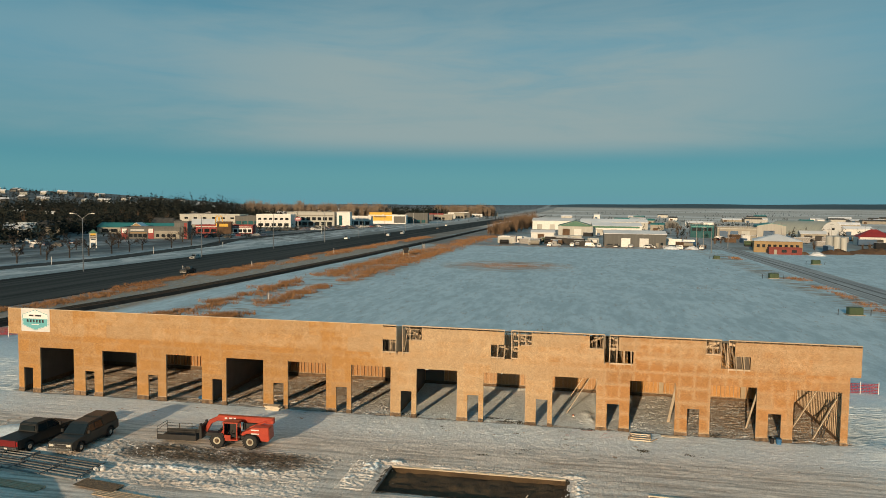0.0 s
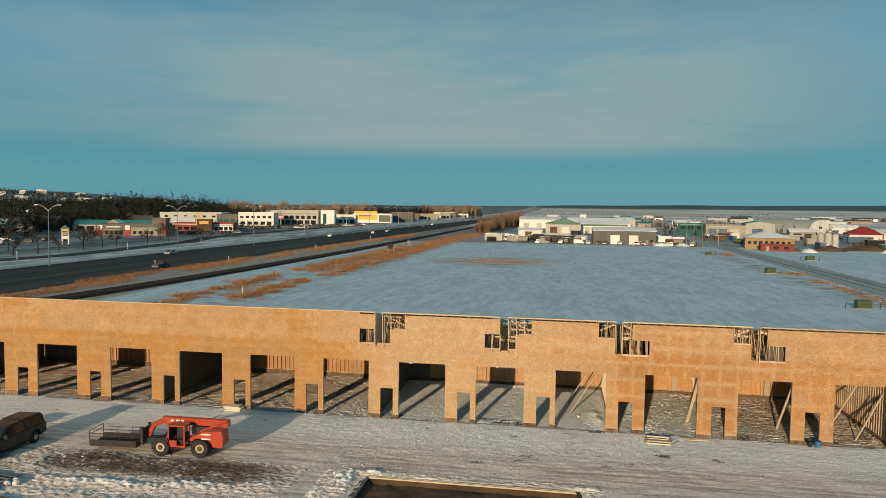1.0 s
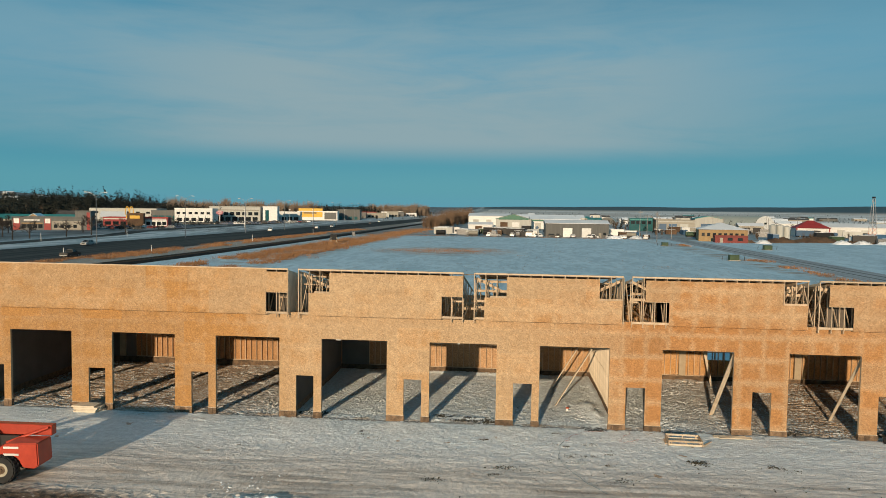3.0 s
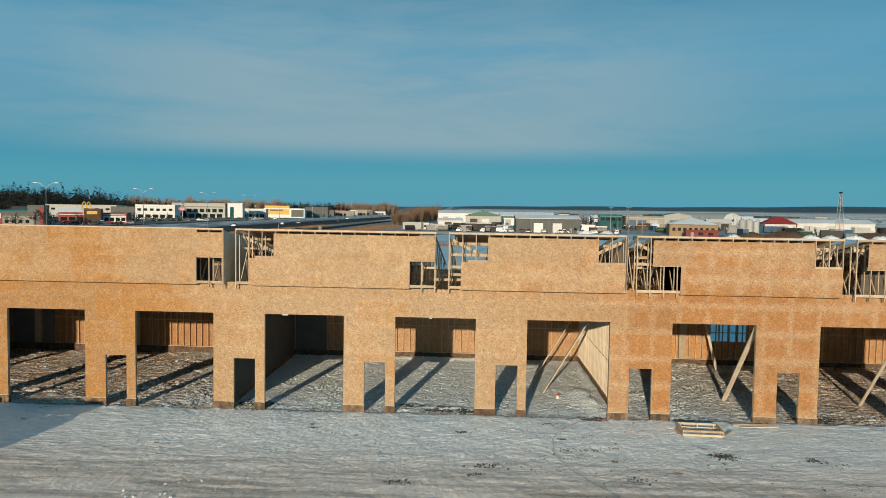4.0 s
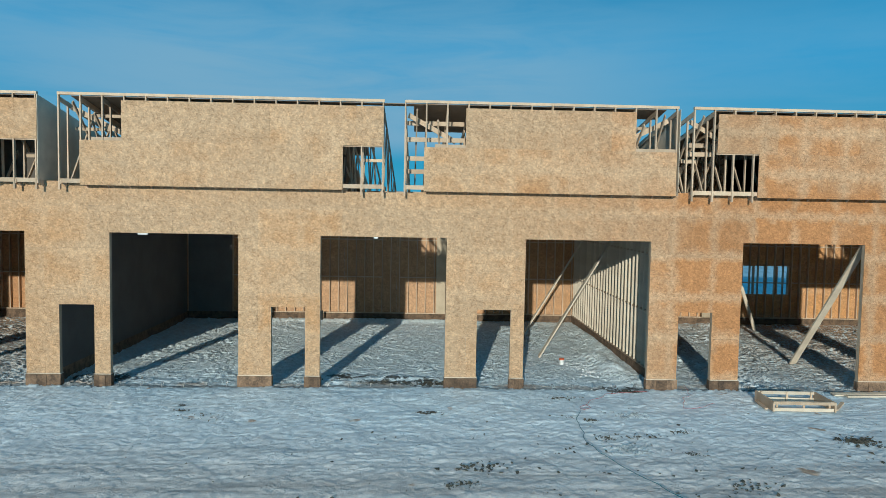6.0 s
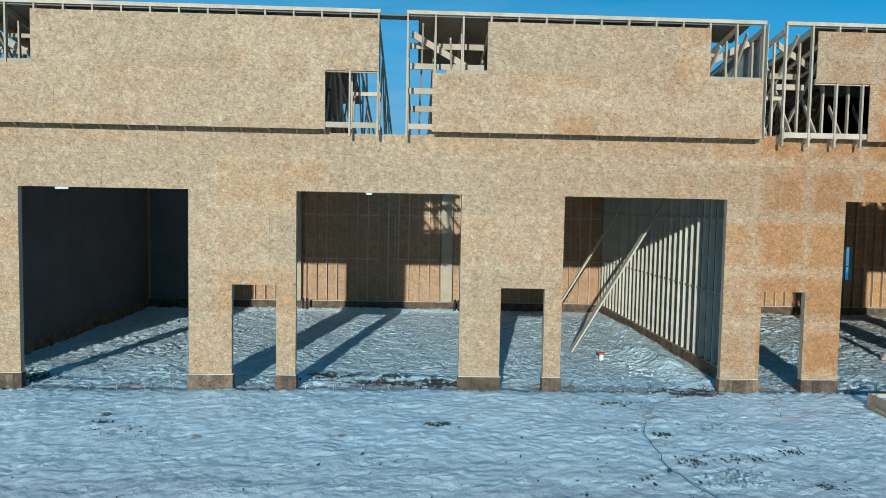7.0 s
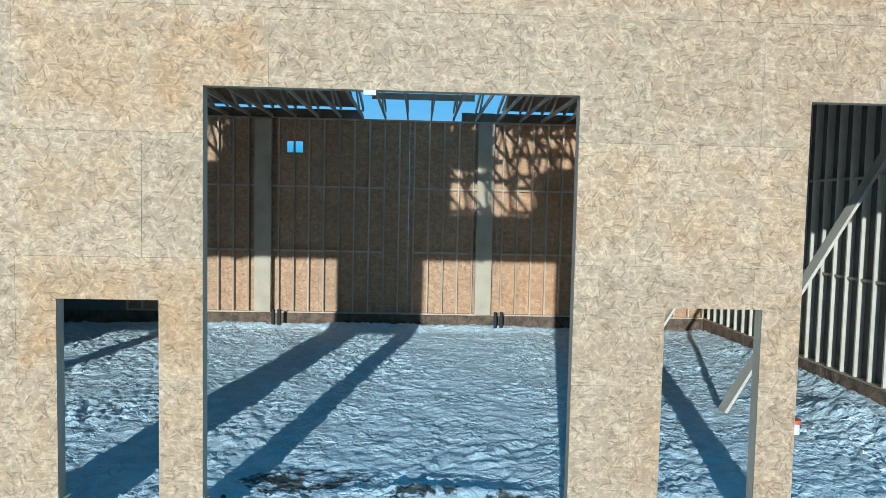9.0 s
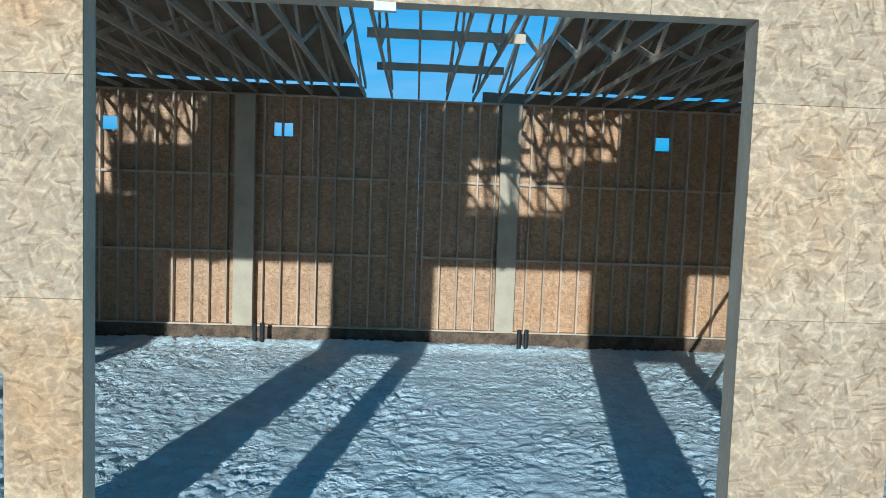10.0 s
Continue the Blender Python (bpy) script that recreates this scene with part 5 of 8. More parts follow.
    for z in (1.05, 1.3):
        for y in (-0.76, 0.96):
            bm = bmesh.new()
            rod(bm, (-7.0, y, z), (-3.55, y, z), 0.022, n=6)
            part("rail", bm, M_BLKSTEEL, deck)
        bm = bmesh.new()
        rod(bm, (-7.0, -0.76, z + 0.2), (-7.0, 0.96, z + 0.2), 0.022, n=6)
        part("rail", bm, M_BLKSTEEL, deck)


def _cab_mesh():
    bm = bmesh.new()
    for x, y in ((-0.92, -1.0), (-0.92, -0.25), (0.25, -1.0), (0.25, -0.25)):
        box(bm, x - 0.045, x + 0.045, y - 0.045, y + 0.045, 0.7, 2.18)
    box(bm, -1.0, 0.34, -1.06, -0.2, 2.14, 2.24)
    box(bm, -1.0, 0.34, -1.06, -0.2, 0.66, 0.78)
    prism(bm, [(-1.35, 0.85), (-1.0, 1.55), (-0.93, 1.55), (-0.93, 0.7)], -1.04, -0.25)
    box(bm, -0.92, -0.3, -1.05, -1.01, 0.7, 1.15)
    return bm


telehandler()


# ---- lumber, panels and odds and ends on the ground ----
def stack_of_boards(x, y, z, angle, n, length, w, h, mat, label, layers=1, spread=0.05, name="board_stack"):
    t = thing(name, label, "lumber", at=pose(x, y, z, 0, 0, angle))
    for k in range(layers):
        for i in range(n):
            boxpart("board", (-length / 2 + random.uniform(-0.15, 0.15), length / 2 + random.uniform(-0.15, 0.15), (i - n / 2) * (w + spread), (i - n / 2) * (w + spread) + w, k * (h + 0.006), k * (h + 0.006) + h), mat, t)
    return t


stack_of_boards(-13.4, -0.45, 0.02, 0, 3, 1.35, 0.24, 0.09, M_PALE, "small stack of pale boards against a post", 4, 0.02)
stack_of_boards(22.1, -0.6, 0.03, 2, 3, 1.7, 0.12, 0.04, M_PALE, "loose pale boards lying before a post", 1, 0.06)


def crate(x, y, angle):
    t = thing("lumber_frame", "nailed open frame of fresh lumber lying on the snow", "lumber", at=pose(x, y, 0.02, 0, 0, angle))
    for y0 in (-0.55, 0.51):
        for z0, z1 in ((0.0, 0.09), (0.18, 0.27)):
            boxpart("long_board", (-0.8, 0.8, y0, y0 + 0.04, z0, z1), M_PALE, t)
        for x0 in (-0.72, 0.0, 0.68):
            boxpart("upright", (x0, x0 + 0.05, y0 + (0.042 if y0 < 0 else -0.042), y0 + (0.08 if y0 < 0 else -0.004), 0.0, 0.262), M_STUD, t)
        boxpart("ledger", (-0.8, 0.8, y0 - 0.042 if y0 < 0 else y0 + 0.042, y0 - 0.002 if y0 < 0 else y0 + 0.08, 0.19, 0.265), M_STUD, t)
    for x0 in (-0.84, 0.802):
        boxpart("end_board", (x0, x0 + 0.038, -0.6, 0.56, 0.0, 0.27), M_STUD, t)
    bm = bmesh.new()
    beam(bm, (0.86, -0.55, 0.06), (1.35, 0.05, 0.10), 0.09, 0.04)
    part("loose_board", bm, M_STUD, t)
    bm = bmesh.new()
    beam(bm, (-0.95, -0.45, 0.03), (-0.9, 0.3, 0.03), 0.09, 0.04)
    part("loose_board", bm, M_STUD, t)


crate(19.35, -1.75, -3)


# dark bluish lumber, with the shade over the panels put into its colour
M_DKLUM = surface("shade_darkened_lumber", (0.10, 0.105, 0.11), (0.21, 0.215, 0.22), 2, 30, 0.8, 0.2, vary=0.35)


def wall_panel(x, y, angle, L, W, z=0.04, mat=M_DKLUM):
    """A wall frame lying flat: long rails and a few cross members."""
    t = thing("framed_panel", "framed panel of lumber coloured dark for shade, lying in the snow", "wall panel", "panels on the ground", at=pose(x, y, z, 0, 0, angle))
    for k, v in enumerate((0, 0.42 * W, 0.7 * W, W)):
        boxpart("plate", (random.uniform(-0.2, 0.2), L + random.uniform(-0.2, 0.2), v, v + (0.10 if k in (0, 3) else 0.06), 0.0, 0.11), mat, t)
    n = int(L / 2.1)
    for i in range(n + 1):
        u = i * (L - 0.06) / n
        boxpart("stud", (u, u + 0.07, -0.15, W + 0.25, 0.112, 0.16), mat, t)
    boxpart("strip_board", (0.1, L - 0.1, 0.84 * W, 0.84 * W + 0.14, 0.0, 0.05), M_GREY_LUM, t)
    return t


for i, (x, y, a, L) in enumerate(((-33.4, -15.9, -6, 7.6), (-33.0, -17.6, -6, 7.6), (-25.7, -16.9, -8, 6.2), (-25.4, -18.5, -8, 6.0), (-33.4, -19.3, -6, 7.4))):
    wall_panel(x, y, a, L, 1.35, 0.07 + 0.02 * i)
stack_of_boards(-24.2, -20.4, 0.06, -7, 5, 7.0, 0.14, 0.05, M_STUD, "long boards laid side by side in the snow", 1, 0.05)
stack_of_boards(-13.6, -20.9, 0.06, -8, 5, 6.5, 0.14, 0.05, M_STUD, "long boards laid side by side in the snow", 1, 0.06)
sheet = thing("plywood_sheet", "brown sheet of plywood lying on boards", "plywood", at=pose(-17.3, -19.7, 0.15, 0, 1.5, -7))
boxpart("sheet", (-1.6, 1.6, -0.62, 0.62, 0.0, 0.018), M_SILL, sheet)
for dx, dy in ((0, 0), (0.4, 0.2), (0.15, 0.5)):
    bm = bmesh.new()
    box(bm, -0.17, 0.17, -0.15, 0.15, 0, 0.3)
    soften(bm, 0.06, 2)
    b = new("sack", mesh("sack", bm, M_WHITE, True))
    b.matrix_basis = pose(-19.3 + dx, -17.3 + dy, 0.02, 0, 0, 40 * dx)
    tagged(b, "white sack lying among the panels", "sack", "white sacks")


def bucket(x, y, mat, r=0.15, h=0.36):
    t = thing("bucket", "plastic bucket standing on the snow", "bucket", at=pose(x, y, 0.0))
    bm = bmesh.new()
    rod(bm, (0, 0, 0), (0, 0, h), r * 0.85, r, n=16)
    part("pail", bm, mat, t)
    bm = bmesh.new()
    rod(bm, (0, 0, h), (0, 0, h + 0.025), r * 1.05, n=16)
    part("lid", bm, mat, t)


bucket(30.35, -0.55, M_BLUE, 0.22, 0.42)
bucket(29.85, -0.5, M_BLKSTEEL, 0.17, 0.36)
bm = bmesh.new()
bmesh.ops.create_icosphere(bm, subdivisions=3, radius=0.5)
for v in bm.verts:
    v.co *= 1 + 0.35 * noise.noise(v.co * 3)
    v.co.z = max(v.co.z * 0.6, -0.02)
b = new("tarp_bundle", mesh("tarp_bundle", bm, M_BLUE))
b.matrix_basis = pose(-21.6, 1.6, 0.05)
tagged(b, "crumpled blue tarpaulin bundle on the floor of a bay", "tarpaulin")
bm = bmesh.new()
rod(bm, (0, 0, 0), (0, 0, 0.16), 0.07, n=12)
cap = thing("pipe_stub", "white pipe stub with an orange cap in the bay floor", "pipe", at=pose(13.9, 3.25, 0.0))
part("pipe", bm, M_WHITE, cap)
bm = bmesh.new()
rod(bm, (0, 0, 0.16), (0, 0, 0.22), 0.085, n=12)
part("cap", bm, M_ORANGE, cap)
for x in (4.35, 10.3):
    t = thing("pipe_stub", "dark pipe stubs rising by a column", "pipe", at=pose(x, DEEP - 0.45, 0))
    for dx in (0, 0.16):
        bm = bmesh.new()
        rod(bm, (dx, 0, 0), (dx, 0, 0.5), 0.05, n=10)
        part("pipe", bm, M_BLKSTEEL, t)

# pale shims left under two door headers
for x in (0.95, 7.65):
    bm = bmesh.new()
    box(bm, x - 0.14 if x < 5 else x - 0.05, x + 0.14 if x < 5 else x + 0.07, -0.03, 0.02, HEAD - 0.05, HEAD - 0.004)
    s = new("shim", mesh("shim", bm, M_WHITE))
    s.matrix_basis = TILT
    tagged(s, "pale wood shim nailed under a door header", "shim", "shims")


# steel pins along the sill line, and cords on the snow
for a, b, c, d in BAYS[6:11]:
    for x in np.arange(a + 0.25, b, 0.62):
        bm = bmesh.new()
        lean = random.uniform(-0.02, 0.02)
        rod(bm, (x, -0.06, -0.05), (x + lean, -0.06, 0.13), 0.011, n=6)
        rod(bm, (x + lean, -0.06, 0.13), (x + lean + 0.05, -0.06, 0.13), 0.011, n=6)
        rod(bm, (x + lean + 0.05, -0.06, 0.13), (x + 0.055, -0.06, 0.06), 0.011, n=6)
        p = new("steel_pin", mesh("steel_pin", bm, M_CHROME))
        tagged(p, "short steel pin standing in the sill line", "steel pin", "pins along the sill")


def cord(points, mat, label, r=0.007):
    cu = bpy.data.curves.new("cord", "CURVE")
    cu.dimensions, cu.bevel_depth, cu.bevel_resolution = "3D", r, 1
    sp = cu.splines.new("POLY")
    pts = []
    for (x0, y0), (x1, y1) in zip(points, points[1:]):
        for k in range(10):
            f = k / 10
            x, y = x0 + (x1 - x0) * f, y0 + (y1 - y0) * f
            pts.append((x + 0.09 * noise.noise((x * 2.2, y * 2.2, 7)), y + 0.09 * noise.noise((x * 2.2, y * 2.2, 3)), 0.075))
    sp.points.add(len(pts) - 1)
    for p, q in zip(sp.points, pts):
        p.co = (*q, 1)
    cu.materials.append(mat)
    tagged(new("cord", cu), label, "cord", "cords on the snow")


cord([(13.31, -2.35), (13.0, -3.1), (12.88, -3.92), (12.8, -5.0), (13.0, -6.0), (13.6, -7.6), (14.6, -9.2)], M_CORD, "thin teal extension cord lying across the snow")
cord([(15.6, -0.55), (14.9, -0.67), (14.4, -0.84), (13.8, -1.5), (13.3, -2.2), (13.37, -2.47), (13.58, -2.25), (13.45, -1.98)], M_REDCORD, "thin red cord curled at its end on the snow", 0.005)
cord([(17.0, 0.2), (16.9, -0.35), (16.78, -0.86), (16.48, -1.19), (16.25, -1.79), (16.11, -2.22), (16.38, -2.25), (16.72, -2.07), (17.15, -1.69)], M_REDCORD, "thin red cord lying in a bend on the snow", 0.005)

# ---- clods of earth and trodden tufts ----
def clods(name, cx, cy, n, sx, sy, size, label, mat=M_EARTH):
    """Broken, angular crumbs of many sizes, most of them small and flat."""
    bm = bmesh.new()
    for i in range(n * 3):
        x, y = cx + random.gauss(0, sx), cy + random.gauss(0, sy)
        r = size * 0.60 * (0.18 + 0.82 * random.random() ** 2.6)
        m = Matrix.Translation((x, y, 0.015)) @ Euler((random.gauss(0, 0.4), random.gauss(0, 0.4), random.uniform(0, 6))).to_matrix().to_4x4() @ Matrix.Diagonal((r * random.uniform(0.8, 1.7), r * random.uniform(0.6, 1.0), r * random.uniform(0.15, 0.38), 1))
        bmesh.ops.create_icosphere(bm, subdivisions=1, radius=1.0, matrix=m)
    for v in bm.verts:
        v.co += Vector((random.gauss(0, 1), random.gauss(0, 1), random.gauss(0, 0.6))) * size * 0.12
    tagged(new(name, mesh(name, bm, mat)), label, "earth", kind="stuff")


for cx, cy, n, sx, sy, size in ((9.2, -2.6, 26, 0.16, 0.09, 0.075), (19.3, -4.6, 26, 0.28, 0.14, 0.12), (14.0, -4.4, 16, 0.3, 0.14, 0.09), (9.8, -7.3, 14, 0.2, 0.12, 0.09), (7.1, -8.2, 16, 0.3, 0.15, 0.09),
                                (13.33, -3.14, 18, 0.12, 0.06, 0.06), (13.35, -4.55, 18, 0.09, 0.12, 0.055), (15.36, -4.0, 22, 0.18, 0.10, 0.055), (15.04, -5.57, 16, 0.12, 0.08, 0.055), (14.4, -4.4, 8, 0.2, 0.08, 0.05), (12.9, -2.9, 6, 0.15, 0.06, 0.06), (2.85, -2.5, 10, 0.12, 0.07, 0.06), (23.4, -5.3, 14, 0.3, 0.12, 0.1), (8.2, 0.55, 60, 0.75, 0.16, 0.12), (9.4, 0.4, 30, 0.3, 0.12, 0.12),
                                (-0.6, 1.0, 26, 0.7, 0.4, 0.1), (-14, -13.2, 120, 3.2, 0.9, 0.13), (-9, -13.8, 50, 1.5, 0.6, 0.14), (25.0, 0.6, 40, 0.9, 0.3, 0.11), (15.1, -0.35, 18, 0.3, 0.1, 0.09), (13.0, -1.1, 16, 0.25, 0.1, 0.08), (19.3, -4.8, 22, 0.3, 0.14, 0.11), (22.6, -4.9, 26, 0.25, 0.16, 0.12), (10.2, -6.4, 14, 0.25, 0.15, 0.1), (15.5, -7.4, 14, 0.3, 0.2, 0.1), (12, -6, 16, 2.5, 1.2, 0.09), (20, -7.5, 18, 3, 1.3, 0.1), (5, -5, 10, 3, 1.5, 0.07), (3.6, -3.0, 10, 0.4, 0.2, 0.06), (30, 0.9, 40, 1.2, 0.4, 0.1)):
    clods("earth_clods", cx, cy, n, sx, sy, size, "dark clods of earth on the snow")
clods("earth_clods", 15, -6.3, 24, 5.0, 2.0, 0.085, "dark crumbs of earth scattered over the packed snow")
clods("earth_clods", 24, -6.0, 17, 4.0, 1.8, 0.085, "dark crumbs of earth scattered over the packed snow")
clods("snow_lumps", 14.5, -2.75, 26, 0.30, 0.16, 0.11, "broken lumps of dirty snow crust", M_CRUST)
clods("snow_lumps", 13.85, -5.2, 34, 0.26, 0.16, 0.09, "broken lumps of dirty snow crust", M_CRUST)
clods("snow_lumps", -15, -16.2, 120, 5.0, 1.0, 0.13, "broken lumps of pushed-up snow", M_SNOW)
clods("snow_lumps", -19.5, -13.3, 70, 1.2, 1.4, 0.17, "broken lumps of pushed-up snow", M_SNOW)
clods("snow_lumps", -0.5, -12.6, 90, 0.7, 1.6, 0.16, "broken lumps of pushed-up snow", M_SNOW)
clods("snow_lumps", 7, -11.7, 160, 3.6, 0.16, 0.12, "crumbled snow along the edge of the pit", M_SNOW)
clods("snow_lumps", 14.2, -13.5, 60, 0.3, 1.6, 0.14, "crumbled snow along the edge of the pit", M_SNOW)
clods("snow_lumps", 14.9, 2.6, 60, 0.4, 1.0, 0.12, "broken lumps of snow at the foot of the party wall", M_SNOW)
clods("snow_lumps", -31, -11, 60, 1.5, 1.0, 0.2, "broken lumps of pushed-up snow", M_SNOW)


def foundation_pit():
    t = thing("foundation_pit", "long shallow excavation with brown earth floor and board edging", "pit", kind="structure")
    x0, x1, y0, y1 = PIT
    bm = bmesh.new()
    nx, ny = 60, 22
    grid = [[bm.verts.new((x0 - 0.25 + (x1 - x0 + 0.5) * i / nx, y0 - 0.25 + (y1 - y0 + 0.5) * j / ny, -0.36 + 0.13 * noise.fractal((i * 0.35, j * 0.35, 2), 0.9, 2, 3))) for j in range(ny + 1)] for i in range(nx + 1)]
    for i in range(nx):
        for j in range(ny):
            bm.faces.new((grid[i][j], grid[i + 1][j], grid[i + 1][j + 1], grid[i][j + 1]))
    part("earth_floor", bm, M_WETEARTH, t, "brown trodden earth with snow patches", True)
    for d in ((x0 - 0.2, x1 + 0.2, y1 + 0.0, y1 + 0.3, -0.9, 0.0), (x0 - 0.2, x1 + 0.2, y0 - 0.3, y0, -0.9, 0.0), (x0 - 0.3, x0, y0, y1, -0.9, 0.0), (x1, x1 + 0.3, y0, y1, -0.9, 0.0)):
        boxpart("earth_side", d, M_WETEARTH, t)
    for yy in (y1 - 0.02, y1 + 0.12):
        boxpart("edging_board", (x0, x1, yy, yy + 0.05, -0.03, 0.06), M_PALE, t, "pale edging board")
    boxpart("edging_board", (x0, x0 + 0.05, y0, y1 - 0.03, -0.1, 0.07), M_GREY_LUM, t)
    bm = bmesh.new()
    beam(bm, (10.5, -16.0, -0.45), (11.0, -15.2, 0.1), 0.05, 0.05)
    part("stake", bm, M_PALE, t)


foundation_pit()
boxes = thing("edging_boards", "pale boards edging a second excavation", "lumber", at=pose(18.8, -13.7, 0.03, 0, 0, -2))
boxpart("board", (0, 6.5, -0.05, 0.05, 0.0, 0.12), M_PALE, boxes)
boxpart("board", (0.1, 5.5, -0.32, -0.2, 0.0, 0.08), M_STUD, boxes)


# ---- beside the building: netting fences and a red machine ----
def net_fence(x, y, angle, n, label):
    t = thing("safety_fence", label, "fence", at=pose(x, y, -0.3, 0, 0, angle))
    for i in range(n + 1):
        bm = bmesh.new()
        rod(bm, (i * 1.8, 0, -0.3), (i * 1.8, 0, 1.35), 0.04, n=6)
        part("post", bm, M_WHITE, t)
    for i in range(n):
        bm = bmesh.new()
        for k in range(7):
            z = 0.15 + k * 0.16
            box(bm, i * 1.8, i * 1.8 + 1.8, -0.012, 0.012, z, z + 0.05)
        for k in range(12):
            box(bm, i * 1.8 + k * 0.15, i * 1.8 + k * 0.15 + 0.03, -0.008, 0.008, 0.15, 1.15)
        part("net", bm, M_TAIL, t, "red plastic netting")


net_fence(41.8, 18.9, 3, 2, "red netting fence on white posts in the snow")
net_fence(-73.0, 24.0, 20, 6, "red netting fence on white posts in the snow")
t = thing("fuel_tank", "red fuel tank on a skid with a black pump box", "tank", at=pose(39.5, 15.0, -0.2, 0, 0, 10))
bm = bmesh.new()
rod(bm, (-1.0, 0, 0.9), (1.0, 0, 0.9), 0.6, n=20)
soften(bm, 0.05)
part("tank", bm, M_RED, t)
boxpart("skid", (-1.1, 1.1, -0.4, 0.4, -0.2, 0.35), M_BLKSTEEL, t)
boxpart("pump_box", (0.3, 1.0, -0.3, 0.3, 1.45, 2.1), M_BLKSTEEL, t)

# ---- the country round: highway, railway, roads ----
M_ASPHALT = surface("worn_asphalt", (0.008, 0.011, 0.012), (0.092, 0.100, 0.098), 0.10, 1.2, 0.95, 0.1, stretch=(3.5, 0.03, 1), gloss=0.08)
M_SNOWROAD = surface("snow_streaked_asphalt", (0.20, 0.22, 0.235), (0.48, 0.52, 0.54), 0.3, 2.0, 0.9, 0.1, stretch=(3, 0.06, 1), gloss=0.15)
M_TRACK = surface("bared_wheel_track", (0.06, 0.066, 0.07), (0.17, 0.18, 0.19), 0.4, 3, 0.8, 0.05, stretch=(3, 0.1, 1))
M_BALLAST = surface("dark_ballast", (0.020, 0.018, 0.017), (0.05, 0.045, 0.04), 0.5, 9, 0.95, 0.5, depth=0.1, gloss=0.1)
M_STRAW = surface("dry_orange_grass", (0.15, 0.072, 0.034), (0.44, 0.225, 0.100), 0.4, 5, 0.9, 0.0, vary=0.2)
M_TWIG = surface("brown_twigs", (0.11, 0.068, 0.042), (0.21, 0.135, 0.083), 0.2, 3, 0.9, 0.0)
M_TWIGDK = surface("dark_twigs", (0.045, 0.032, 0.023), (0.12, 0.08, 0.052), 0.2, 3, 0.9, 0.0)
M_POPLAR = surface("pale_brown_twigs", (0.13, 0.095, 0.07), (0.27, 0.205, 0.15), 0.05, 3, 0.9, 0.0)
M_BARK = surface("dark_bark", (0.022, 0.017, 0.014), (0.055, 0.042, 0.034), 2, 12, 0.9, 0.3)
M_CONIFER = surface("dark_conifer_needles", (0.004, 0.007, 0.006), (0.014, 0.020, 0.014), 0.1, 2, 0.9, 0.0)
M_RAIL = surface("rusty_rail", (0.10, 0.06, 0.04), (0.2, 0.14, 0.1), 2, 10, 0.5, 0.0, metal=0.6)
M_CREAM = surface("cream_metal_siding", (0.36, 0.36, 0.33), (0.47, 0.47, 0.435), 0.3, 3, 0.6, 0.1, stretch=(4, 4, 0.3))
M_BEIGE = surface("beige_siding", (0.25, 0.23, 0.19), (0.34, 0.315, 0.265), 0.3, 3, 0.7, 0.1)
M_GREYSIDE = surface("dark_grey_siding", (0.085, 0.088, 0.085), (0.13, 0.132, 0.126), 0.3, 3, 0.65, 0.1, stretch=(4, 4, 0.3))
M_GREENROOF = surface("green_metal_roof", (0.015, 0.10, 0.065), (0.025, 0.15, 0.095), 0.3, 4, 0.5, 0.05)
M_TEALROOF = surface("teal_metal_roof", (0.02, 0.19, 0.19), (0.03, 0.27, 0.26), 0.3, 4, 0.5, 0.05)
M_REDWALL = surface("red_cladding", (0.20, 0.018, 0.018), (0.30, 0.03, 0.026), 0.4, 5, 0.6, 0.05)
M_YELLOW = surface("yellow_panel", (0.66, 0.36, 0.03), (0.76, 0.45, 0.05), 0.4, 6, 0.5, 0.0)
M_OCHRE = surface("ochre_brick", (0.25, 0.165, 0.08), (0.34, 0.23, 0.115), 0.6, 6, 0.8, 0.1)
M_BLUEDOOR = surface("blue_door_panel", (0.02, 0.07, 0.14), (0.03, 0.10, 0.19), 0.4, 5, 0.5, 0.0)
M_SNOWROOF = surface("snow_on_roof", (0.70, 0.72, 0.74), (0.84, 0.85, 0.86), 0.1, 2, 0.7, 0.1)
M_TEALGLASS = surface("teal_tinted_glass", (0.01, 0.08, 0.09), (0.02, 0.12, 0.13), 0.3, 2, 0.15, 0.0)
M_GREENBOX = surface("green_cabinet_paint", (0.035, 0.065, 0.03), (0.055, 0.09, 0.042), 1, 10, 0.6, 0.05)
M_PINK = surface("faded_pink_panel", (0.42, 0.14, 0.17), (0.52, 0.2, 0.23), 0.4, 5, 0.6, 0.0)
M_DULLRED = surface("dull_red_cladding", (0.15, 0.028, 0.024), (0.22, 0.045, 0.036), 0.4, 5, 0.75, 0.05)
M_HANGAR = surface("ribbed_pale_green_metal", (0.24, 0.26, 0.23), (0.36, 0.38, 0.34), 0.5, 3, 0.5, 0.1, stretch=(0.2, 4, 0.2))
M_BROWNHEAP = surface("brown_heap", (0.06, 0.035, 0.022), (0.14, 0.085, 0.05), 0.3, 3, 0.95, 0.4, depth=0.3)
M_DKROOF = surface("dark_shingle_roof", (0.04, 0.04, 0.04), (0.09, 0.088, 0.085), 0.4, 5, 0.9, 0.1)
GZ = -0.6


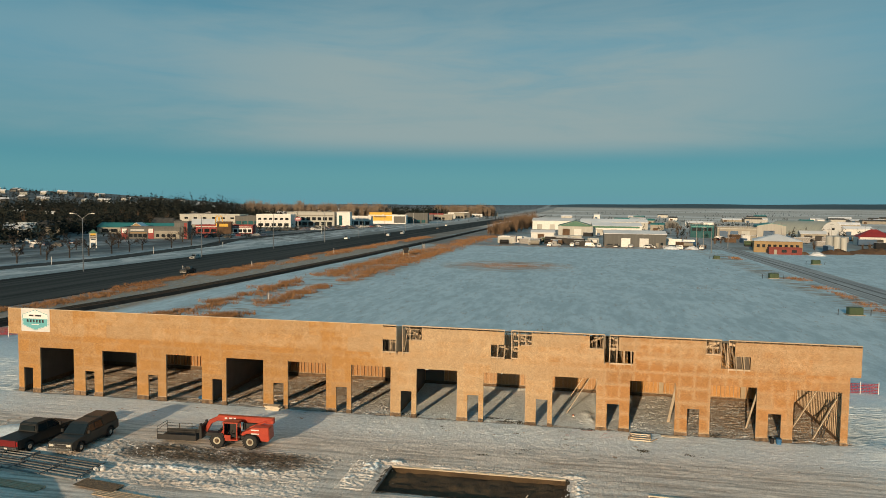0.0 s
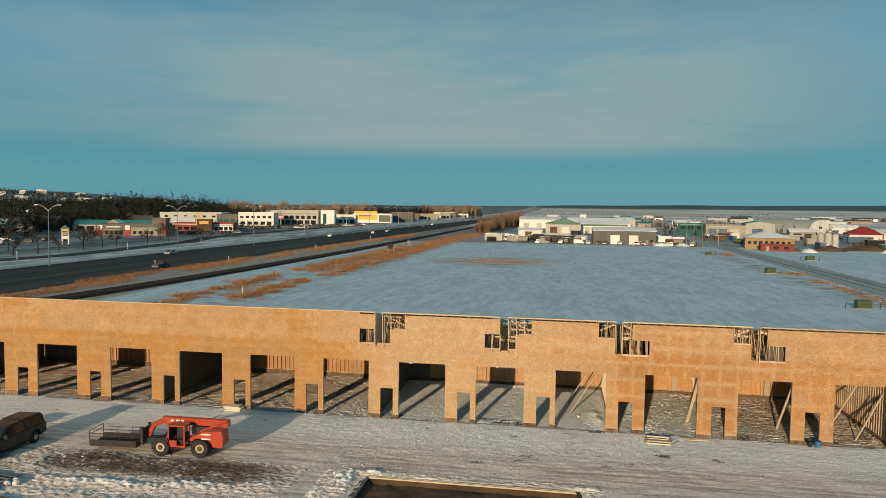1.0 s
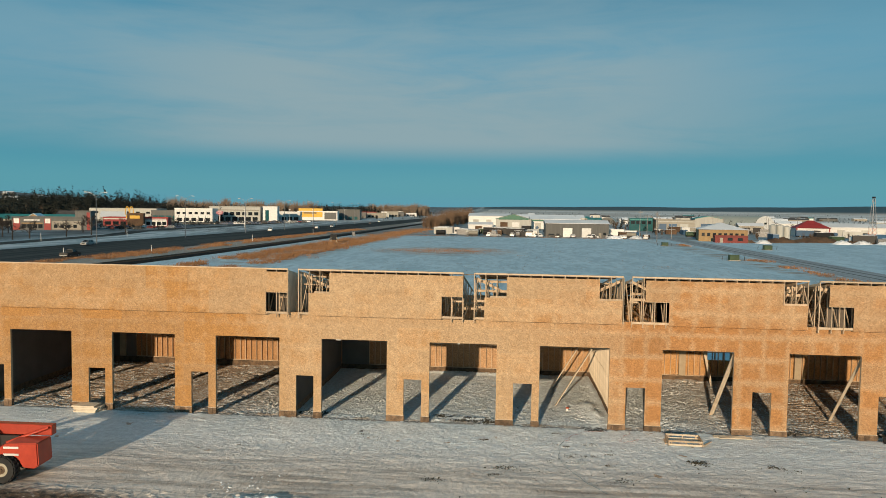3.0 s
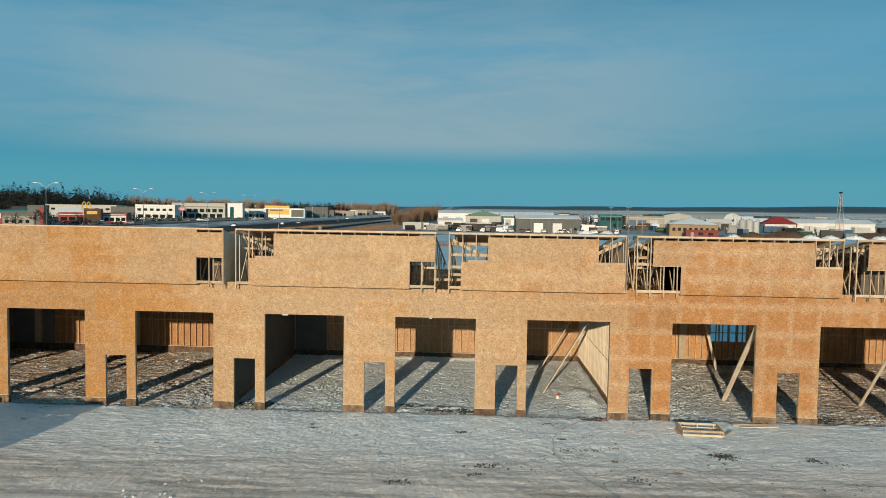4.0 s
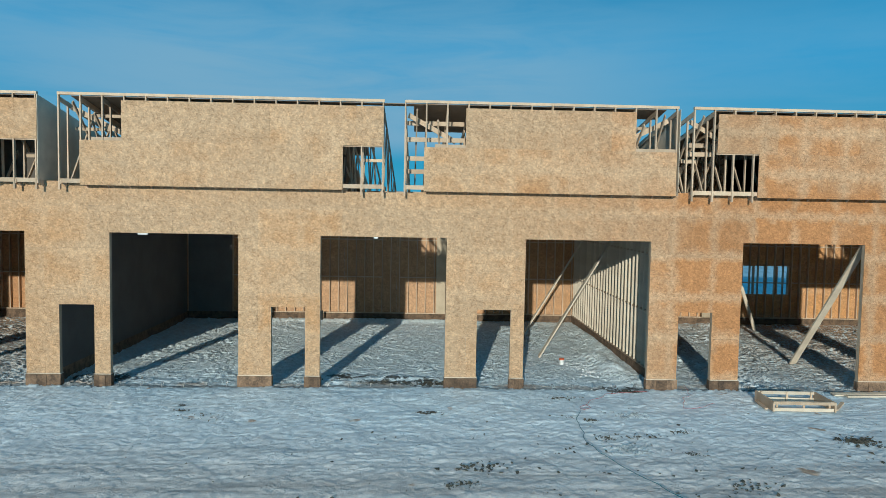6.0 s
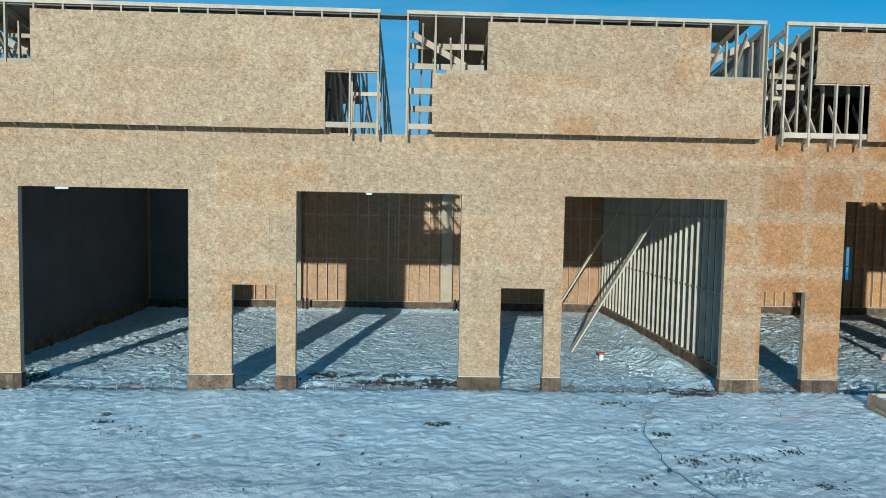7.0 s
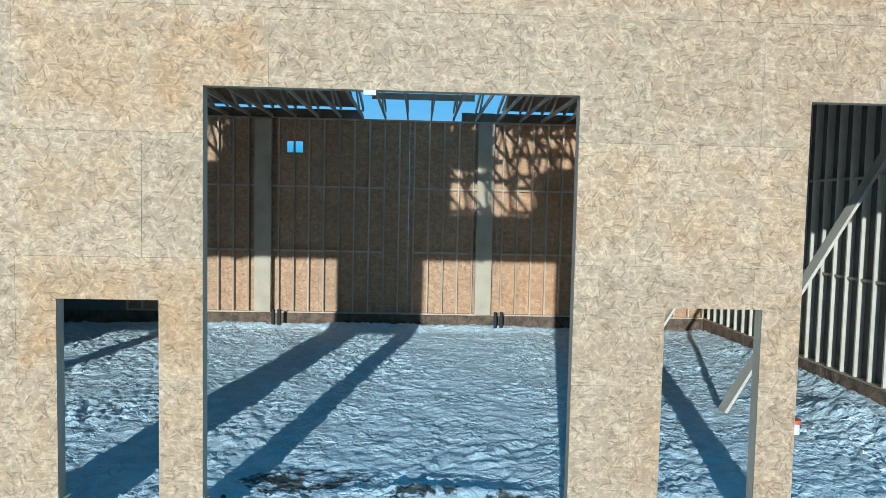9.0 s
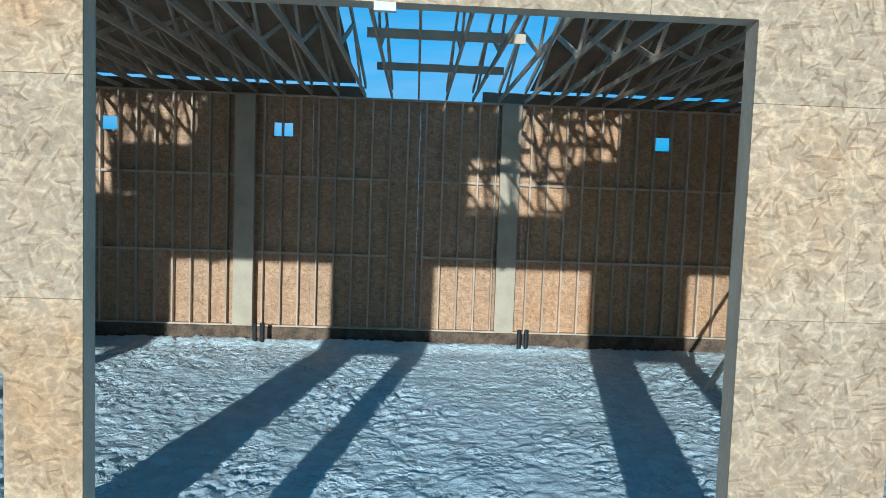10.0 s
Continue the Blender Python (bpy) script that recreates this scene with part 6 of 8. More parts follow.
def strip(name, label, rows, z, mat, category="road"):
    """A ribbon along y: rows of (y, left x, right x), with a thickness."""
    bm = bmesh.new()
    prev = None
    for y, a, b in rows:
        cur = [bm.verts.new((a, y, z)), bm.verts.new((b, y, z)), bm.verts.new((b, y, z - 0.3)), bm.verts.new((a, y, z - 0.3))]
        if prev:
            for i in range(4):
                bm.faces.new((prev[i], prev[(i + 1) % 4], cur[(i + 1) % 4], cur[i]))
        prev = cur
    return tagged(new(name, mesh(name, bm, mat)), label, category, kind="structure")


hw = lambda y: (-127 + 0.030 * (y - 94), -89.5 + 0.022 * (y - 73))
ys = [-300, -100, 0, 100, 200, 300, 450, 650, 900, 1300, 2000, 3000]
strip("highway", "wide grey asphalt highway with worn wheel tracks", [(y, hw(y)[0] if y < 650 else hw(650)[0] + (y - 650) * 0.02, hw(y)[1] if y < 650 else hw(650)[1] + (y - 650) * 0.012) for y in ys], GZ + 0.05, M_ASPHALT)
strip("frontage_road", "narrow dark service road beside the highway", [(-50, -160, -151), (120, -156, -147), (155, -151, -142), (240, -158, -149), (290, -172, -163), (370, -174, -165), (600, -176, -167)], GZ + 0.04, M_ASPHALT)
strip("side_road", "snow-streaked side road along the field", [(-300, 70, 80), (97, 77.4, 88.5), (200, 80.6, 91.8), (330, 84.5, 92.5), (600, 92, 98), (1000, 105, 111)], GZ + 0.05, M_SNOWROAD)
strip("wheel_track", "dark wheel track worn into the side road", [(-100, 79.0, 79.8), (97, 81.2, 82.0), (330, 87.2, 87.7)], GZ + 0.06, M_TRACK)
strip("wheel_track", "dark wheel track worn into the side road", [(-100, 82.6, 83.4), (97, 84.8, 85.6), (330, 89.3, 89.8)], GZ + 0.06, M_TRACK)


def railway():
    t = thing("railway", "railway line on a dark ballast bank", "railway", kind="structure")
    cx = lambda y: -75.8 + 10.5 * (1 - math.exp(-(y - 50) / 75)) + 0.012 * max(0, y - 150) if y > 50 else -75.8 + (y - 50) * 0.05
    bm = bmesh.new()
    prev = None
    for y in [-200, -50, 30, 50, 60, 75, 95, 120, 150, 190, 240, 320, 450, 700, 1100, 1800]:
        c = cx(y)
        cur = [bm.verts.new(v) for v in ((c - 2.9, y, GZ - 0.2), (c - 1.6, y, GZ + 0.5), (c + 1.6, y, GZ + 0.5), (c + 2.9, y, GZ - 0.2))]
        if prev:
            for i in range(3):
                bm.faces.new((prev[i], prev[i + 1], cur[i + 1], cur[i]))
        prev = cur
    part("ballast_bank", bm, M_BALLAST, t, "dark ballast bank")
    for o in (-0.72, 0.72):
        bm = bmesh.new()
        yy = [30, 50, 60, 75, 95, 120, 150, 190, 240, 320, 450, 700]
        for y0, y1 in zip(yy, yy[1:]):
            beam(bm, (cx(y0) + o, y0, GZ + 0.66), (cx(y1) + o, y1, GZ + 0.66), 0.09, 0.16)
        part("rail", bm, M_RAIL, t, "rusty steel rail")
    bm = bmesh.new()
    y = 40.0
    while y < 220:
        box(bm, cx(y) - 1.3, cx(y) + 1.3, y, y + 0.24, GZ + 0.48, GZ + 0.58)
        y += 0.6
    tagged(part("sleepers", bm, M_BARK, t, "dark timber sleepers"), kind="stuff")


railway()


# ---- dry grass ----
def grass(name, label, spots, blades, height, spread, mat=M_STRAW):
    """Tufts of thin blades; spots is a list of (x, y, size)."""
    verts, faces = [], []
    for x, y, s in spots:
        for k in range(blades):
            a = random.uniform(0, 6.28)
            r = spread * s * math.sqrt(random.random())
            bx, by = x + r * math.cos(a), y + r * math.sin(a)
            h = height * s * random.uniform(0.5, 1.15)
            lx, ly = random.gauss(0, 0.55) * h, random.gauss(0, 0.55) * h
            w = 0.028 * s * random.uniform(0.6, 1.4)
            ca, sa = math.cos(a) * w, math.sin(a) * w
            z = ground_height(bx, by) - 0.05
            n = len(verts)
            verts += [(bx - ca, by - sa, z), (bx + ca, by + sa, z), (bx + lx * 0.5 + ca * 0.8, by + ly * 0.5 + sa * 0.8, z + h * 0.6), (bx + lx * 0.5 - ca * 0.8, by + ly * 0.5 - sa * 0.8, z + h * 0.6), (bx + lx, by + ly, z + h)]
            faces += [(n, n + 1, n + 2, n + 3), (n + 3, n + 2, n + 4)]
    me = bpy.data.meshes.new(name)
    me.from_pydata(verts, [], faces)
    me.materials.append(mat)
    tagged(new(name, me), label, "grass", kind="stuff")


random.seed(4)
sp = []
for k in range(1500):
    y = 46 + 200 * random.random() ** 1.5
    side = random.random()
    if side < 0.48:
        x = -45.5 + 0.02 * (y - 60) + random.gauss(0, 1.6)
    elif side < 0.96:
        x = -56.5 + 0.03 * (y - 60) + random.gauss(0, 1.9)
    else:
        x = random.uniform(-58, -45)
    if noise.noise((x * 0.16, y * 0.09, 5)) > -0.06 - 0.25 * (y > 150):
        sp.append((x, y, random.uniform(0.6, 1.3)))
grass("ditch_grass", "orange dry grass along the ditch", sp, 36, 0.75, 1.0)
sp = [(random.uniform(-90.5, -81.5) + 0.06 * (y - 80) * 0.5, y, random.uniform(0.5, 1.0)) for y in [45 + 330 * random.random() ** 1.3 for k in range(2000)]]
sp = [q for q in sp if noise.noise((q[0] * 0.15, q[1] * 0.05, 2)) > -0.22]
grass("verge_grass", "tawny dry grass between highway and railway", sp, 34, 0.75, 1.5)
sp = [(-50 + 0.03 * (y - 100) + random.gauss(0, 4), y, random.uniform(0.6, 1.2)) for y in [random.uniform(120, 400) for k in range(900)]]
grass("railway_grass", "tawny dry grass and brush beside the railway", sp, 34, 0.75, 1.8)
sp = [(random.gauss(-8, 9), random.gauss(172, 7), random.uniform(0.4, 0.8)) for k in range(900)]
grass("field_grass", "thin dead grass poking through the snowy field", sp, 14, 0.35, 1.8)
sp = [(74.5 + 0.02 * (y - 100) + random.gauss(0, 1.2), y, random.uniform(0.5, 1.15)) for y in [random.choice((88, 97, 108, 117, 128, 150, 152, 230, 236)) + random.gauss(0, 2.6) for k in range(120)]]
grass("road_verge_grass", "orange dry grass along the side road", sp, 34, 0.62, 0.9)
sp = [(random.gauss(45, 3.5), random.gauss(121, 4), 0.5) for k in range(60)] + [(random.uniform(-35, 70), random.uniform(45, 270), random.uniform(0.35, 0.7)) for k in range(700) if noise.noise((k * 0.37, 0, 2)) > -0.2]
grass("field_stubble", "scattered dry stems in the snowy field", sp, 7, 0.4, 0.8)
sp = [(random.uniform(-45, 75), random.gauss(289, 2.5), random.uniform(0.5, 0.9)) for k in range(420)]
grass("field_edge_grass", "brown dry grass along the far edge of the field", sp, 16, 0.5, 1.5)


# ---- trees ----
def bare_tree_meshes(seed, height, spread):
    """A trunk with limbs, and a crown of many twigs."""
    rng = random.Random(seed)
    trunk, twigs = bmesh.new(), bmesh.new()
    tv, tf = [], []

    def grow(p, d, length, r, level):
        q = p + d * length
        if level < 2:
            rod(trunk, p, q, r, r * 0.65, 6, False)
        else:
            side = d.cross(Vector((0.3, 0.7, 0.2))).normalized() * r
            up = d.cross(side).normalized() * r
            n = len(tv)
            tv.extend([p + side, p - side * 0.5 + up, p - side * 0.5 - up, q])
            tf.extend([(n, n + 1, n + 3), (n + 1, n + 2, n + 3), (n + 2, n, n + 3)])
        if level >= 4:
            return
        for k in range(4 if level < 3 else 5):
            f = rng.uniform(0.35, 1.0)
            nd = (d + Vector((rng.gauss(0, spread), rng.gauss(0, spread), rng.gauss(0.12, spread * 0.5)))).normalized()
            grow(p + d * length * f, nd, length * rng.uniform(0.5, 0.75), max(r * 0.55, 0.032), level + 1)

    grow(Vector((0, 0, -0.1)), Vector((0, 0, 1)), height * 0.36, height * 0.022, 0)
    twigs.free()
    crown = bpy.data.meshes.new("crown")
    crown.from_pydata(tv, [], tf)
    crown.materials.append(M_BARK)
    return mesh("trunk", trunk, M_BARK), crown


TREES = [bare_tree_meshes(s, 7.0, 0.62) for s in (1, 2, 3)]


def bare_tree(x, y, scale, kind, label="leafless street tree standing in snow", group="street trees"):
    t = thing("tree", label, "tree", group, at=pose(x, y, ground_height(x, y), 0, 0, random.uniform(0, 360)) @ Matrix.Scale(scale, 4))
    part("trunk", TREES[kind][0], M_BARK, t)
    part("crown", TREES[kind][1], M_BARK, t, "bare twigs")


random.seed(9)
for i, y in enumerate((108, 121, 132.5, 146, 156.6, 168, 180, 190, 200.6, 220, 238, 262)):
    bare_tree(-160.5 + random.uniform(-1, 1), y, random.uniform(1.5, 1.9), i % 3)
for i in range(9):
    bare_tree(-178 - random.uniform(0, 40), 150 + i * 16 + random.uniform(-5, 5), random.uniform(1.2, 1.7), i % 3, "leafless tree among parked cars")


def woods(name, label, places, mat, style, blades=34, broad=0.016):
    """Far woods as one object: conifers of drooping boughs, or bare poplars of upswept twigs."""
    verts, faces = [], []
    for x, y, h in places:
        z0 = land(x, y)
        if style == "conifer":
            # boughs at all heights of a narrow or broad crown, with gaps
            slim = random.uniform(0.12, 0.23)
            bluntness = random.uniform(0.4, 0.95)
            for k in range(46):
                f = random.random() ** 1.15
                r = h * slim * (1 - f) ** bluntness + 0.12
                a = random.uniform(0, 6.283)
                rr = r * math.sqrt(random.uniform(0.15, 1.0))
                bx, by, bz = x + rr * math.cos(a), y + rr * math.sin(a), z0 + h * (0.05 + 0.93 * f)
                s = h * 0.075 * (1.2 - 1.0 * f)
                n = len(verts)
                for q in range(3):
                    verts.append((bx + random.gauss(0, s), by + random.gauss(0, s), bz + random.gauss(0, s * 0.8)))
                faces.append((n, n + 1, n + 2))
        else:
            for j in range(blades):
                a = random.uniform(0, 6.28)
                r0 = random.uniform(0.0, 0.10) * h
                r1 = random.uniform(0.05, 0.26) * h
                zb, zt = z0 + h * random.uniform(0.0, 0.4), z0 + h * random.uniform(0.55, 1.05)
                w = broad * h * random.uniform(0.6, 1.5)
                n = len(verts)
                bx, by, tx, ty = x + r0 * math.cos(a), y + r0 * math.sin(a), x + r1 * math.cos(a), y + r1 * math.sin(a)
                verts += [(bx - w, by, zb), (bx + w, by, zb), (tx, ty, zt), (bx, by + w, zb)]
                faces += [(n, n + 1, n + 2), (n + 1, n + 3, n + 2)]
    me = bpy.data.meshes.new(name)
    me.from_pydata(verts, [], faces)
    me.materials.append(mat)
    tagged(new(name, me), label, "woods", kind="stuff")


random.seed(11)
pl = []
for k in range(2600):
    x = random.uniform(-700, -225)
    y = 570 - 0.40 * (x + 400) + random.uniform(0, 190)
    if random.random() < 0.8 + 0.5 * noise.noise((x * 0.012, y * 0.012, 1)):
        pl.append((x, y, (1 + 0.25 * min(1, max(0, (x + 560) / 100)) - 0.55 * min(1, max(0, (x + 390) / 60))) * random.triangular(12, 28, 19) * (0.9 + 0.25 * noise.noise((x * 0.03, y * 0.03, 4)))))
woods("conifer_woods", "dark spruce woods behind the shops", pl, M_CONIFER, "conifer")
pl = [(random.uniform(-480, -260), random.uniform(200, 470), random.triangular(8, 22, 14)) for k in range(1500)]
pl = [p for p in pl if p[0] < -265 - (p[1] - 250) * 0.22] + [(random.uniform(-330, -232), random.uniform(120, 255), random.triangular(6, 15, 10)) for k in range(170)]
woods("conifer_woods", "dark spruces among the houses", pl, M_CONIFER, "conifer")
pl = [(random.uniform(-1700, -500), random.uniform(700, 1500), random.uniform(6, 13)) for k in range(2000)]
woods("conifer_woods", "scattered dark trees on the town hill", pl, M_CONIFER, "conifer")
pl = [(random.uniform(-262, -172) , random.uniform(296, 352), random.uniform(1.5, 5)) for k in range(150)] + [(random.uniform(-300, -190), random.uniform(380, 480), random.uniform(2, 7)) for k in range(200)]
woods("shrubs", "dark shrubs and small trees between the shops", pl, M_CONIFER, "conifer")
pl = [(random.uniform(-620, -250), random.uniform(230, 760), random.uniform(8, 15)) for k in range(190)]
pl = [p for p in pl if p[0] < -275 - (p[1] - 250) * 0.25]
woods("bare_woods", "bare brown trees among the spruces", pl, M_TWIGDK, "bare", 50, 0.01)
pl = [(-505 + 225 * f + random.gauss(0, 5), 1000 + random.gauss(0, 16), random.uniform(19, 31) * (0.8 + 0.3 * noise.noise((f * 9, 0, 0)))) for f in [random.random() for k in range(330)]]
woods("poplar_belt", "bare brown poplars in a shelter belt", pl, M_POPLAR, "bare", 44, 0.010)
pl = [(-258 + 115 * f + random.gauss(0, 4), 1300 + random.gauss(0, 16), random.uniform(18, 28) * (0.85 + 0.3 * noise.noise((f * 7, 4, 0)))) for f in [random.random() for k in range(240)]]
woods("poplar_belt", "bare brown poplars in a shelter belt", pl, M_POPLAR, "bare", 44, 0.010)
pl = [(random.uniform(-330, -225), random.uniform(1120, 1260), random.uniform(13, 23)) for k in range(220)]
woods("conifer_woods", "dark spruces behind the roadside stores", pl, M_CONIFER, "conifer")
pl = [(-40 + 14 * f + random.gauss(0, 3.5), 420 + 230 * f + random.gauss(0, 6), random.uniform(5, 16) * (0.75 + 0.4 * f)) for f in [random.random() ** 1.2 for k in range(150)]]
woods("roadside_brush", "tall bare brown brush beside the railway", pl, M_TWIG, "bare", 60, 0.005)
pl = []
for k in range(2600):
    y = random.choice((820, 1000, 1150, 1300, 1500, 1750, 2050, 2500, 3100)) + random.gauss(0, 12)
    x = random.uniform(-0.25, 0.62) * y
    if noise.noise((x * 0.004, y * 0.01, 3)) > 0.02:
        pl.append((x, y, random.uniform(2.5, 6)))
woods("field_tree_lines", "dark tree lines between distant fields", pl, M_CONIFER, "conifer")
pl = [(random.uniform(60, 240), random.uniform(420, 760), random.uniform(3, 9)) for k in range(150)]
woods("yard_trees", "small dark trees among the industrial yards", pl, M_CONIFER, "conifer")
pl = [(random.uniform(40, 260), random.uniform(300, 640), random.uniform(2, 5.5)) for k in range(190)]
woods("yard_brush", "bare brown brush among the industrial yards", pl, M_TWIGDK, "bare", 60, 0.007)


# ---- buildings ----
def building(name, label, x, y, w, d, h, wall, roof_mat, roof="flat", rise=2.0, angle=0, openings=(), group="", category="building"):
    """A building with its front along -y from (x, y), w wide, d deep, h to the eaves. Openings: (kind, left, width, bottom, height, material) on the front."""
    t = thing(name, label, category, group, at=pose(x, y, land(x, y), 0, 0, angle))
    bm = bmesh.new()
    if roof == "arch":
        pts = [(w / 2 - w / 2 * math.cos(a), h * math.sin(a)) for a in np.linspace(0, math.pi, 17)]
        prism(bm, [(0, -0.3)] + pts[1:-1] + [(w, -0.3)], 0, d)
        part("wall", bm, wall, t)
        bm = bmesh.new()
        pts = [(w / 2 - (w / 2 + 0.12) * math.cos(a), (h + 0.12) * math.sin(a)) for a in np.linspace(0, math.pi, 17)]
        inner = [(w / 2 - (w / 2 + 0.01) * math.cos(a), (h + 0.01) * math.sin(a)) for a in np.linspace(math.pi, 0, 17)]
        prism(bm, pts + inner, 0.25, d + 0.1)
        part("roof", bm, roof_mat, t)
    else:
        if roof == "gable_front":
            prism(bm, [(0, -0.3), (0, h), (w / 2, h + rise), (w, h), (w, -0.3)], 0, d)
        else:
            box(bm, 0, w, 0, d, -0.3, h)
        part("wall", bm, wall, t)
        bm = bmesh.new()
        if roof == "flat":
            box(bm, 0.25, w - 0.25, 0.25, d - 0.25, h, h + 0.12)
            part("roof", bm, roof_mat, t)
            bm = bmesh.new()
            for q in ((-0.12, w + 0.12, -0.12, 0.2), (-0.12, w + 0.12, d - 0.2, d + 0.12), (-0.12, 0.2, 0.2, d - 0.2), (w - 0.2, w + 0.12, 0.2, d - 0.2)):
                box(bm, *q, h - 0.5, h + 0.4)
            part("parapet_cap", bm, wall, t)
        elif roof == "gable_front":
            for s in (0, 1):
                a, b = ((-0.4, h - 0.15), (w / 2, h + rise + 0.05)) if s == 0 else ((w / 2, h + rise + 0.05), (w + 0.4, h - 0.15))
                prism(bm, [a, b, (b[0], b[1] + 0.2), (a[0], a[1] + 0.2)], -0.4, d + 0.4)
            part("roof", bm, roof_mat, t)
        elif roof == "gable_side":
            for s in (0, 1):
                ya, yb = ((-0.5, d / 2) if s == 0 else (d / 2, d + 0.5))
                za, zb = ((h - 0.1, h + rise) if s == 0 else (h + rise, h - 0.1))
                q = [bm.verts.new(v) for v in ((-0.4, ya, za), (w + 0.4, ya, za), (w + 0.4, yb, zb), (-0.4, yb, zb), (-0.4, ya, za + 0.2), (w + 0.4, ya, za + 0.2), (w + 0.4, yb, zb + 0.2), (-0.4, yb, zb + 0.2))]
                for f in ((0, 1, 2, 3), (4, 7, 6, 5), (0, 4, 5, 1), (1, 5, 6, 2), (2, 6, 7, 3), (3, 7, 4, 0)):
                    bm.faces.new([q[j] for j in f])
            part("roof", bm, roof_mat, t)
            for gx in (0.02, w - 0.22):
                bm = bmesh.new()
                q = [bm.verts.new(v) for v in ((gx, 0, h), (gx, d, h), (gx, d / 2, h + rise), (gx + 0.2, 0, h), (gx + 0.2, d, h), (gx + 0.2, d / 2, h + rise))]
                for f in ((0, 2, 1), (3, 4, 5), (0, 3, 5, 2), (1, 2, 5, 4), (0, 1, 4, 3)):
                    bm.faces.new([q[j] for j in f])
                part("gable_end", bm, wall, t)
        elif roof == "hip":
            k = min(w, d) / 2
            lo = [bm.verts.new(v) for v in ((-0.6, -0.6, h), (w + 0.6, -0.6, h), (w + 0.6, d + 0.6, h), (-0.6, d + 0.6, h))]
            hi = [bm.verts.new((k, k, h + rise)), bm.verts.new((w - k + 0.01, d - k, h + rise))]
            for f in ((lo[0], lo[1], hi[1], hi[0]), (lo[1], lo[2], hi[1]), (lo[2], lo[3], hi[0], hi[1]), (lo[3], lo[0], hi[0]), (lo[3], lo[2], lo[1], lo[0])):
                bm.faces.new(f)
            part("roof", bm, roof_mat, t)
    for i, (kind, left, width, bottom, height, mt) in enumerate(openings):
        boxpart(kind, (left, left + width, -0.08 - 0.008 * i, 0.05, bottom, bottom + height), mt, t)
    return t


def row(kind, n, left, pitch, width, bottom, height, mt):
    return [(kind, left + i * pitch, width, bottom, height, mt) for i in range(n)]


# the yards beyond the field
building("shop", "dark grey metal shop with two white overhead doors", 29, 302, 30, 18, 6.6, M_GREYSIDE, M_SNOWROOF, "gable_side", 1.4, 0, [("overhead_door", 8.3, 4.4, 0, 4.4, M_WHITE), ("overhead_door", 17.2, 4.4, 0, 4.4, M_WHITE), ("door", 25.2, 1.2, 0, 2.2, M_BEIGE), ("window", 27.3, 1.2, 1.2, 1.2, M_GLASS)])
building("site_office", "long white portable office at the edge of the field", -27, 324, 13, 4, 3.0, M_WHITE, M_SNOWROOF, "flat", 0, 0, row("window", 5, 1, 2.4, 1.2, 1.2, 1.0, M_GLASS))
building("site_office", "white portable office with snow on its roof", 6, 338, 12, 4, 3.2, M_CREAM, M_SNOWROOF, "flat", 0, 0, row("window", 4, 1, 2.6, 1.2, 1.2, 1.0, M_GLASS))
green = building("warehouse", "cream warehouse with a green gable", 3, 440, 24, 30, 6.5, M_CREAM, M_GREENROOF, "gable_front", 3.4, 0, [("gable_panel", 2.0, 20, 6.2, 1.2, M_GREENROOF), ("overhead_door", 3, 5, 0, 4.5, M_BROWNHEAP), ("overhead_door", 11, 5, 0, 4.5, M_WHITE)])
bm = bmesh.new()
prism(bm, [(0.6, 6.4), (12, 9.75), (23.4, 6.4)], -0.22, -0.14)
part("gable_panel", bm, M_GREENROOF, green, "green gable cladding")
building("warehouse", "long white warehouse with a snowy roof", 27, 452, 34, 26, 6.6, M_WHITE, M_SNOWROOF, "gable_side", 2.0, 0, [("sign_band", 0.5, 32, 5.2, 1.2, M_GREENROOF)] + row("overhead_door", 3, 3, 10, 4, 0, 4.2, M_CREAM))
building("warehouse", "long white warehouse with a snowy roof", -22, 560, 36, 30, 7.5, M_WHITE, M_SNOWROOF, "gable_side", 2.2, 0, row("overhead_door", 3, 4, 11, 4.5, 0, 4.5, M_CREAM))
building("warehouse", "pale warehouse with a snowy roof", 20, 600, 60, 24, 6.5, M_CREAM, M_SNOWROOF, "gable_side", 2.4, 0, row("window", 8, 3, 7, 2, 2, 1.4, M_GLASS))
building("shed", "low white shed among the yards", -12, 372, 14, 9, 4.0, M_WHITE, M_SNOWROOF, "gable_side", 1.2, 0, [("overhead_door", 4, 4, 0, 3.2, M_BROWNHEAP)])
# the black panel stands in for the shaded inside of the mouth
building("quonset", "small arched storage building with a dark mouth", 102, 672, 16, 30, 7.0, M_GREYSIDE, M_CREAM, "arch", 0, -12, [("overhead_door", 5, 6, 0, 4.5, M_BLKSTEEL)])
building("office_block", "teal glass and panel office building", 91.5, 437, 15, 16, 8.2, M_TEALGLASS, M_SNOWROOF, "flat", 0, -6, row("window", 4, 1, 3.4, 2.6, 4.6, 2.0, M_GLASS) + [("sign_band", 0.5, 14, 7.2, 0.7, M_TEALROOF)])
building("workshop", "beige workshop with dark blue overhead doors", 107, 428, 24, 22, 7.4, M_BEIGE, M_SNOWROOF, "flat", 0, -6, row("overhead_door", 2, 1.5, 6.4, 5.0, 0, 5.2, M_BLUEDOOR) + [("overhead_door", 15, 5, 0, 5.2, M_CREAM), ("wall_band", 0.2, 23.6, 6.4, 0.5, M_CREAM)])
building("workshop", "cream workshop with a blue overhead door", 136, 446, 18, 20, 8.6, M_CREAM, M_TEALROOF, "gable_front", 1.6, -6, [("overhead_door", 4, 7, 0, 5.2, M_BLUEDOOR)])
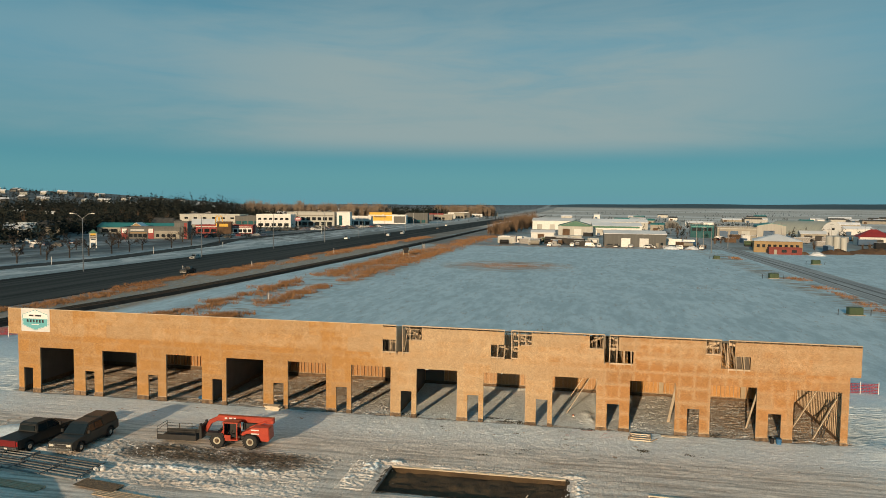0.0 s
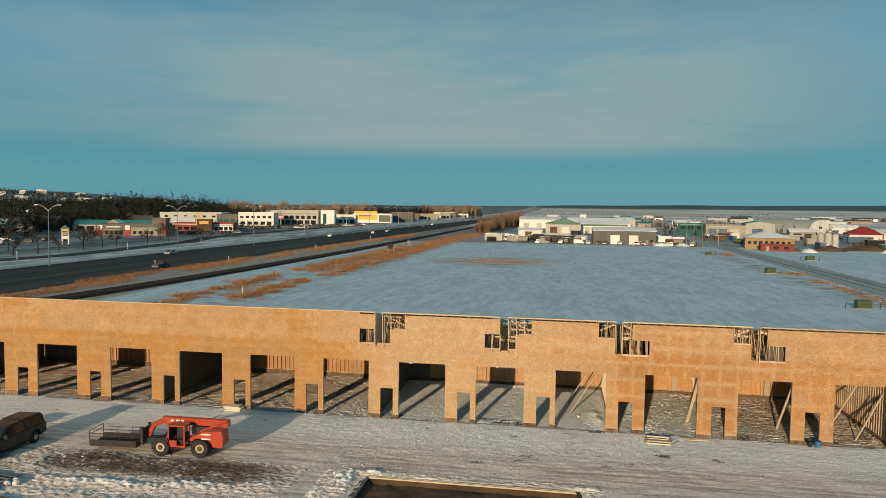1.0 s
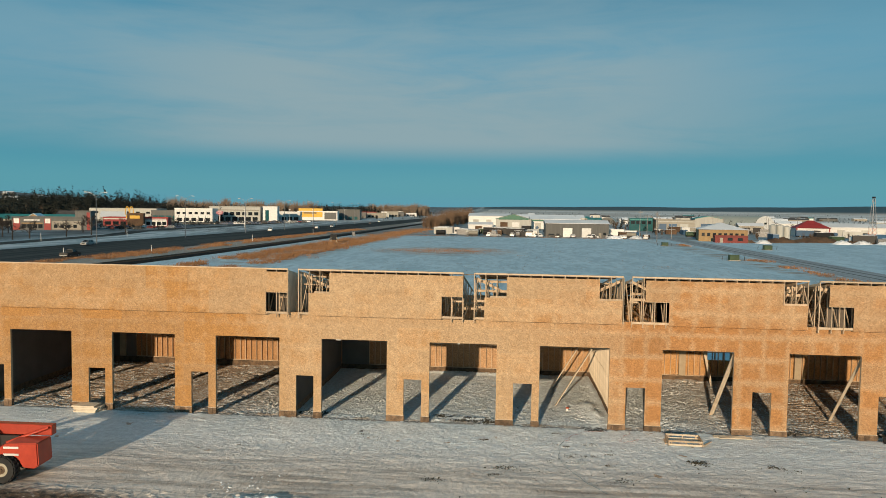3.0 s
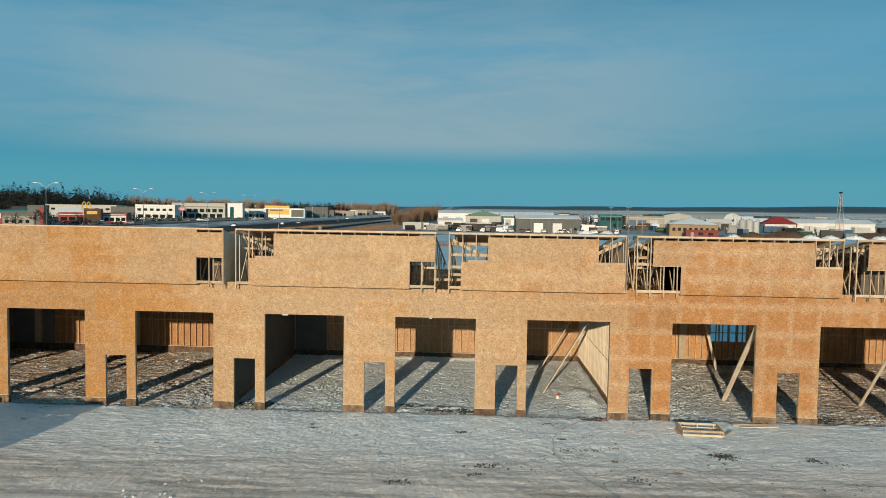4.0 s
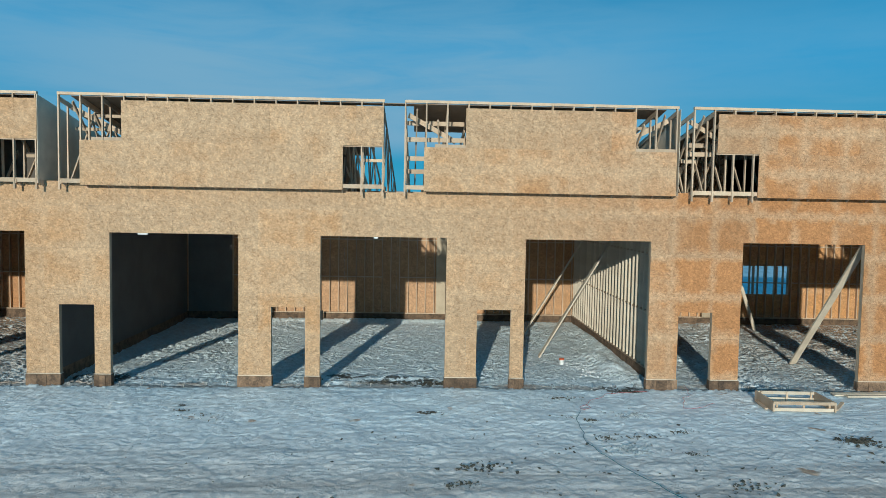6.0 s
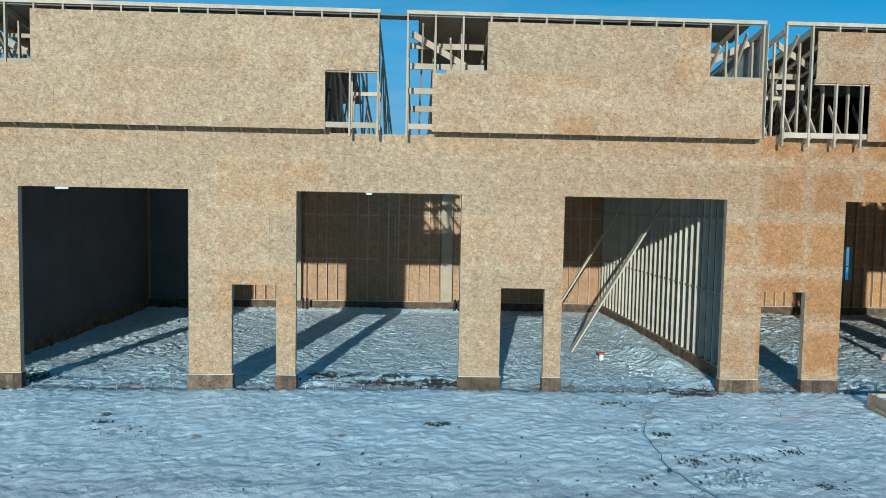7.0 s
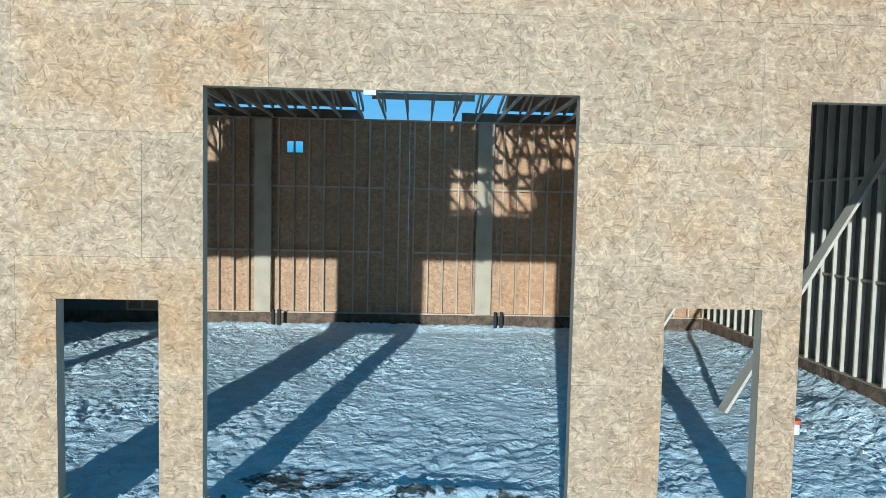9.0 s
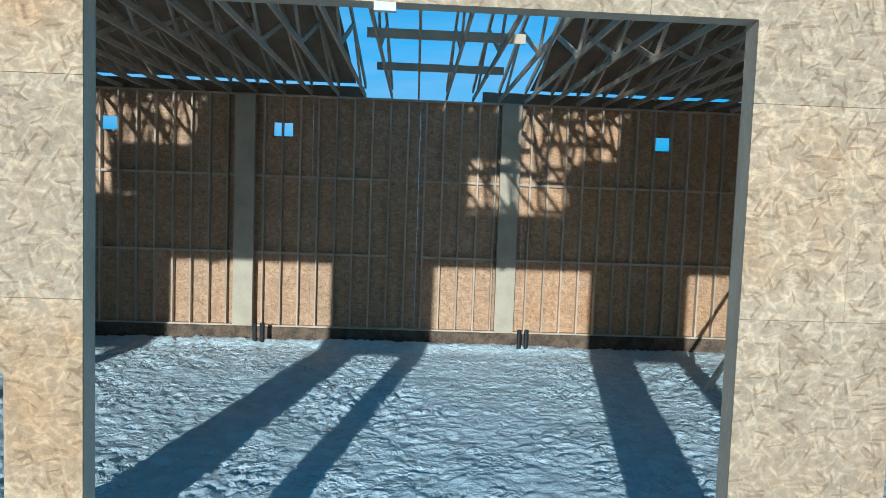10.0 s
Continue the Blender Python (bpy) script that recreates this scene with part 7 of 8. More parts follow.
building("hall", "ochre brick hall with a pale hipped roof and window row", 95, 281, 20, 24, 5.2, M_OCHRE, M_SNOWROOF, "hip", 3.0, -12, row("window", 8, 1.2, 2.3, 1.3, 2.3, 1.4, M_GLASS))
building("annex", "low dark red annex before the brick hall", 98, 267, 13, 6, 2.6, M_DULLRED, M_BEIGE, "flat", 0, -8, [("door", 2, 1.2, 0, 2.2, M_BEIGE), ("window", 5, 2, 0.9, 1.2, M_GLASS), ("window", 9, 2, 0.9, 1.2, M_GLASS)])
building("quonset", "large pale arched hangar with a small dark window", 200, 521, 24, 52, 10.6, M_WHITE, M_HANGAR, "arch", 0, 30, [("window", 11, 3, 4.2, 1.5, M_GLASS)])
building("barn", "white metal barn with a red gable roof", 170, 366, 17, 14, 4.8, M_WHITE, M_REDWALL, "hip", 4.2, -10, [("corner_trim", 0, 0.6, 0, 5.4, M_REDWALL), ("corner_trim", 16.4, 0.6, 0, 5.4, M_REDWALL), ("overhead_door", 5, 6, 0, 4, M_CREAM)])
building("warehouse", "long white metal warehouse with a snowy roof", 188, 372, 42, 18, 5.4, M_WHITE, M_SNOWROOF, "gable_side", 2.0, -10, row("overhead_door", 3, 6, 12, 4, 0, 4, M_CREAM))
# black panels here paint the shade inside the open front
building("shed", "tan open-fronted shed among the yards", 150, 400, 14, 10, 5.0, M_BEIGE, M_SNOWROOF, "gable_side", 1.6, -8, [("overhead_door", 2, 4.5, 0, 4, M_BLKSTEEL), ("overhead_door", 8, 4.5, 0, 4, M_BLKSTEEL)])
random.seed(21)
for k in range(46):
    y = random.uniform(520, 1500)
    x = random.uniform(-0.02, 0.55) * y + 10
    building("far_shed", random.choice(("distant pale farm building with a snowy roof", "distant grey shed with a snowy roof")), x, y, random.uniform(9, 34), random.uniform(9, 16), random.uniform(3.2, 6), random.choice((M_CREAM, M_BEIGE, M_GREYSIDE, M_WHITE)), random.choice((M_SNOWROOF, M_SNOWROOF, M_DKROOF, M_TEALROOF)), "gable_side", random.uniform(1.2, 2.4), random.uniform(-14, 10), [("overhead_door", 2, 4, 0, 2.8, random.choice((M_WHITE, M_BLUEDOOR, M_BROWNHEAP)))], "distant sheds", "shed")

# the shops along the highway
building("restaurant", "grey and beige roadside restaurant with red and white panels", -228, 281, 31, 16, 6.0, M_GREYSIDE, M_DKROOF, "flat", 0, 18, [("wall_panel", 0.4, 3.2, 0, 5.6, M_REDWALL), ("wall_panel", 14.2, 3.0, 0, 5.6, M_REDWALL), ("sign_panel", 0.8, 2.4, 3.2, 2.4, M_WHITE), ("sign_panel", 14.5, 2.4, 3.2, 2.4, M_WHITE), ("awning", 4.2, 9.4, 2.9, 0.6, M_OCHRE), ("lettering_bar", 5.2, 7, 4.4, 0.7, M_WHITE), ("wall_panel", 17.6, 13, 0.2, 4.2, M_BEIGE)] + row("window", 4, 4.4, 2.4, 1.8, 0.8, 1.9, M_GLASS) + row("window", 4, 18.5, 2.9, 1.6, 1.0, 1.6, M_GLASS))
building("restaurant_fin", "tall dark wing with a red fin", -201.5, 290, 7, 9, 9.2, M_GREYSIDE, M_DKROOF, "flat", 0, 18, [("fin", 5.2, 1.5, 0, 9.6, M_REDWALL)])
building("store", "store with a long teal metal roof", -282, 334, 50, 14, 4.0, M_BEIGE, M_TEALROOF, "gable_side", 2.6, 10, row("window", 7, 3, 6, 4, 0.8, 2.2, M_GLASS))
building("store_porch", "pale gabled entrance porch with snow on its roof", -254, 326, 9, 8, 4.4, M_OCHRE, M_SNOWROOF, "gable_front", 2.8, 10, [("door", 4, 3, 0, 3, M_GLASS)])
building("restaurant", "red and white fast food restaurant with wide windows", -228, 358, 36, 15, 5.2, M_REDWALL, M_DKROOF, "flat", 0, 18, [("wall_band", 0.3, 35, 4.2, 0.5, M_WHITE), ("wall_panel", 23, 12.5, 0.4, 3.4, M_WHITE)] + row("window", 5, 1.2, 4.2, 3.2, 0.9, 2.0, M_GLASS) + row("window", 4, 24, 3.0, 2.2, 0.9, 2.0, M_GLASS))
building("restaurant_tower", "brown entrance tower of the fast food restaurant", -212, 356, 9, 5, 7.6, M_BROWNHEAP, M_DKROOF, "flat", 0, 18, [("sign_panel", 1.5, 5.5, 4.8, 1.8, M_YELLOW)])
building("warehouse", "big pale flat-roofed warehouse behind the restaurants", -325, 500, 52, 30, 9.8, M_CREAM, M_SNOWROOF, "flat", 0, 12, row("window", 6, 4, 8, 3, 6, 1.6, M_GLASS))
building("showroom", "grey-teal showroom with wide glazing", -274, 502, 22, 22, 8.8, M_GREYSIDE, M_SNOWROOF, "flat", 0, 12, row("window", 4, 1, 5.2, 4.2, 0.6, 4.2, M_TEALGLASS))
building("showroom", "white two-storey showroom with dark windows", -251, 495, 29, 22, 10.6, M_WHITE, M_SNOWROOF, "flat", 0, 12, row("window", 6, 1.5, 4.6, 2.6, 6.2, 1.8, M_GLASS) + row("window", 5, 2, 5.4, 3.6, 0.8, 2.6, M_GLASS))
building("dealership", "large white dealership with a glass front and snowy roof", -240, 535, 42, 30, 12.6, M_CREAM, M_SNOWROOF, "flat", 0, 12, [("wall_band", 0.3, 41, 9.4, 0.8, M_BEIGE)] + row("window", 8, 2, 5, 3.4, 5.4, 2.8, M_GLASS) + row("window", 7, 2, 5.6, 4.2, 0.6, 3.4, M_GLASS))
building("dealership_wing", "white entrance wing of the dealership", -196, 542, 12, 16, 13.0, M_WHITE, M_SNOWROOF, "flat", 0, 12, [("window", 2, 3, 1, 9, M_TEALGLASS)])
building("dealership", "white low dealership with a blue sign band", -212, 585, 34, 24, 8.4, M_WHITE, M_SNOWROOF, "flat", 0, 12, [("sign_band", 1, 14, 6.4, 1.2, M_BLUEDOOR)] + row("window", 6, 1.5, 5.4, 4, 0.6, 3.4, M_GLASS))
building("store", "white store with a big yellow sign wall", -201, 658, 40, 26, 9.0, M_WHITE, M_SNOWROOF, "flat", 0, 10, [("sign_panel", 1, 24, 3.2, 8.8, M_YELLOW), ("lettering_bar", 6, 13, 6.6, 1.6, M_OCHRE), ("wall_panel", 27, 12, 1, 7, M_GREYSIDE)])
building("store", "dark grey store beside the yellow sign wall", -170, 700, 24, 24, 11, M_GREYSIDE, M_BROWNHEAP, "flat", 0, 8, row("window", 4, 1, 5.4, 4, 0.6, 3.2, M_TEALGLASS))
random.seed(33)
for k in range(16):
    y = 800 + k * 34
    building("roadside_store", "pale distant roadside store", -228 + (k % 4) * 17 + random.uniform(-5, 5) + (y - 900) * 0.05, y, random.uniform(16, 30), 18, random.uniform(5, 8.5), random.choice((M_WHITE, M_CREAM, M_BEIGE, M_REDWALL, M_GREYSIDE)), M_SNOWROOF, "flat", 0, 8, row("window", 3, 1.5, 5, 3.4, 0.8, 2.6, M_GLASS), "roadside stores", "store")
for k in range(140):
    y = random.uniform(620, 1500)
    x = -330 - random.uniform(0.0, 0.85) * y
    building("house", "house with a snowy roof among dark trees on the hill", x, y, random.uniform(10, 17), random.uniform(8, 11), random.uniform(3.5, 6), random.choice((M_CREAM, M_BEIGE, M_WHITE, M_GREYSIDE)), random.choice((M_SNOWROOF, M_SNOWROOF, M_DKROOF)), "gable_side", random.uniform(2.2, 3.2), random.uniform(-30, 60), row("window", 2, 1.5, 4.5, 1.6, 1.2, 1.3, M_GLASS) + [("door", 4, 1, 0, 2.1, M_BROWNHEAP)], "houses on the hill", "house")
for x, y, a in ((-285, 262, 20), (-262, 366, 14), (-300, 300, 30), (-330, 360, 10), (-255, 400, 25), (-300, 420, 5), (-345, 290, 40), (-310, 240, 12), (-285, 215, 20)):
    building("house", "house with a steep snowy roof beside spruces", x, y, 15, 11, 4.6, random.choice((M_BEIGE, M_GREYSIDE)), random.choice((M_DKROOF, M_DKROOF, M_SNOWROOF)), "gable_side", 3.6, a, row("window", 3, 1.5, 4.5, 1.6, 1.2, 1.4, M_GLASS), "houses beside the shops", "house")


# ---- lamps, poles, signs, cabinets ----
def street_lamp(x, y, h=16.6):
    t = thing("street_lamp", "tall galvanised street lamp with two curved arms", "street lamp", "highway lamps", at=pose(x, y, GZ, 0, 0, 12))
    bm = bmesh.new()
    rod(bm, (0, 0, -0.2), (0, 0, h - 1.6), 0.17, 0.09, 8)
    part("pole", bm, M_STEEL, t)
    for s in (-1, 1):
        bm = bmesh.new()
        p = Vector((0, 0, h - 1.7))
        for k in range(1, 6):
            f = k / 5
            q = Vector((s * 2.6 * f, 0, h - 1.7 + 1.6 * math.sin(f * math.pi / 2)))
            rod(bm, p, q, 0.06, 0.055, 6)
            p = q
        arm = part("arm", bm, M_STEEL, t)
        boxpart("lamp_head", (s * 3.0 - 0.5, s * 3.0 + 0.5, -0.2, 0.2, h - 0.22, h - 0.02), M_STEEL, arm)
    return t


lamp = street_lamp(-122.5, 115)
for y in (57, 174, 230, 287, 345, 402, 460, 520, 580, 645):
    copy_thing(lamp, pose(-122.5 + 0.05 * (y - 115) if y < 300 else -114 + 0.01 * (y - 300), y, GZ, 0, 0, 12))


def utility_pole(x, y, h, label="tall wooden utility pole at the end of the side road", arms=True, mat=M_GREY_LUM):
    t = thing("utility_pole", label, "pole", "utility poles", at=pose(x, y, GZ))
    bm = bmesh.new()
    rod(bm, (0, 0, -0.3), (0, 0, h), 0.17, 0.1, 8)
    part("pole", bm, mat, t)
    if arms:
        boxpart("crossarm", (-1.1, 1.1, -0.07, 0.07, h - 1.0, h - 0.86), mat, t)
        for s in (-0.95, 0.0, 0.95):
            bm = bmesh.new()
            rod(bm, (s, 0, h - 0.86), (s, 0, h - 0.6), 0.06, n=6)
            part("insulator", bm, M_CREAM, t)


for x, y, h in ((73.5, 303, 13.2), (76.3, 300, 11.3), (73.2, 263, 13.0), (95.8, 374, 12), (88.3, 303, 9.5), (120, 330, 10), (150, 352, 10), (140, 420, 11), (103, 400, 11)):
    utility_pole(x, y, h)
for k in range(9):
    utility_pole(60 + k * 26, 480 + 14 * math.sin(k * 2.1), 10.5, "far utility pole among the yards")
for x, y, h in ((-93.5, 118, 2.2), (-83.5, 140, 2.0), (-80, 205, 2.4), (-79.5, 282, 2.6), (-146, 131, 2.6), (-146, 185, 2.6), (-141, 230, 2.4), (-47, 72, 1.6)):
    t = thing("marker_post", "slim white marker post beside the road", "marker post", "marker posts", at=pose(x, y, GZ))
    bm = bmesh.new()
    rod(bm, (0, 0, 0), (0, 0, h), 0.08, n=8)
    part("post", bm, M_WHITE, t)
    boxpart("reflector", (-0.1, 0.1, -0.1, -0.07, h - 0.4, h - 0.05), M_CREAM, t)

for x, y, s in ((65.8, 82, 1.0), (69.8, 152, 1.0), (68.8, 228, 0.9), (99.3, 210.6, 1.1)):
    t = thing("utility_cabinet", "green utility cabinet on a base in dry grass", "utility cabinet", "green cabinets", at=pose(x, y, GZ, 0, 0, 4) @ Matrix.Scale(s, 4))
    bm = bmesh.new()
    box(bm, -1.25, 1.25, -0.7, 0.7, 0.15, 1.5)
    soften(bm, 0.05)
    part("cabinet", bm, M_GREENBOX, t)
    for s2 in (-0.75, 0.75):
        boxpart("door", (s2 * 0.8 - 0.56, s2 * 0.8 + 0.56, -0.73, -0.69, 0.3, 1.4), M_GREENBOX, t)
    boxpart("base", (-1.6, 1.6, -0.9, 0.9, -0.2, 0.15), M_BEIGE, t)
    for px in (-3.2, 2.6):
        bm = bmesh.new()
        rod(bm, (px, -0.6, -0.2), (px, -0.6, 1.2), 0.07, n=8)
        part("bollard", bm, M_BLKSTEEL, t)

t = thing("rail_signal", "pair of dark signs braced on timber beside the railway", "sign", at=pose(-50.5, 205, GZ, 0, 0, 20))
for dx in (0.0,):
    boxpart("board", (-1.2, 1.2, -0.06, 0.06, 1.2, 3.2), M_BLKSTEEL, t)
    for s in (-1.0, 1.0):
        boxpart("post", (s - 0.08, s + 0.08, 0.07, 0.22, 0, 3.2), M_PALE, t)
        bm = bmesh.new()
        beam(bm, (s, -2.0, 0), (s, -0.1, 2.2), 0.12, 0.12)
        part("brace", bm, M_PALE, t)
t = thing("rail_signal", "leaning timber frame beside the railway", "sign", at=pose(-48.6, 229, GZ, 0, 0, 30))
for s in (-1.0, 1.0):
    bm = bmesh.new()
    beam(bm, (s, 0, 0), (s * 0.3, 0.3, 3.8), 0.16, 0.16)
    beam(bm, (s * 1.6, -1.6, 0), (s * 0.5, 0.1, 2.6), 0.12, 0.12)
    part("post", bm, M_GREY_LUM, t)
boxpart("board", (-0.6, 0.6, 0.1, 0.2, 1.8, 3.2), M_GREY_LUM, t)

# roadside sign tower and restaurant pole signs: plain shapes in their colours
t = thing("sign_tower", "roadside sign tower with a small green gable and yellow panel", "sign", at=pose(-189.5, 208, GZ, 0, 0, 25) @ Matrix.Scale(0.85, 4))
for s in (-1.4, 1.4):
    boxpart("post", (s - 0.25, s + 0.25, -0.25, 0.25, -0.2, 6.0), M_WHITE, t)
boxpart("panel", (-1.7, 1.7, -0.35, 0.35, 4.6, 7.4), M_CREAM, t)
boxpart("panel", (-1.2, 1.2, -0.4, -0.36, 6.4, 7.3), M_YELLOW, t)
boxpart("panel", (-1.1, 1.1, -0.3, 0.3, 2.6, 4.0), M_WHITE, t)
for z in (5.2, 6.0):
    boxpart("lettering_bar", (-1.3, 1.3, -0.38, -0.36, z, z + 0.4), M_BROWNHEAP, t)
bm = bmesh.new()
prism(bm, [(-2.4, 7.4), (0, 9.4), (2.4, 7.4)], -0.5, 0.5)
part("gable", bm, M_GREENROOF, t)
t = thing("pole_sign", "tall pole sign with two yellow arches over a small panel", "sign", at=pose(-211.6, 358, GZ, 0, 0, 22))
bm = bmesh.new()
rod(bm, (0, 0, -0.2), (0, 0, 6.0), 0.3, n=10)
part("post", bm, M_STEEL, t)
boxpart("panel", (-1.9, 1.9, -0.3, 0.3, 5.0, 6.8), M_YELLOW, t)
for s in (-1.15, 1.15):
    bm = bmesh.new()
    p = None
    for k in range(13):
        a = math.pi * k / 12
        q = Vector((s + 1.15 * math.cos(a), 0, 7.0 + 4.8 * math.sin(a)))
        if p:
            rod(bm, p, q, 0.26, n=6)
        p = q
    part("yellow_arch", bm, M_YELLOW, t)
t = thing("pole_sign", "pole sign with a rounded pink and white panel", "sign", at=pose(-196, 452, GZ, 0, 0, 20))
bm = bmesh.new()
rod(bm, (0, 0, -0.2), (0, 0, 6.5), 0.3, n=10)
part("post", bm, M_WHITE, t)
bm = bmesh.new()
rod(bm, (0, -0.3, 0), (0, 0.3, 0), 1.7, n=20)
bmesh.ops.transform(bm, matrix=Matrix.Translation((0, 0, 8.2)) @ Matrix.Diagonal((1.5, 1, 0.9, 1)), verts=bm.verts)
part("panel", bm, M_PINK, t)
boxpart("lettering_bar", (-1.5, 1.5, -0.36, -0.32, 8.5, 8.9), M_WHITE, t)
boxpart("lettering_bar", (-1.2, 1.2, -0.36, -0.32, 7.6, 7.9), M_WHITE, t)
for x, y in ((-150, 470), (-158, 560), (-148, 640), (-150, 380)):
    t = thing("flag_pole", "slim white pole beside the car lots", "pole", "lot poles", at=pose(x, y, GZ))
    bm = bmesh.new()
    rod(bm, (0, 0, -0.2), (0, 0, 11), 0.14, 0.08, 8)
    part("pole", bm, M_WHITE, t)
    boxpart("lamp_head", (-0.6, 0.6, -0.2, 0.2, 10.9, 11.2), M_WHITE, t)

# drilling mast beyond the yards
t = thing("drilling_mast", "tall tapered lattice mast of a drilling rig", "mast", at=pose(175.5, 296, GZ, 0, 0, 15))
for sx, sy in ((-1, -1), (1, -1), (1, 1), (-1, 1)):
    bm = bmesh.new()
    beam(bm, (sx * 1.5, sy * 1.5, 0), (sx * 0.35, sy * 0.35, 20), 0.16, 0.16)
    part("leg", bm, M_STEEL, t)
for k in range(9):
    f0, f1 = k / 9, (k + 1) / 9
    w0, w1 = 1.5 - 1.15 * f0, 1.5 - 1.15 * f1
    for s in (-1, 1):
        bm = bmesh.new()
        beam(bm, (-w0, s * w0, 20 * f0), (w1, s * w1, 20 * f1), 0.1, 0.1)
        beam(bm, (s * w0, -w0, 20 * f0), (s * w1, w1, 20 * f1), 0.1, 0.1)
        part("lattice_brace", bm, M_ORANGE if k < 3 else M_STEEL, t)
boxpart("crown_block", (-0.5, 0.5, -0.5, 0.5, 20, 20.8), M_BLKSTEEL, t)

# storage tanks
for x, y, h, r in ((130.5, 292, 7.2, 1.5), (134.0, 293, 7.2, 1.5), (137.4, 294, 6.6, 1.4)):
    t = thing("storage_tank", "cream upright storage tank in the yard", "tank", "cream tanks", at=pose(x, y, GZ))
    bm = bmesh.new()
    rod(bm, (0, 0, 0), (0, 0, h), r, n=20)
    part("shell", bm, M_CREAM, t)
    bm = bmesh.new()
    rod(bm, (0, 0, h), (0, 0, h + 0.6), r, 0.25, n=20)
    part("lid", bm, M_CREAM, t)


# ---- heaps, containers and machines in the yards ----
def heap(x, y, w, d, h, mat, label):
    bm = bmesh.new()
    n = 18
    g = [[bm.verts.new((w * (i / n - 0.5), d * (j / n - 0.5), max(-0.3, h * (1 - (2 * i / n - 1) ** 2) * (1 - (2 * j / n - 1) ** 2) * (0.75 + 0.7 * noise.noise((x + i * 0.55, y + j * 0.55, 0))) - 0.1))) for j in range(n + 1)] for i in range(n + 1)]
    for i in range(n):
        for j in range(n):
            bm.faces.new((g[i][j], g[i + 1][j], g[i + 1][j + 1], g[i][j + 1]))
    ob = new("heap", mesh("heap", bm, mat, True))
    ob.matrix_basis = pose(x, y, GZ)
    tagged(ob, label, "heap", "yard heaps")


for x, y, w, d, h in ((128, 276, 16, 6, 2.6), (146, 284, 22, 8, 3.0), (166, 282, 18, 7, 2.6), (186, 286, 20, 8, 3.0), (112, 270, 8, 4, 1.6), (205, 300, 18, 8, 2.6)):
    heap(x, y, w, d, h, M_BROWNHEAP, "brown heap of earth and scrap in the yard")
for x, y, w in ((150, 268, 9), (159, 270, 8), (170, 272, 10), (182, 274, 9), (60, 290, 8), (70, 293, 7), (116, 262, 7)):
    heap(x, y, w, 5, 1.8, M_SNOWROOF, "ploughed heap of clean snow")

random.seed(41)
KINDS = [(6.1, 2.4, 2.6, "steel shipping container", "container"), (9.0, 2.4, 3.6, "long box trailer", "trailer"), (3.0, 2.0, 1.8, "small machine under snow", "machine"), (4.5, 2.2, 2.4, "yard tank on a skid", "tank")]
MATS = [(M_WHITE, "white"), (M_CREAM, "cream"), (M_GREY_LUM, "grey"), (M_BROWNHEAP, "brown"), (M_GREENBOX, "green"), (M_BEIGE, "tan"), (M_BLKSTEEL, "black"), (M_GREY_LUM, "grey"), (M_BLKSTEEL, "black"), (M_BLUEDOOR, "dark blue")]
for k in range(150):
    if k < 62:
        x, y = random.uniform(-24, 78), random.uniform(297, 345)
    elif k < 76:
        x, y = random.uniform(-10, 80), random.uniform(345, 430)
    else:
        x, y = random.uniform(104, 250), random.uniform(262, 430)
    if 26 < x < 62 and 298 < y < 324 or 92 < x < 118 and 262 < y < 308:
        continue
    L, W, H, words, cat = random.choice(KINDS)
    mt, colour = random.choice(MATS)
    t = thing(cat, colour + " " + words + " standing in the snowy yard", cat, "things in the yards", at=pose(x, y, GZ, 0, 0, random.choice((0, 0, 90, 15, -20)) + random.uniform(-6, 6)))
    bm = bmesh.new()
    z0 = 0.0 if cat == "container" else 0.5
    if cat == "tank":
        rod(bm, (-L / 2, 0, z0 + H / 2 - 0.2), (L / 2, 0, z0 + H / 2 - 0.2), H / 2 - 0.2, n=14)
    else:
        box(bm, -L / 2, L / 2, -W / 2, W / 2, z0, H)
    soften(bm, 0.05)
    part("body", bm, mt, t)
    if cat != "tank":
        boxpart("top", (-L / 2 + 0.1, L / 2 - 0.1, -W / 2 + 0.1, W / 2 - 0.1, H, H + 0.08), M_SNOWROOF, t, "snow on top")
    if cat in ("trailer", "machine"):
        for s in (-1, 1):
            for xx in (-L * 0.3, L * 0.3):
                wheel(t, xx, s * (W / 2 - 0.15), 0.45, 0.25, M_RIM, 12)
    else:
        boxpart("skid", (-L / 2, L / 2, -W / 2 + 0.2, -W / 2 + 0.4, -0.05, 0.55 if cat == "tank" else 0.02), M_BLKSTEEL, t)
        boxpart("skid", (-L / 2, L / 2, W / 2 - 0.4, W / 2 - 0.2, -0.05, 0.55 if cat == "tank" else 0.02), M_BLKSTEEL, t)
        if cat == "container":
            for s in (-0.6, 0.6):
                boxpart("door", (L / 2, L / 2 + 0.04, s - 0.55, s + 0.55, 0.15, H - 0.15), mt, t)

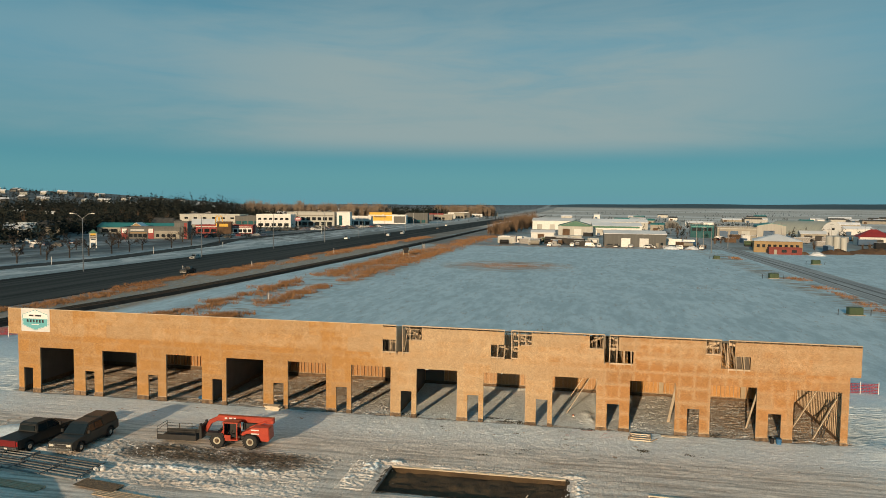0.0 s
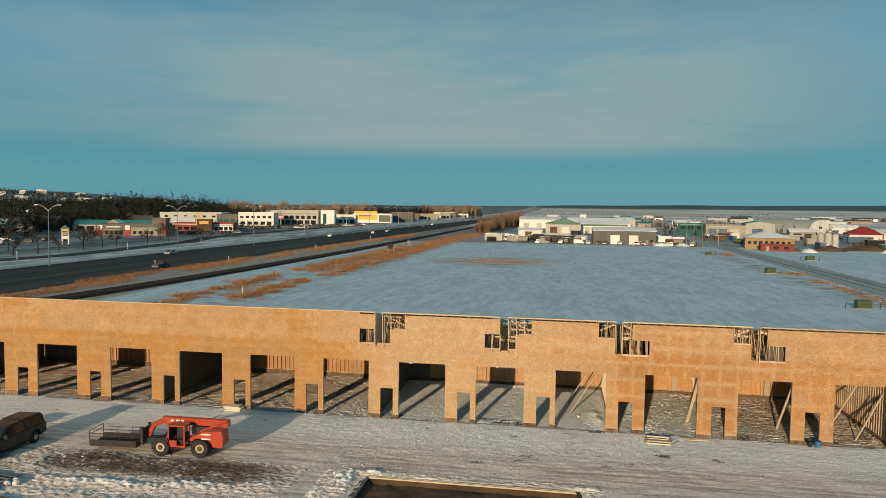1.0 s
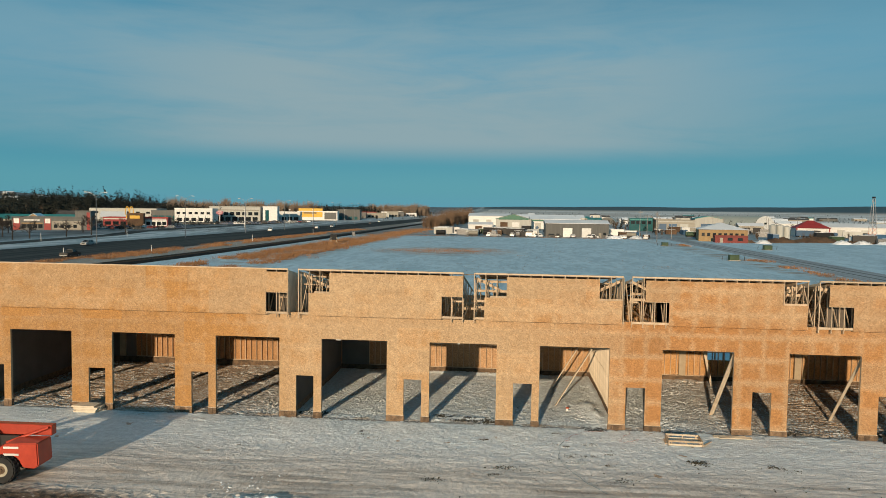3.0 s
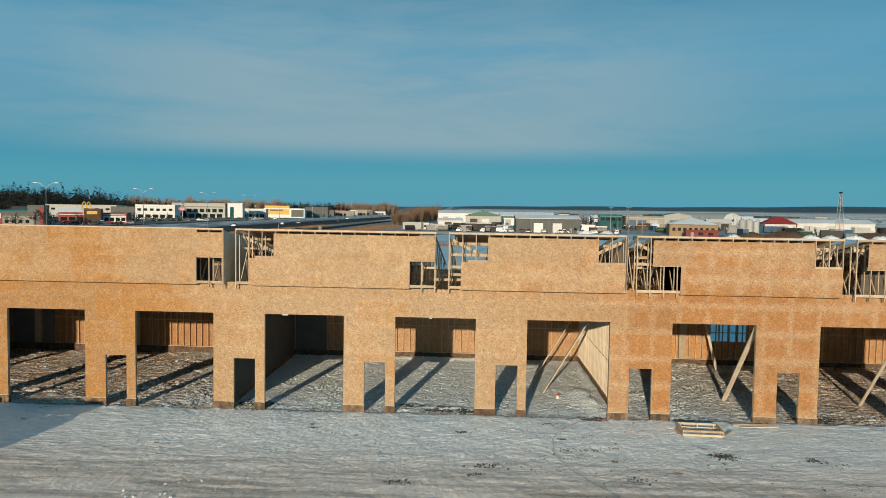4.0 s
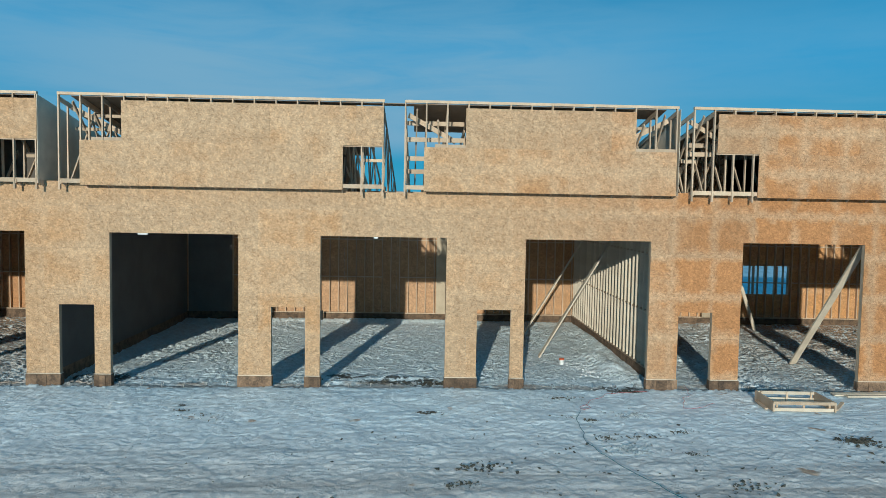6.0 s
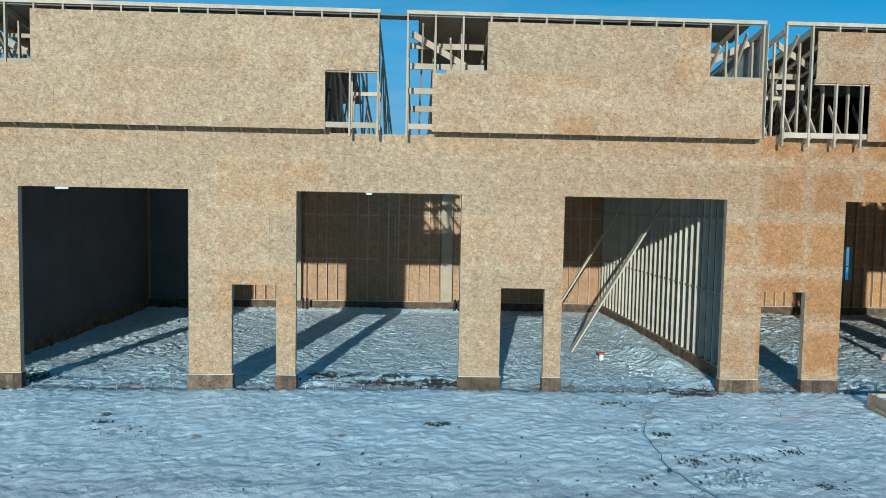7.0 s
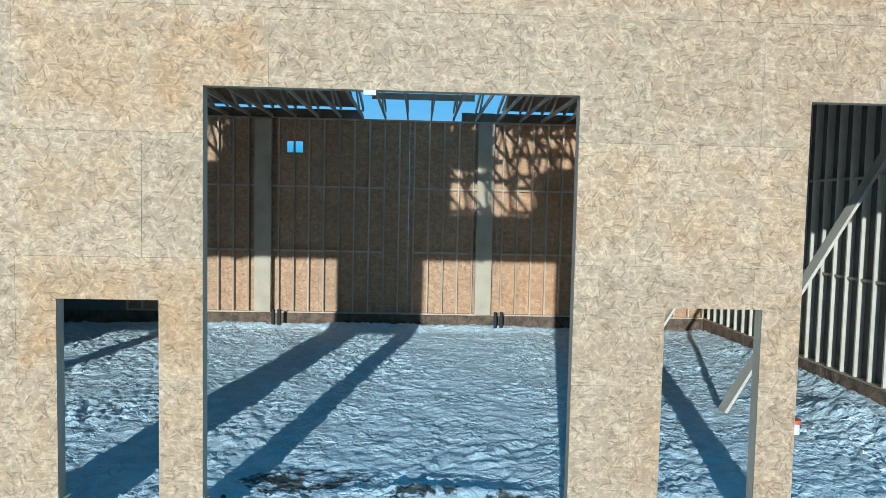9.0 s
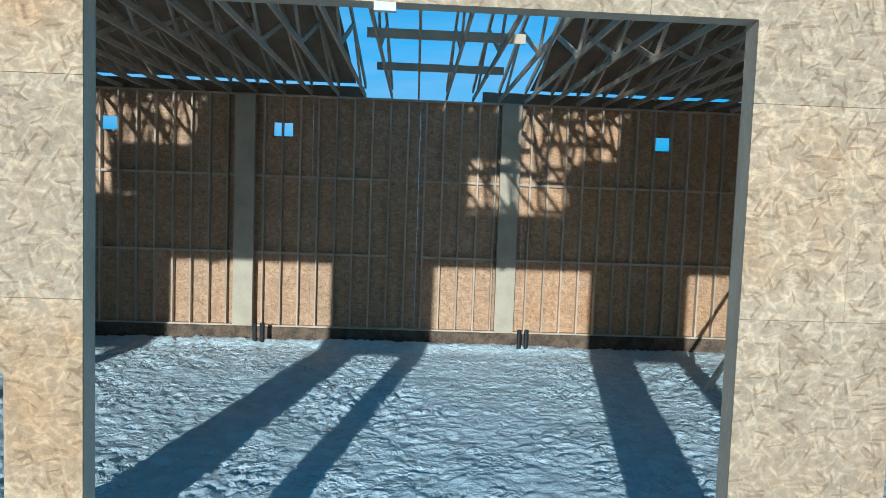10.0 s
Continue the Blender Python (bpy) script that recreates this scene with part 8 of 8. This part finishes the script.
# ---- cars: parked at the shops, and a few on the highway ----
random.seed(52)
M_SILVER = surface("silver_car_paint", (0.30, 0.31, 0.31), (0.42, 0.43, 0.43), 1, 20, 0.35, 0.0, coat=0.3)
M_WCAR = surface("white_car_paint", (0.66, 0.66, 0.65), (0.78, 0.78, 0.77), 1, 20, 0.35, 0.0, coat=0.3)
M_BLUECAR = surface("dark_blue_car_paint", (0.012, 0.03, 0.07), (0.02, 0.05, 0.11), 1, 20, 0.35, 0.0, coat=0.3)
protos = []
for style, mt, words in (("pickup", M_CHAR, "black pickup"), ("suv", M_SILVER, "silver sport utility car"), ("sedan", M_BLUECAR, "dark blue sedan"), ("van", M_WCAR, "white van"), ("suv", M_CHAR, "black sport utility car"), ("sedan", M_MAROON, "dark red sedan"), ("pickup", M_WCAR, "white pickup"), ("suv", M_BLUECAR, "dark blue sport utility car")):
    protos.append((style, mt, words))
made = {}


def park(k, x, y, angle, where, group):
    style, mt, words = protos[k]
    m = pose(x, y, GZ + (0.05 if "highway" in where else 0.0), 0, 0, angle)
    if k in made:
        c = copy_thing(made[k], m)
        tagged(c, words + " " + where, "car", group)
    else:
        made[k] = road_vehicle("car", words + " " + where, "car", m, style, mt, group)


for k in range(60):
    r = k // 15
    x, y = -206 + r * 9.5 + (k % 15) * 1.2 + random.uniform(-0.5, 0.5), 420 + (k % 15) * 7.6 + r * 9
    park(random.choice((0, 2, 4, 4, 7, 5, 0, 1, 2, 6)), x, y, 12 + random.choice((0, 180)) + random.uniform(-3, 3), "parked in the snowy dealer lot", "cars in the lots")
for k in range(18):
    park(random.choice((0, 1, 2, 4, 5, 6, 7)), -196 + random.uniform(-26, 26), 318 + random.uniform(-12, 22), random.choice((20, 110, 200)) + random.uniform(-4, 4), "parked outside the restaurants", "cars in the lots")
for k in range(20):
    park(random.choice((0, 1, 2, 4, 6, 7)), -205 - random.uniform(0, 75), 175 + random.uniform(0, 80), random.choice((10, 100, 190)) + random.uniform(-5, 5), "parked in the snowy lot among trees", "cars in the lots")
for k in range(16):
    park(random.choice((0, 1, 3, 6, 4)), 20 + random.uniform(-25, 55), 296 + random.uniform(-3, 1), random.choice((90, 80, 0)) + random.uniform(-8, 8), "parked before the yard buildings", "cars in the yards")
for k in range(16):
    park(random.choice((0, 1, 3, 6, 4)), 100 + random.uniform(0, 60), 408 + random.uniform(-14, 12), random.uniform(0, 180), "parked before the yard buildings", "cars in the yards")
for k, x, y, a in ((0, -92.7, 119.3, 92), (6, -112.9, 321, 272), (1, -102, 371, 92), (3, -102, 408, 272), (1, -117, 165, 272), (4, -99, 520, 92), (6, -108, 610, 272)):
    park(k, x, y, a, "on the grey highway", "cars on the highway")
